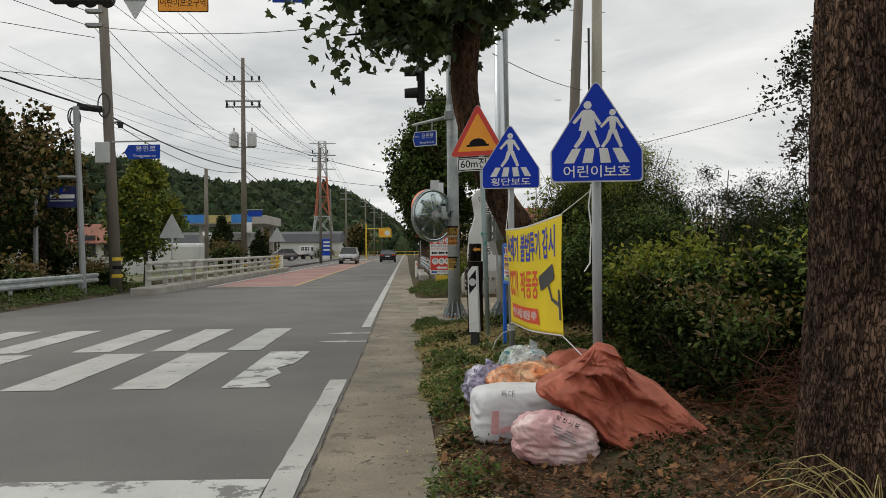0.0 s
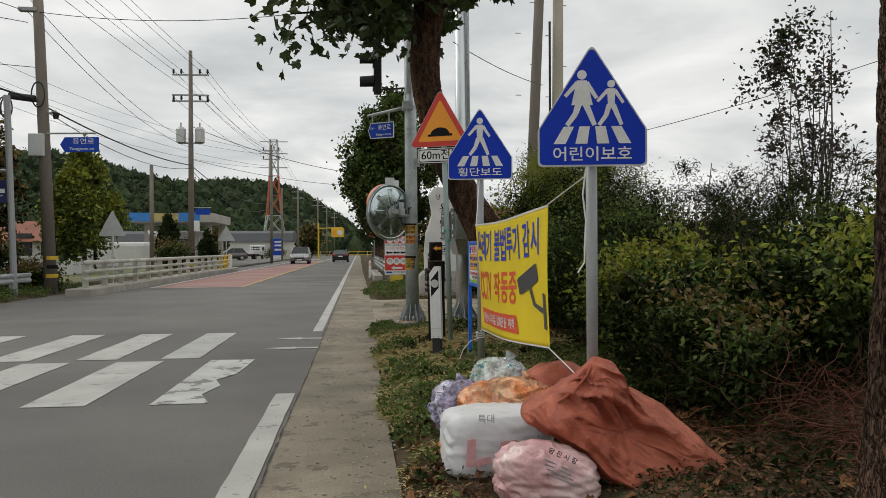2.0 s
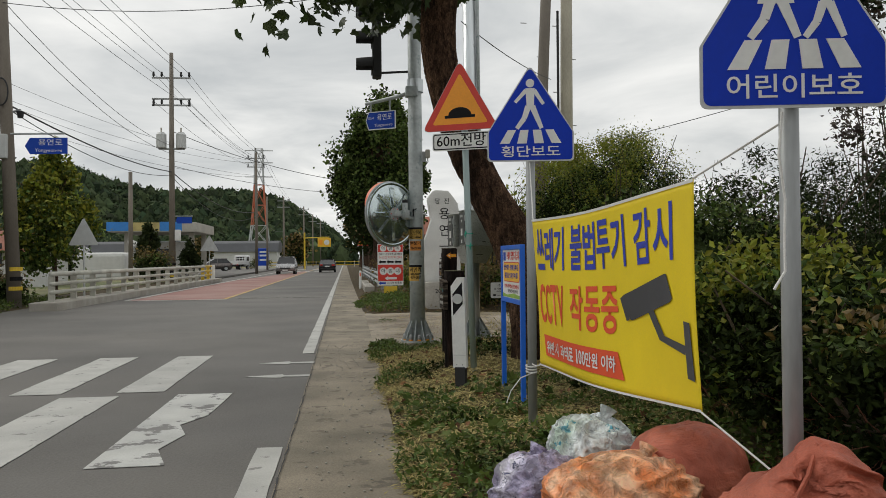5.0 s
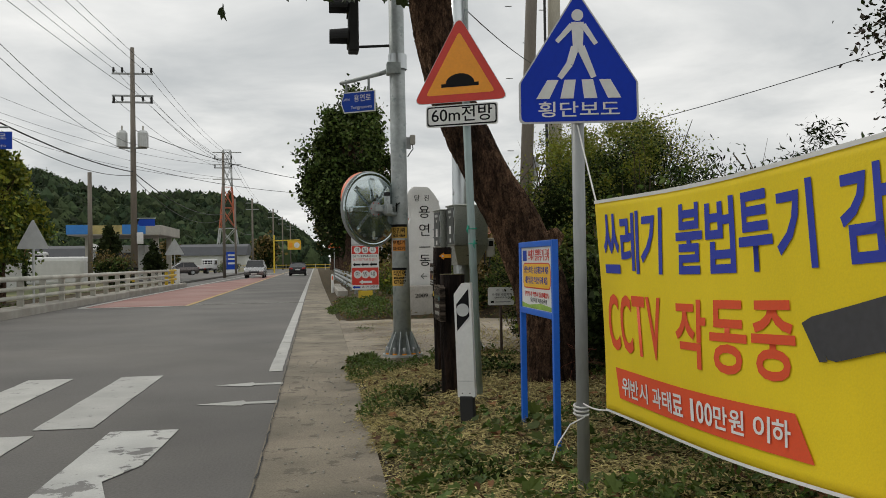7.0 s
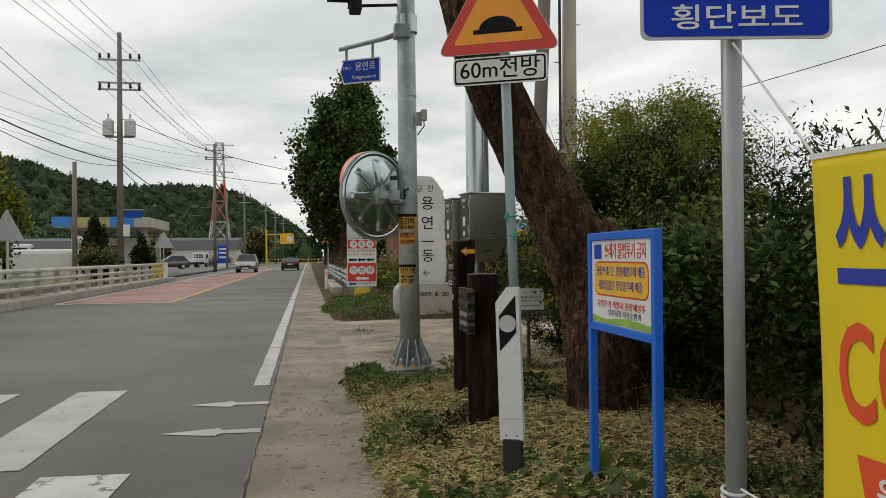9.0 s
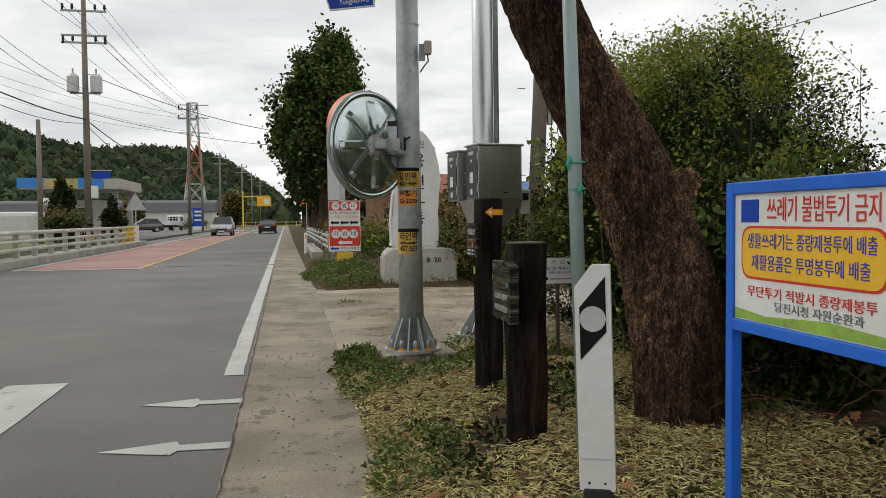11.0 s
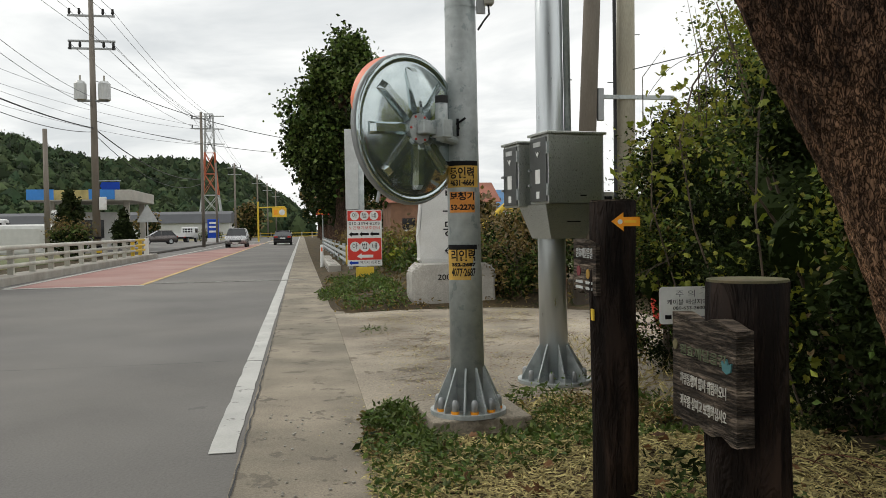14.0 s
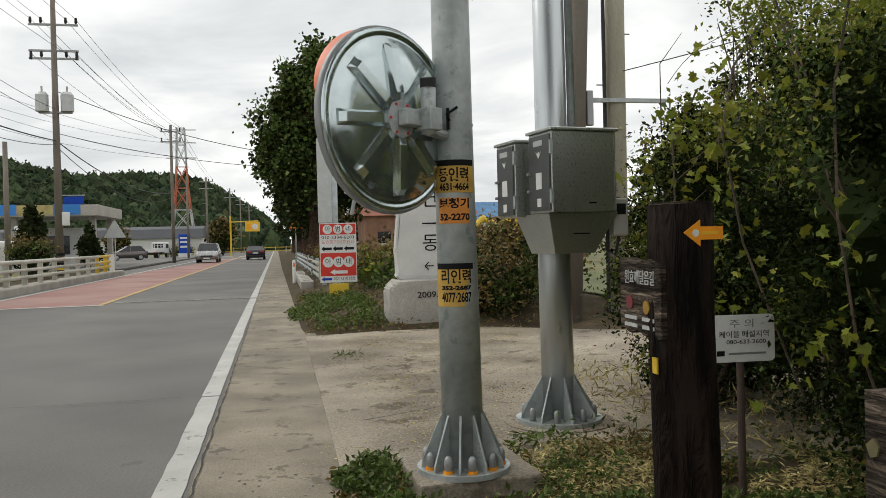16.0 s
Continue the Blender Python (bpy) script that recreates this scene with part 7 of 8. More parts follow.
for ob_, top_ in ((bag_o, (0.1, 0.02, 0.32)), (bag_p, (-0.03, 0.0, 0.31)), (bag_c, (0.06, 0.02, 0.36))):
    k_ = Vector(top_)
    part("knot", T([k_ - Vector((0, 0, 0.07)), k_ - Vector((0, 0, 0.02)), k_, k_ + Vector((0.015, 0.01, 0.035)), k_ + Vector((0.03, 0.015, 0.06))], [0.07, 0.022, 0.016, 0.03, 0.045], 9), ob_.children[0].data.materials[0], ob_, "twisted and knotted neck")

# ---------- trees ----------
def limbs(bm, base, d, length, r, depth, tips, spread=0.6, seg=7):
    pts = [Vector(base)]
    d = Vector(d).normalized()
    for i in range(4):
        d = (d + Vector((random.uniform(-1, 1), random.uniform(-1, 1), random.uniform(-0.3, 0.6))) * 0.16).normalized()
        pts.append(pts[-1] + d * length / 4)
    tube(bm, pts, [r * (1 - 0.14 * i) for i in range(5)], seg)
    if depth == 0:
        tips.append(pts[-1])
        tips.append(pts[-2])
        return
    for _ in range(3 if depth > 1 else 2):
        k = random.choice((2, 3, 4))
        nd = (d + Vector((random.uniform(-1, 1), random.uniform(-1, 1), random.uniform(-0.4, 0.7))) * spread).normalized()
        limbs(bm, pts[k], nd, length * random.uniform(0.6, 0.8), r * 0.5, depth - 1, tips, spread, max(4, seg - 1))


def plates(u, w, count, rs):
    """How deep inside its bark plate each point lies (0 at a furrow), and its plate's own height; u runs round the trunk, count cells in all."""
    table = rs.uniform(size=(count, 997, 3))
    iu, iw = np.floor(u).astype(int), np.floor(w).astype(int)
    f1 = np.full(u.shape, 9.0); f2 = np.full(u.shape, 9.0); own = np.zeros(u.shape)
    for du in (-1, 0, 1):
        for dw in (-1, 0, 1):
            cell = table[(iu + du) % count, (iw + dw) % 997]
            d = np.hypot(iu + du + 0.1 + 0.8 * cell[..., 0] - u, iw + dw + 0.1 + 0.8 * cell[..., 1] - w)
            near = d < f1
            f2 = np.where(near, f1, np.minimum(f2, d))
            own = np.where(near, cell[..., 2], own)
            f1 = np.minimum(f1, d)
    return smooth01(0.02, 0.30, f2 - f1), own


def bark_trunk(name, pts, radii, material, parent, seg=40, rough=0.035, label="", plate=None):
    """A trunk with uneven girth; plate (width, height, depth) breaks its bark into furrowed plates."""
    P_ = [np.array(p, float) for p in pts]
    fine_p, fine_r = [], []
    for i in range(len(P_) - 1):
        p0, p1, p2, p3 = P_[max(i - 1, 0)], P_[i], P_[i + 1], P_[min(i + 2, len(P_) - 1)]
        n = max(6, int(np.linalg.norm(p2 - p1) / 0.011)) if plate else 10
        for k in range(n):
            q = k / n
            fine_p.append(0.5 * ((2 * p1) + (p2 - p0) * q + (2 * p0 - 5 * p1 + 4 * p2 - p3) * q * q + (3 * p1 - p0 - 3 * p2 + p3) * q ** 3))
            fine_r.append(radii[i] * (1 - q) + radii[i + 1] * q)
    C = np.array(fine_p); R_ = np.array(fine_r)
    way = np.gradient(C, axis=0)
    run = np.concatenate([[0], np.cumsum(np.linalg.norm(np.diff(C, axis=0), axis=1))])
    way /= np.linalg.norm(way, axis=1, keepdims=True)
    ax_ = np.array((1.0, 0, 0)) - way * way[:, :1]
    ax_ /= np.linalg.norm(ax_, axis=1, keepdims=True)
    ay_ = np.cross(way, ax_)
    ang = np.linspace(0, 2 * math.pi, seg, endpoint=False)
    out = np.cos(ang)[None, :, None] * ax_[:, None, :] + np.sin(ang)[None, :, None] * ay_[:, None, :]
    AA, ZZ = np.meshgrid(ang, run)

    def wave(f, g, k):
        return np.array([noise.noise(Vector((math.cos(a_) * f, math.sin(a_) * f, z_ * g + k))) for a_, z_ in zip(AA.ravel(), ZZ.ravel())]).reshape(AA.shape)

    lump = wave(1.6, 1.3, 0) * 0.8 + wave(4.5, 2.4, 9) * 0.5
    if not plate:
        lump = lump + wave(9, 6, 4) * 0.5
    rad_ = R_[:, None] * (1 + rough * 2 * lump)
    if plate:
        rs = np.random.default_rng(len(C))
        count = max(8, int(2 * math.pi * float(np.mean(R_)) / plate[0]))
        u = AA / (2 * math.pi) * count + 1.4 * wave(5, 7, 20) + 0.4 * wave(14, 24, 30)
        w = ZZ / plate[1] + 0.8 * wave(5, 7, 40) + 0.3 * wave(14, 24, 50)
        inner, own = plates(u, w, count, rs)
        rad_ = rad_ + plate[2] * (inner * (0.7 + 0.6 * own) - 0.8) + plate[2] * 0.16 * wave(22, 40, 60)
    V_ = (C[:, None, :] + out * rad_[..., None]).reshape(-1, 3)
    j, i = np.meshgrid(np.arange(len(C) - 1), np.arange(seg), indexing="ij")
    i2 = (i + 1) % seg
    Q_ = np.stack([j * seg + i, j * seg + i2, (j + 1) * seg + i2, (j + 1) * seg + i], -1).reshape(-1, 4)
    faces = Q_.tolist() + [list(range(seg))[::-1], list(range((len(C) - 1) * seg, len(C) * seg))]
    ob = raw_mesh(name, V_, faces, material, parent, True)
    if label:
        ob["label"] = label
    return ob


# leaning plane tree beside the path
t = thing("plane_tree", (2.5, 12.45, 0.28), "leaning street plane tree with flaking bark and lobed leaves", "tree")
o = Vector((2.5, 12.45, 0.28))
TR = [(2.692, 12.786, -0.172), (2.664, 12.808, 0.332), (2.636, 12.864, 0.78), (2.575, 12.976, 1.228), (2.412, 13.066, 1.71), (2.155, 13.122, 2.18), (1.886, 13.178, 2.763), (1.684, 13.178, 3.356), (1.595, 13.178, 4.028), (1.673, 13.178, 5.092), (1.808, 13.178, 6.548)]
bark_trunk("trunk", [Vector(p) - o for p in TR], [0.37, 0.285, 0.268, 0.262, 0.248, 0.225, 0.207, 0.20, 0.21, 0.21, 0.185], BARK, t, 190, 0.05, "furrowed brown trunk", (0.042, 0.11, 0.012))
bark_trunk("limb_stub", [Vector(p) - o for p in [(2.56, 13.01, 1.34), (2.72, 12.99, 1.56), (2.82, 12.95, 1.67)]], [0.18, 0.11, 0.05], BARK, t, 70, 0.12, "broken limb stub", (0.03, 0.06, 0.012))
bm = bmesh.new()
tips = []
for d in ((-1, -0.3, 0.35), (-0.8, 0.5, 0.6), (0.8, -0.2, 0.8), (0.2, 0.7, 1), (-0.2, -0.8, 0.7), (-0.5, -0.2, 1.0)):
    limbs(bm, Vector((1.72, 13.18, 5.2)) - o + Vector((0, 0, random.uniform(-0.4, 0.6))), d, 2.0, 0.09, 2, tips, 0.6)
for dd in ((-1.0, -0.25, -0.12), (-0.9, 0.1, -0.2), (-0.85, -0.5, -0.1)):
    limbs(bm, Vector((1.68, 13.18, 5.2)) - o, dd, 1.5, 0.05, 1, tips, 0.5)
part("limbs", bm, BARK, t, "", True)
lp = []
for tp in tips:
    lp.append(np.array(tp) + rng.normal(size=(16, 3)) * 0.34)
lp.append(clumpy(1100, Vector((0.85, 12.6, 5.2)) - o, (1.2, 0.9, 0.42), 26, 0.3))
lp.append(clumpy(1000, Vector((1.05, 14.7, 5.2)) - o, (1.1, 1.4, 0.42), 34, 0.26))
lp.append(clumpy(160, Vector((0.62, 12.5, 4.72)) - o, (0.7, 0.5, 0.2), 10, 0.18))
lp.append(clumpy(60, Vector((1.12, 12.4, 4.5)) - o, (0.16, 0.2, 0.2), 4, 0.14))
lp.append(clumpy(70, Vector((2.05, 12.4, 4.95)) - o, (0.22, 0.25, 0.25), 4, 0.16))
lp.append(clumpy(60, Vector((2.9, 12.4, 5.0)) - o, (0.4, 0.3, 0.22), 4, 0.16))
lp.append(clumpy(900, Vector((1.7, 12.8, 6.6)) - o, (2.0, 1.8, 0.9), 30, 0.5))
v, f = lobed_sheet(np.concatenate(lp), 0.17)
cr = raw_mesh("crown", v, f, surface("plane_leaf", (0.035, 0.062, 0.016), 0.5, var=0.15, island=0.4, bump=0.0, tint=(0.06, 0.085, 0.02), translucent=0.18), t)

# thick trunk close to the path
t = thing("roadside_tree", (2.97, 4.62, 0.2), "thick furrowed dark trunk of a roadside tree", "tree")
bark_trunk("trunk", [(0, 0, -0.2), (-0.01, 0, 0.3), (0.0, 0, 1.0), (0.02, 0, 2.0), (0.03, 0, 3.2), (0.03, 0, 5.5)], [0.46, 0.40, 0.355, 0.335, 0.33, 0.30], BARK_DARK, t, 230, 0.03, "dark furrowed trunk", (0.045, 0.12, 0.013))
bm = bmesh.new(); tips = []
for d in ((-0.5, 0.4, 1), (0.7, 0.2, 1), (0.1, -0.8, 1), (0.3, 0.9, 0.8)):
    limbs(bm, Vector((0.03, 0, 5.3)), d, 2.0, 0.14, 2, tips, 0.6)
part("limbs", bm, BARK_DARK, t, "", True)
v, f = lobed_sheet(np.concatenate([np.array(tp) + rng.normal(size=(14, 3)) * 0.4 for tp in tips]), 0.17)
raw_mesh("crown", v, f, LEAF_MID, t)


def leafy_tree(x, y, z0, h, trunk_h, rad, leaf, n, mats, label, clumps=60, trunk_r=0.2, shape=1.0, small=0.55, bark=BARK_DARK):
    t = thing("tree", (x, y, z0), label, "tree", "roadside trees")
    bark_trunk("trunk", [(0, 0, -0.3), (0.05, 0, trunk_h * 0.5), (0, 0.05, trunk_h), (0.05, 0, h * 0.75)], [trunk_r * 1.2, trunk_r, trunk_r * 0.85, trunk_r * 0.3], bark, t, 16, 0.05)
    bm = bmesh.new(); tips = []
    for k in range(7):
        a = random.uniform(0, 6.28)
        limbs(bm, Vector((0, 0, trunk_h + (h - trunk_h) * random.uniform(0.0, 0.5))), (math.cos(a), math.sin(a), 0.8), rad * 0.55, trunk_r * 0.35, 1, tips, 0.5, 5)
    part("limbs", bm, bark, t)
    zc = (trunk_h * 0.75 + h) / 2
    pts = clumpy(n, (0, 0, zc), (rad, rad, (h - trunk_h * 0.75) / 2), clumps, small)
    # sorted so dark leaves sit inside and low, paler outside: crown shade in colour
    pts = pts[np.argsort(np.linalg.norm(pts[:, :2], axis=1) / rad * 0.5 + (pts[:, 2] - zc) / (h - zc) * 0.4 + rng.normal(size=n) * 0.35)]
    if shape < 1:
        fr = np.clip((pts[:, 2] - trunk_h) / (h - trunk_h), 0, 1)
        pts[:, :2] *= (1 - (1 - shape) * fr)[:, None]
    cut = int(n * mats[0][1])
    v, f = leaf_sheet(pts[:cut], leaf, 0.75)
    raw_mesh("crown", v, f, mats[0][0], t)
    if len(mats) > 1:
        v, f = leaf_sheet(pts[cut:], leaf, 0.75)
        raw_mesh("crown", v, f, mats[1][0], t)["label"] = "paler or autumn-toned outer leaves"
    return t


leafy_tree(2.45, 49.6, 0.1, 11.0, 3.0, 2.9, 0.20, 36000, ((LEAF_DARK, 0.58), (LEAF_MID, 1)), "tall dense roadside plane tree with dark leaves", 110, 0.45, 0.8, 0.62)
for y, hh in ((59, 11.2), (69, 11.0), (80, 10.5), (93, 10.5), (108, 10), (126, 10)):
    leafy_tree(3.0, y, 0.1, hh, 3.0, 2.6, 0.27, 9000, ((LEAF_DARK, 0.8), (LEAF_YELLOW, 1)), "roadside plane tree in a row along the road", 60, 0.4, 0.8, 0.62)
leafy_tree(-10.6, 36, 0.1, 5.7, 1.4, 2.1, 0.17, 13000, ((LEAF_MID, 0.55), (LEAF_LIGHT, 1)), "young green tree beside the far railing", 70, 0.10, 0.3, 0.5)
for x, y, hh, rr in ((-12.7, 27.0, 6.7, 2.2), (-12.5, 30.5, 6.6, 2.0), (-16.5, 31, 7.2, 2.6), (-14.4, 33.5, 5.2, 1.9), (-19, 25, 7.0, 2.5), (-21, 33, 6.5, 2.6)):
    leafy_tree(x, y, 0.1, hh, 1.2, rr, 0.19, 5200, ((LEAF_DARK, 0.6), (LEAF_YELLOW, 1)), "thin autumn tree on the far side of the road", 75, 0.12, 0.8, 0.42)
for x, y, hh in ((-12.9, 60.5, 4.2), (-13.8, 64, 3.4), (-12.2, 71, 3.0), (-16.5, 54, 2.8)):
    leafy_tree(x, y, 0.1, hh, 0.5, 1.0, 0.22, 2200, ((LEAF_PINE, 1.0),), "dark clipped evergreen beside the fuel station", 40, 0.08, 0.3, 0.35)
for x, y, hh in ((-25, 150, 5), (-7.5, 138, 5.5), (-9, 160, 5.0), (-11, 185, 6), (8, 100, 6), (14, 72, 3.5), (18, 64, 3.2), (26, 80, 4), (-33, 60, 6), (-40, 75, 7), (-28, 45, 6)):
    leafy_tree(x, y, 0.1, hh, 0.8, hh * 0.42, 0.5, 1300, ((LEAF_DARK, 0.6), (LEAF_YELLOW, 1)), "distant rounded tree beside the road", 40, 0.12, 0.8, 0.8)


# ---------- bushes ----------
ico = bmesh.new()
bmesh.ops.create_icosphere(ico, subdivisions=4, radius=1)
CORE_V = np.array([v.co[:] for v in ico.verts]); CORE_F = np.array([[v.index for v in f.verts] for f in ico.faces])
ico.free()

def bush(x, y, radii, zc, n, leaf, mats, label, clumps=45, small=0.3, stems=14, name="bush", aspect=0.55):
    z0 = float(verge_height(x, y)) if y < 40 else 0.3
    t = thing(name, (x, y, z0), label, "bush", "roadside bushes")
    bm = bmesh.new()
    for k in range(stems):
        a = random.uniform(0, 6.28)
        e = Vector((math.cos(a) * radii[0] * random.uniform(0.3, 0.95), math.sin(a) * radii[1] * random.uniform(0.3, 0.95), zc + radii[2] * random.uniform(-0.2, 0.95)))
        s = Vector((random.uniform(-0.2, 0.2), random.uniform(-0.2, 0.2), -0.15))
        mid = s.lerp(e, 0.5) + Vector((random.uniform(-0.2, 0.2), random.uniform(-0.2, 0.2), 0.15))
        tube(bm, [s, mid, e], [0.022, 0.014, 0.005], 5)
    part("branchwork", bm, TWIG, t)
    pts = clumpy(n, (0, 0, zc), radii, clumps, small)
    pts[:, 2] = np.maximum(pts[:, 2], 0.02)
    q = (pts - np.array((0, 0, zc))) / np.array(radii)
    # added dark shell blocks sky through the leaves and deepens their inner shade
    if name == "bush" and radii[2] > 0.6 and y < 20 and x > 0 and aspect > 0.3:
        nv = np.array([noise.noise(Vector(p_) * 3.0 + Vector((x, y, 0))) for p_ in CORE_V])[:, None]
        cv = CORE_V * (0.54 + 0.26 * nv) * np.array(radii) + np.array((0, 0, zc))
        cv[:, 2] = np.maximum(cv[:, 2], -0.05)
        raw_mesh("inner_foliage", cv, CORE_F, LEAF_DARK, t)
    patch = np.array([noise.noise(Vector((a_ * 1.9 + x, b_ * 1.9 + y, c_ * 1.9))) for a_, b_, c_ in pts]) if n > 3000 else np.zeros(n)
    # inner, lower leaves get the dark tones, outer and top the light: painted shading
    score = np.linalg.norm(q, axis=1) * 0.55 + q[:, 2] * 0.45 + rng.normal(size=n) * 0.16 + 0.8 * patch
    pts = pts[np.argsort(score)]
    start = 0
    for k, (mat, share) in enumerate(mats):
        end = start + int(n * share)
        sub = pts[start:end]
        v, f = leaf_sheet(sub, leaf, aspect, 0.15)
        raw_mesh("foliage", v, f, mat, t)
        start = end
    return t


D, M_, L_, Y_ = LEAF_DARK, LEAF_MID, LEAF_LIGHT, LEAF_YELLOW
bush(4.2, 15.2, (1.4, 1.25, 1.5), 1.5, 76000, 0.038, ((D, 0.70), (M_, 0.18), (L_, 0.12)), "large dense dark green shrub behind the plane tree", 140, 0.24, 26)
bush(4.86, 16.95, (1.5, 1.3, 1.72), 1.74, 96000, 0.036, ((D, 0.62), (Y_, 0.04), (M_, 0.19), (L_, 0.15)), "vine-covered green shrub with light outer and shade-dark inner leaves", 170, 0.25, 30)
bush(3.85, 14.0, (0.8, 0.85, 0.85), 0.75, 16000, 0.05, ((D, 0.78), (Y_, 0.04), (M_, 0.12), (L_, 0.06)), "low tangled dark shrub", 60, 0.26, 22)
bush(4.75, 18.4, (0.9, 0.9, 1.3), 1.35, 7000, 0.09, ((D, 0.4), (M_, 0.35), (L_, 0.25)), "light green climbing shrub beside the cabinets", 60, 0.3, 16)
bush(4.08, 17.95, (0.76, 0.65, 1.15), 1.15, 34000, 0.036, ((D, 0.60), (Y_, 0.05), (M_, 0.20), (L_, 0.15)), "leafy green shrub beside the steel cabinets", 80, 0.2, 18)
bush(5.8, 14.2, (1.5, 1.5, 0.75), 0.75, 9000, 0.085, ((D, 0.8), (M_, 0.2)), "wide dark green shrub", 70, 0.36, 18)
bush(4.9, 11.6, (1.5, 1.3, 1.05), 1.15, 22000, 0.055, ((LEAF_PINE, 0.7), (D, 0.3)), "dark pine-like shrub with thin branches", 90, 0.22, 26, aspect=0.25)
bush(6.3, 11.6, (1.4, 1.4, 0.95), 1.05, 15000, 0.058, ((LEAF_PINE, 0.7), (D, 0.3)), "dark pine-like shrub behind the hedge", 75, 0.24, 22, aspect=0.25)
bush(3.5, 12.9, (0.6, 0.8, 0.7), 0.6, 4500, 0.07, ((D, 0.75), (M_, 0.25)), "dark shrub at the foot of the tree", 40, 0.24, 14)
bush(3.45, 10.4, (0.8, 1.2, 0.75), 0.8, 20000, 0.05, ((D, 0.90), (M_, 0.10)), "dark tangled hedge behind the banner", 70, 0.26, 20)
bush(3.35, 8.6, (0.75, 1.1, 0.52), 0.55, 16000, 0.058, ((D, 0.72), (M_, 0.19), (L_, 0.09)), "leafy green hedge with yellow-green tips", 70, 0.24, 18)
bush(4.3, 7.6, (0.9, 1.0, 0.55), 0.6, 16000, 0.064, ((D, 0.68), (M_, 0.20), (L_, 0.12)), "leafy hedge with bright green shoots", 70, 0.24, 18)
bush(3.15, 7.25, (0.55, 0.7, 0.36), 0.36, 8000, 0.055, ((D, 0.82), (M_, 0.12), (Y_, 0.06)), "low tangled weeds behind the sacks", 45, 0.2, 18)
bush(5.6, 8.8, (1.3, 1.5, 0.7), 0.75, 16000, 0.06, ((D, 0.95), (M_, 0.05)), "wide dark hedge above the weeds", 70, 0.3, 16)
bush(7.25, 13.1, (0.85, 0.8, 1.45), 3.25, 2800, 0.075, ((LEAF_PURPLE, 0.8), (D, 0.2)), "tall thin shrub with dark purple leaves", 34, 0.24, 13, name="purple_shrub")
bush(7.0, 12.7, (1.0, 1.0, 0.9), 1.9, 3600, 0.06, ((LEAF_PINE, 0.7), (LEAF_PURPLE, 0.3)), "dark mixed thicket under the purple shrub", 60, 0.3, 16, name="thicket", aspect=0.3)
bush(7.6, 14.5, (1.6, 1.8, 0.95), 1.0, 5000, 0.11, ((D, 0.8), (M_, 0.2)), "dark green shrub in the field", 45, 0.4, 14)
bush(5.0, 26.2, (1.2, 0.9, 0.75), 0.7, 7000, 0.09, ((M_, 0.4), (D, 0.3), (Y_, 0.3)), "brown and green bramble beside the stone", 60, 0.26, 16)
bush(4.3, 25.1, (0.7, 0.5, 0.5), 0.5, 3800, 0.08, ((M_, 0.35), (D, 0.3), (Y_, 0.35)), "brown bramble beside the stone", 40, 0.22, 12)
bush(4.0, 33.0, (1.6, 3.5, 0.55), 0.5, 6000, 0.13, ((M_, 0.55), (L_, 0.2), (Y_, 0.25)), "green weeds behind the guard rail", 60, 0.4, 12)
bush(7.0, 36.0, (2.5, 3.5, 0.8), 0.7, 7000, 0.14, ((M_, 0.5), (D, 0.3), (Y_, 0.2)), "wild green weeds in the field", 70, 0.5, 12)
bush(2.6, 43.0, (0.6, 5.0, 0.5), 0.5, 4000, 0.14, ((M_, 0.6), (Y_, 0.4)), "green weeds along the guard rail", 50, 0.4, 10)
for x, y, r, h in ((9.5, 20, 1.8, 1.1), (12, 26, 2.2, 1.3), (11, 16, 2.0, 1.4), (14, 34, 2.6, 1.3), (9, 10, 1.8, 1.5), (12.5, 12, 2.2, 1.6), (18, 22, 2.6, 1.5), (16, 45, 3, 1.4), (10, 6.5, 2, 1.2), (-11.2, 25.4, 0.8, 0.5), (-12.4, 23.0, 1.4, 0.9), (-10.6, 30.8, 0.8, 0.4), (-12.5, 32, 1.2, 1.0), (-12.0, 20, 1.5, 1.3), (-10.9, 53, 0.9, 0.9), (-11.5, 120, 2.0, 0.7)):
    bush(x, y, (r, r, h), h * 0.9, 2600, 0.15, ((D, 0.65), (M_, 0.2), (Y_, 0.15)), "rough dark bush beyond the verge", 40, 0.4, 10)

# broad yellow-green vine leaves over the shrubs beside the path
def vine(pts_list, n, label):
    t = thing("climbing_vine", tuple(pts_list[0]), label, "vine", "climbing vines")
    o_ = Vector(pts_list[0])
    part("vine_stem", T([Vector(q) - o_ for q in pts_list], 0.007, 5), TWIG, t)
    seg_ = rng.integers(0, len(pts_list) - 1, n)
    a_ = np.array(pts_list)[seg_]; b_ = np.array(pts_list)[seg_ + 1]
    pos = a_ + (b_ - a_) * rng.uniform(size=(n, 1)) + rng.normal(size=(n, 3)) * 0.11 - np.array(pts_list[0])
    v_, f_ = lobed_sheet(pos, 0.058, 0.2, 0.5)
    raw_mesh("vine_leaves", v_, f_, LEAF_LIGHT, t)


vine([(3.2, 15.4, 0.6), (3.0, 15.6, 1.4), (2.95, 15.7, 2.0), (3.15, 15.9, 2.4), (3.4, 16.0, 2.7)], 150, "light yellow-green vine climbing the shrub")
vine([(3.4, 16.6, 0.8), (3.25, 16.8, 1.6), (3.35, 17.0, 2.1), (3.6, 17.1, 2.5)], 120, "light yellow-green vine beside the cabinets")
vine([(3.1, 14.6, 0.4), (2.95, 14.7, 1.0), (2.95, 14.8, 1.5), (3.1, 15.0, 2.1), (3.3, 15.1, 2.7)], 90, "light yellow-green vine on the dark shrub")

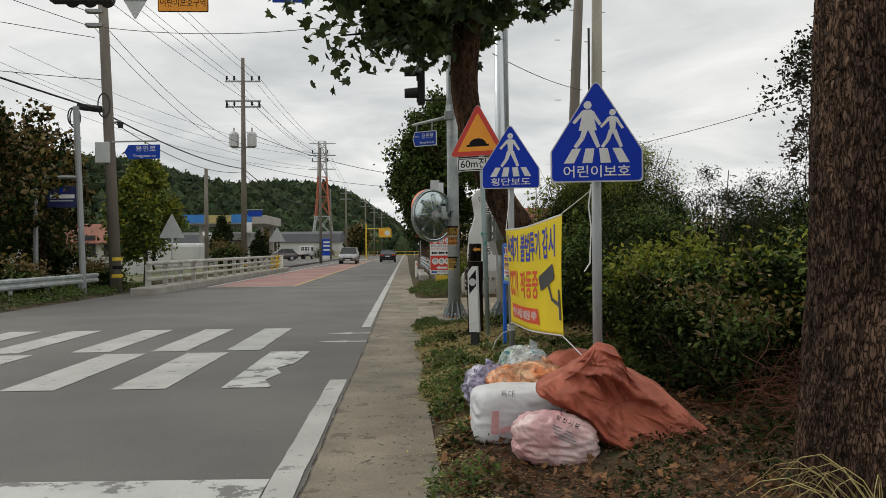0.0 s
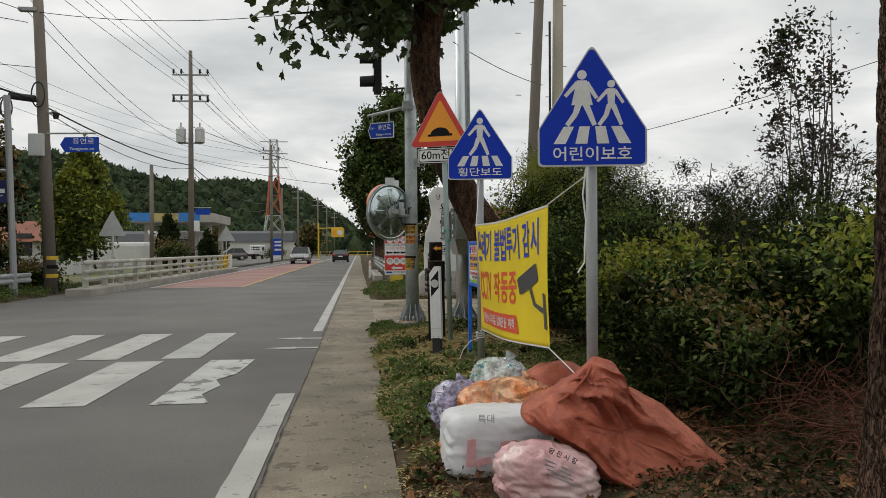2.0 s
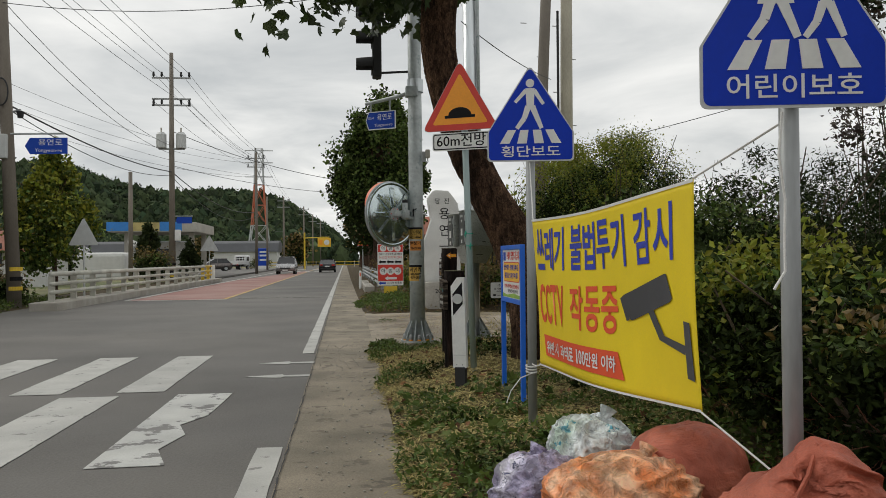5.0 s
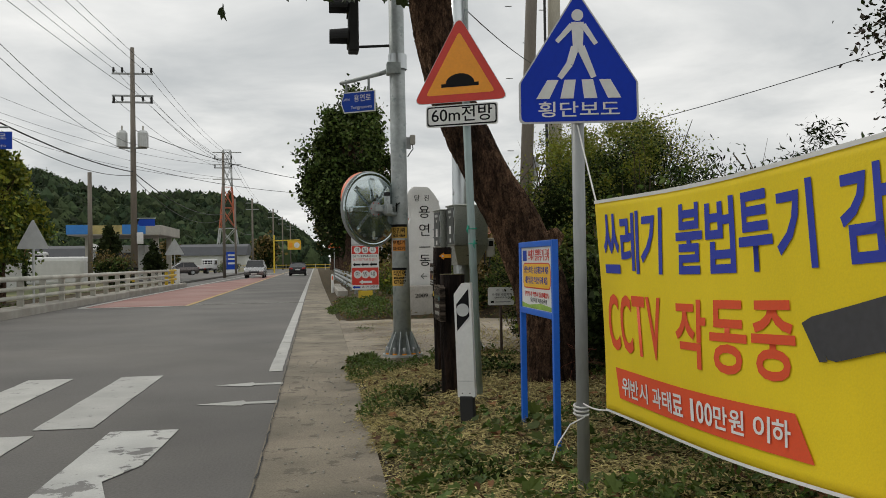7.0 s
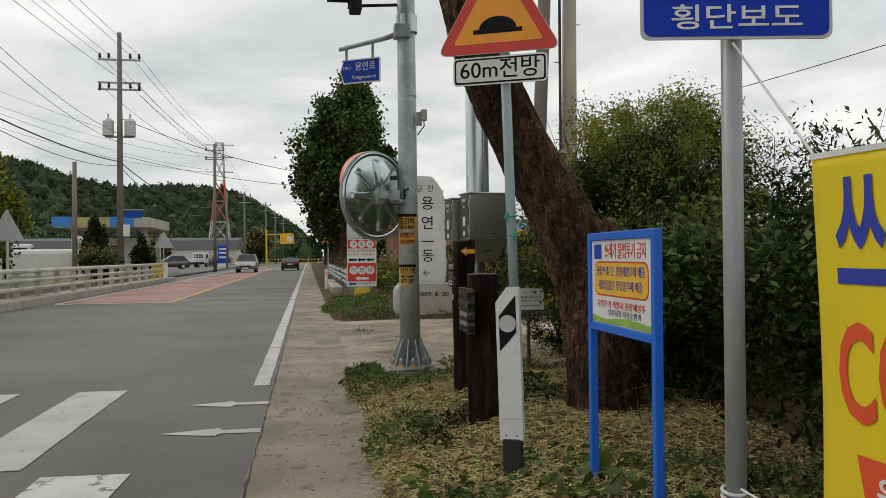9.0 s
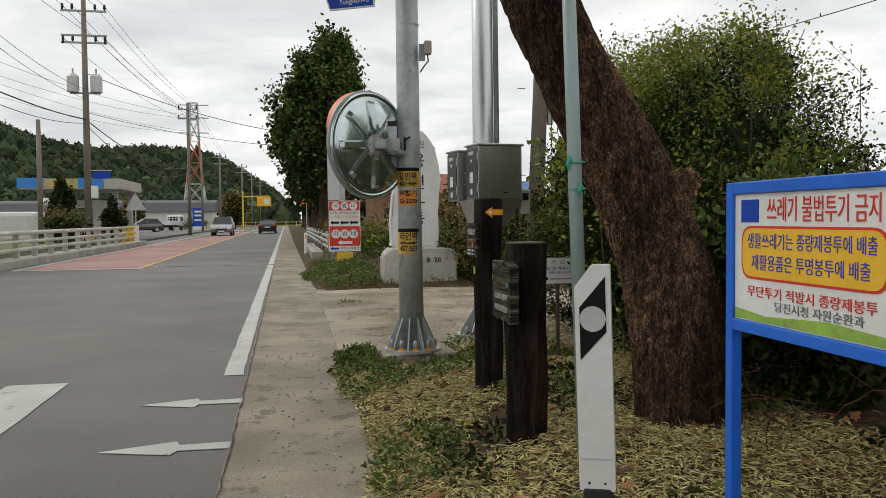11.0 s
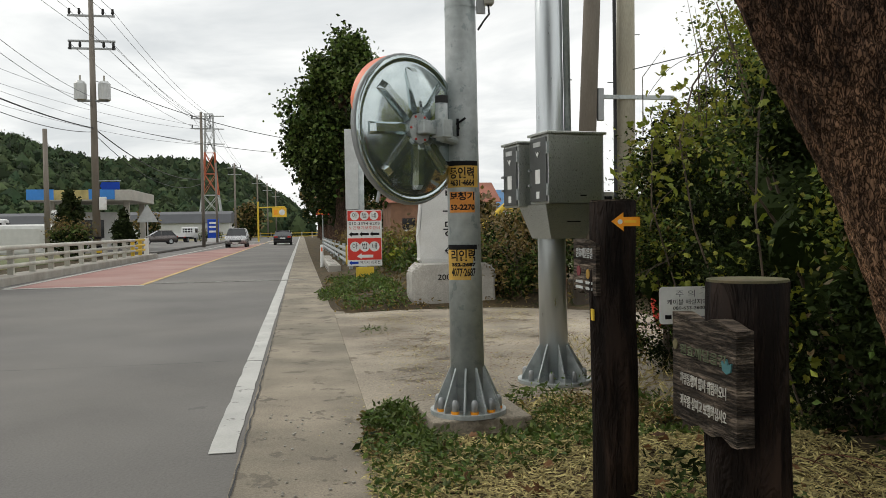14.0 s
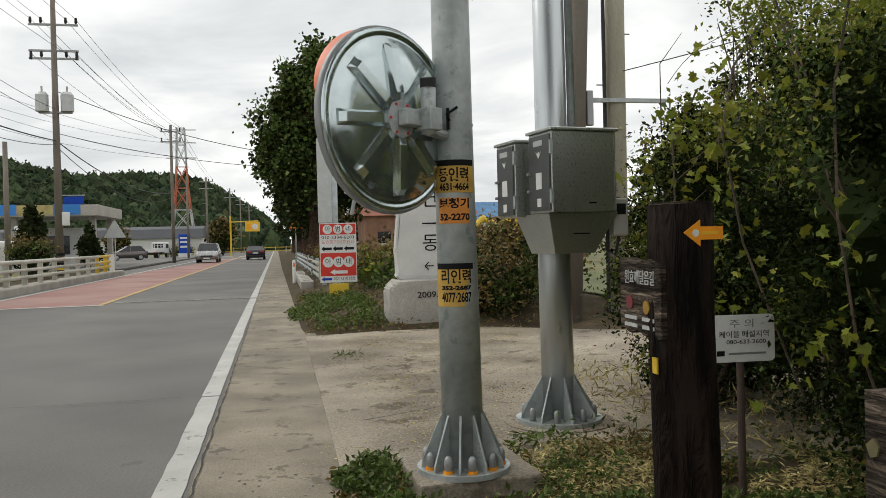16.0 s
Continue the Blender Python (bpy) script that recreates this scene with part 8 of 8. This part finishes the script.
# dead vines and bare twigs over the hedge
bm = bmesh.new()
for k in range(620):
    if k < 470:
        p = Vector((random.uniform(2.95, 3.9), random.uniform(5.4, 8.0), 0.0))
    else:
        p = Vector((random.uniform(2.6, 4.2), random.uniform(8.5, 13.5), 0.0))
    p.z = float(verge_height(p.x, p.y)) + random.uniform(0.02, 0.26)
    d = Vector((random.uniform(-1, 1), random.uniform(-1, 1), random.uniform(-0.1, 0.7))).normalized()
    pts = [p]
    for i in range(6):
        d = (d + Vector((random.uniform(-1, 1), random.uniform(-1, 1), random.uniform(-0.8, 0.5))) * 0.7).normalized()
        q = pts[-1] + d * 0.085
        q.z = max(q.z, float(verge_height(q.x, q.y)) + 0.02)
        pts.append(q)
    tube(bm, pts, 0.0024, 4)
tagged(part("dead_vines", bm, VINE), "tangled brown dead vines over the weeds", "vines", kind="stuff")
bm = bmesh.new()
for k in range(70):
    c = random.choice(((4.15, 15.2, 2.6, 1.3), (4.35, 16.9, 2.7, 1.2), (4.9, 11.6, 2.0, 1.3), (6.6, 11.2, 2.2, 1.3), (5.8, 14.2, 1.3, 1.2)))
    a = random.uniform(0, 6.28)
    p = Vector((c[0] + math.cos(a) * c[3] * random.random(), c[1] + math.sin(a) * c[3] * random.random(), c[2]))
    tube(bm, [p - Vector((0, 0, 0.5)), p, p + Vector((random.uniform(-0.25, 0.25), random.uniform(-0.25, 0.25), random.uniform(0.15, 0.5)))], [0.006, 0.004, 0.0015], 4)
tagged(part("bare_twigs", bm, TWIG), "thin bare twigs above the shrubs", "twigs", kind="stuff")

bm = bmesh.new()
for k in range(110):
    a, h_ = random.uniform(3.3, 5.2), random.uniform(0.3, 0.9)
    ring_ = math.sqrt(max(0.05, 1 - (2 * h_ - 1) ** 2)) * 1.02
    p = Vector((4.86 + 1.45 * math.cos(a) * ring_, 16.95 + 1.3 * math.sin(a) * ring_, 3.4 * h_ + 0.1))
    pts = [p]
    d = Vector((random.uniform(-1, 1), random.uniform(-0.6, 0.2), random.uniform(-0.9, 0.3)))
    for i in range(7):
        d = (d + Vector((random.uniform(-1, 1), random.uniform(-0.6, 0.6), random.uniform(-1, 0.6))) * 0.45).normalized()
        pts.append(pts[-1] + d * 0.09)
    tube(bm, pts, 0.003, 4)
tagged(part("hanging_stems", bm, TWIG), "thin brown stems hanging over the vine-covered shrub", "stems", kind="stuff")

# ---------- ground cover ----------
def scatter(n, x0, x1, y0, y1, keep):
    p = np.stack([rng.uniform(x0, x1, n), rng.uniform(y0, y1, n)], 1)
    return p[keep(p[:, 0], p[:, 1])]


def nz(x, y, s, k):
    return np.array([noise.noise(Vector((a * s, b * s, k))) for a, b in zip(x, y)])


def edge_x(y):
    return 0.86 + 0.10 * np.sin(y * 1.9) + 0.06 * np.sin(y * 5.3 + 1)


def verge_mask(x, y):
    return (x > edge_x(y)) & ~((y > 15.95 - 0.30 * (x - 1.2)) & (y < 24.9))


def laid(name, p, lift, size, aspect, mat, label, category, flat=0.7, spread=0.0, lobed=False):
    z = verge_height(p[:, 0], p[:, 1]) + lift * rng.uniform(0.1, 1.0, len(p))
    pos = np.stack([p[:, 0], p[:, 1], z], 1)
    if spread:
        pos[:, :2] += rng.normal(size=(len(p), 2)) * spread
    v, f = lobed_sheet(pos, size, flat, 0.0) if lobed else leaf_sheet(pos, size, aspect, flat)
    return tagged(raw_mesh(name, v, f, mat), label, category, kind="stuff")


p = scatter(150000, 0.8, 3.2, 2.5, 16.4, lambda x, y: verge_mask(x, y) & ((nz(x, y, 0.9, 3) + 0.55 * (y > 8.8) - 0.3 * (y < 8.0)) > 0.0))
laid("straw_chips", p, 0.05, 0.055, 0.17, STRAW, "dry straw-coloured mown chips on the verge", "straw", 0.85)
p = scatter(42000, 0.35, 1.15, 1.5, 17.5, lambda x, y: (rng.uniform(size=len(x)) < np.clip((x - 0.35) / 0.6, 0, 1) ** 2.4) & (nz(x, y, 1.3, 8) > -0.15))
laid("shoulder_chips", p, 0.008, 0.028, 0.5, STRAW, "small pale chips scattered on the shoulder", "chips", 0.93)
p = scatter(60000, 0.8, 3.6, 1.0, 16.4, lambda x, y: verge_mask(x, y) & ((y > 6.6) | (x < 1.25)) & ((nz(x, y, 1.3, 0) + 0.3 * (x < 1.3) * (y > 12) + 0.42 * (y < 10.2) * (y > 7.2) - 0.15 * (y > 10.2)) > 0.14))
laid("ground_weeds", p, 0.10, 0.043, 0.5, LEAF_MID, "low green weeds covering the verge", "weeds", 0.35)
p = scatter(24000, 0.8, 3.6, 1.0, 16.4, lambda x, y: verge_mask(x, y) & ((y > 6.4) | (x < 1.35) | (x > 2.7)) & (nz(x, y, 1.1, 5) - 0.25 * (y > 9) > 0.12))
laid("dark_weeds", p, 0.08, 0.06, 0.5, LEAF_DARK, "darker low weeds on the verge", "weeds", 0.35)
p = scatter(5200, 0.9, 3.4, 1.5, 16.2, lambda x, y: verge_mask(x, y) & (rng.uniform(size=len(x)) < np.where(y < 8, 0.9, 0.25)))
laid("fallen_leaves", p, 0.05, 0.06, 0.6, LEAF_BROWN, "brown fallen leaves on the verge", "leaves", 0.7, 0, True)
p = scatter(420, 0.95, 2.2, 8.2, 11.8, lambda x, y: verge_mask(x, y))
laid("broad_leaves", p, 0.06, 0.095, 0.6, LEAF_MID, "broad green leaves near the guide post", "leaves", 0.7, 0, True)
p = scatter(5000, 0.75, 2.3, 24.6, 31.5, lambda x, y: (x > 0.95 + 0.25 * np.sin(y * 1.3)) & (nz(x, y, 0.9, 2) > -0.25))
laid("verge_weeds", p, 0.14, 0.09, 0.4, LEAF_MID, "green weeds beside the paved entry", "weeds", 0.25)
p = scatter(4500, 1.0, 5.5, 24.4, 33, lambda x, y: nz(x, y, 0.8, 9) > -0.1)
laid("dry_verge_weeds", p, 0.10, 0.09, 0.3, LEAF_YELLOW, "reddish dry weeds beside the stone", "weeds", 0.3)
p = scatter(2200, 2.9, 5.5, 16.0, 19.5, lambda x, y: x > 3.0 + 0.3 * np.sin(y * 3))
laid("dry_grass", p, 0.14, 0.10, 0.12, STRAW, "dry grass at the foot of the shrubs", "grass", 0.1)
p = scatter(500, 0.8, 1.9, 20.9, 22.6, lambda x, y: (np.hypot((x - 1.42), (y - 21.8) * 0.5) < 0.2))
laid("grass_tuft", p, 0.05, 0.09, 0.15, LEAF_MID, "small grass tuft in a slab crack", "grass", 0.15)
p = scatter(2500, 1.1, 2.3, 15.2, 17.1, lambda x, y: ((x < 1.22) | (y < 15.8) | (x > 2.1)) & (nz(x, y, 2.0, 6) > 0.0))
laid("plinth_weeds", p, 0.10, 0.055, 0.45, LEAF_MID, "green weeds round the pole plinth", "weeds", 0.25)
p = scatter(7000, -11.2, -8.9, 18, 33, lambda x, y: (x < -9.25 + 0.2 * np.sin(y)) & (nz(x, y, 0.7, 4) > -0.3))
laid("far_side_weeds", p, 0.2, 0.12, 0.35, LEAF_MID, "green weeds along the far road edge", "weeds", 0.2)
p = scatter(16000, 0.9, 4.5, 16.6, 24.4, lambda x, y: nz(x, y, 0.9, 12) + 0.25 * rng.normal(size=len(x)) > 0.05)
laid("slab_chips", p, 0.006, 0.022, 0.6, STRAW, "pale grit and chips on the entry slab", "chips", 0.95)
p = scatter(9000, 0.45, 4.2, 15.9, 23.5, lambda x, y: nz(x, y, 0.8, 21) + 0.2 * rng.normal(size=len(x)) > 0.08)
laid("leaf_litter", p, 0.006, 0.024, 0.5, LEAF_BROWN, "crumbled brown leaf litter on the entry slab", "litter", 0.95)
p = scatter(5200, 1.15, 3.2, 15.9, 17.2, lambda x, y: ((x < 1.24) | (x > 2.02)) & (np.hypot(x - 2.705, y - 17.71) > 0.46) & (y < 16.75 + 0.25 * np.sin(x * 5)) & (nz(x, y, 2.2, 16) > -0.05))
laid("dry_weeds", p, 0.09, 0.055, 0.3, LEAF_YELLOW, "dry brown weeds between the two poles", "weeds", 0.3)
p = scatter(900, 1.9, 3.1, 15.9, 17.1, lambda x, y: (np.hypot(x - 2.705, y - 17.71) > 0.46) & (x > 2.02) & (nz(x, y, 2.6, 31) > 0.12))
laid("tall_weeds", p, 0.2, 0.06, 0.4, LEAF_MID, "green weeds growing between the two poles", "weeds", 0.2)
p = scatter(60000, 0.15, 4.0, 2.0, 23.5, lambda x, y: ((x < 0.9) | (y > 16.9)) & (nz(x, y, 1.1, 41) + 0.3 * rng.normal(size=len(x)) > 0.12))
laid("dark_grit", p, 0.004, 0.015, 0.7, LEAF_BROWN, "dark grit and leaf crumbs on the concrete", "grit", 0.95)
p = scatter(26000, 0.15, 4.0, 9.0, 23.5, lambda x, y: ((x < 0.9) | (y > 16.9)) & (nz(x, y, 1.4, 51) + 0.3 * rng.normal(size=len(x)) > 0.15))
laid("pale_grit", p, 0.004, 0.014, 0.7, STRAW, "pale grit scattered on the concrete", "grit", 0.95)
p = scatter(4200, 0.82, 1.3, 15.2, 16.9, lambda x, y: (x > 0.98 + 0.1 * np.sin(y * 6)) & (x < 1.26) & (nz(x, y, 2.4, 61) > -0.12))
laid("plinth_edge_weeds", p, 0.10, 0.05, 0.45, LEAF_MID, "green weeds along the plinth edge", "weeds", 0.25)
p = scatter(2600, 0.85, 1.3, 15.2, 16.8, lambda x, y: (x < 1.26) & (nz(x, y, 2.4, 71) > -0.05))
laid("plinth_dry_weeds", p, 0.06, 0.05, 0.4, LEAF_YELLOW, "dry brown weeds along the plinth edge", "weeds", 0.4)
p = scatter(34000, 0.95, 3.6, 3.4, 8.2, lambda x, y: verge_mask(x, y) & (nz(x, y, 1.5, 91) + 0.3 * rng.normal(size=len(x)) > -0.2))
laid("ground_litter", p, 0.03, 0.03, 0.4, LEAF_BROWN, "crumbled dark brown leaf litter under the sacks", "litter", 0.8)
p = scatter(9000, 1.0, 3.6, 3.4, 7.0, lambda x, y: verge_mask(x, y) & (nz(x, y, 1.2, 95) > 0.02))
laid("sparse_weeds", p, 0.06, 0.035, 0.45, LEAF_DARK, "small dark weeds among the leaf litter", "weeds", 0.35)
p = scatter(15000, 1.95, 3.9, 15.2, 17.1, lambda x, y: (y < 16.75 + 0.22 * np.sin(x * 3.3)) & (np.hypot(x - 2.705, y - 17.71) > 0.5) & (nz(x, y, 1.6, 99) > -0.25))
laid("edge_straw", p, 0.07, 0.05, 0.2, STRAW, "dry straw lying over the slab edge", "straw", 0.75)
p = scatter(6000, 1.95, 3.9, 15.2, 17.1, lambda x, y: (y < 16.8 + 0.22 * np.sin(x * 3.3)) & (np.hypot(x - 2.705, y - 17.71) > 0.5) & (nz(x, y, 1.9, 103) > 0.0))
laid("edge_weeds", p, 0.10, 0.04, 0.4, LEAF_MID, "low green and dry weeds over the slab edge", "weeds", 0.3)
t = thing("grass_tuft_dry", (2.62, 4.12, 0.28), "long yellow dry grass blades at the trunk's foot", "grass", kind="stuff")
bm = bmesh.new()
for k in range(34):
    a = random.uniform(2.2, 4.4)
    reach, high = random.uniform(0.25, 0.62), random.uniform(0.12, 0.34)
    o_ = Vector((random.uniform(-0.08, 0.08), random.uniform(-0.1, 0.1), -0.04))
    pts = [o_ + Vector((math.cos(a) * reach * q, math.sin(a) * reach * q, high * math.sin(q * 2.5))) for q in (0, 0.2, 0.4, 0.6, 0.8, 1.0)]
    tube(bm, pts, [0.0022, 0.0028, 0.0026, 0.0022, 0.0015, 0.0006], 4)
part("blades", bm, STRAW, t)
# pebbles on the shoulder
bm = bmesh.new()
for _ in range(500):
    x, y = random.uniform(0.12, 1.0), random.uniform(2, 17)
    r = random.uniform(0.004, 0.013)
    bmesh.ops.create_icosphere(bm, subdivisions=1, radius=r, matrix=pose(x, y, 0.008 + r * 0.5) @ Matrix.Diagonal((1, random.uniform(0.7, 1.3), 0.7, 1)))
tagged(part("pebbles", bm, CONCRETE), "loose grit and pebbles on the shoulder", "pebbles", kind="stuff")
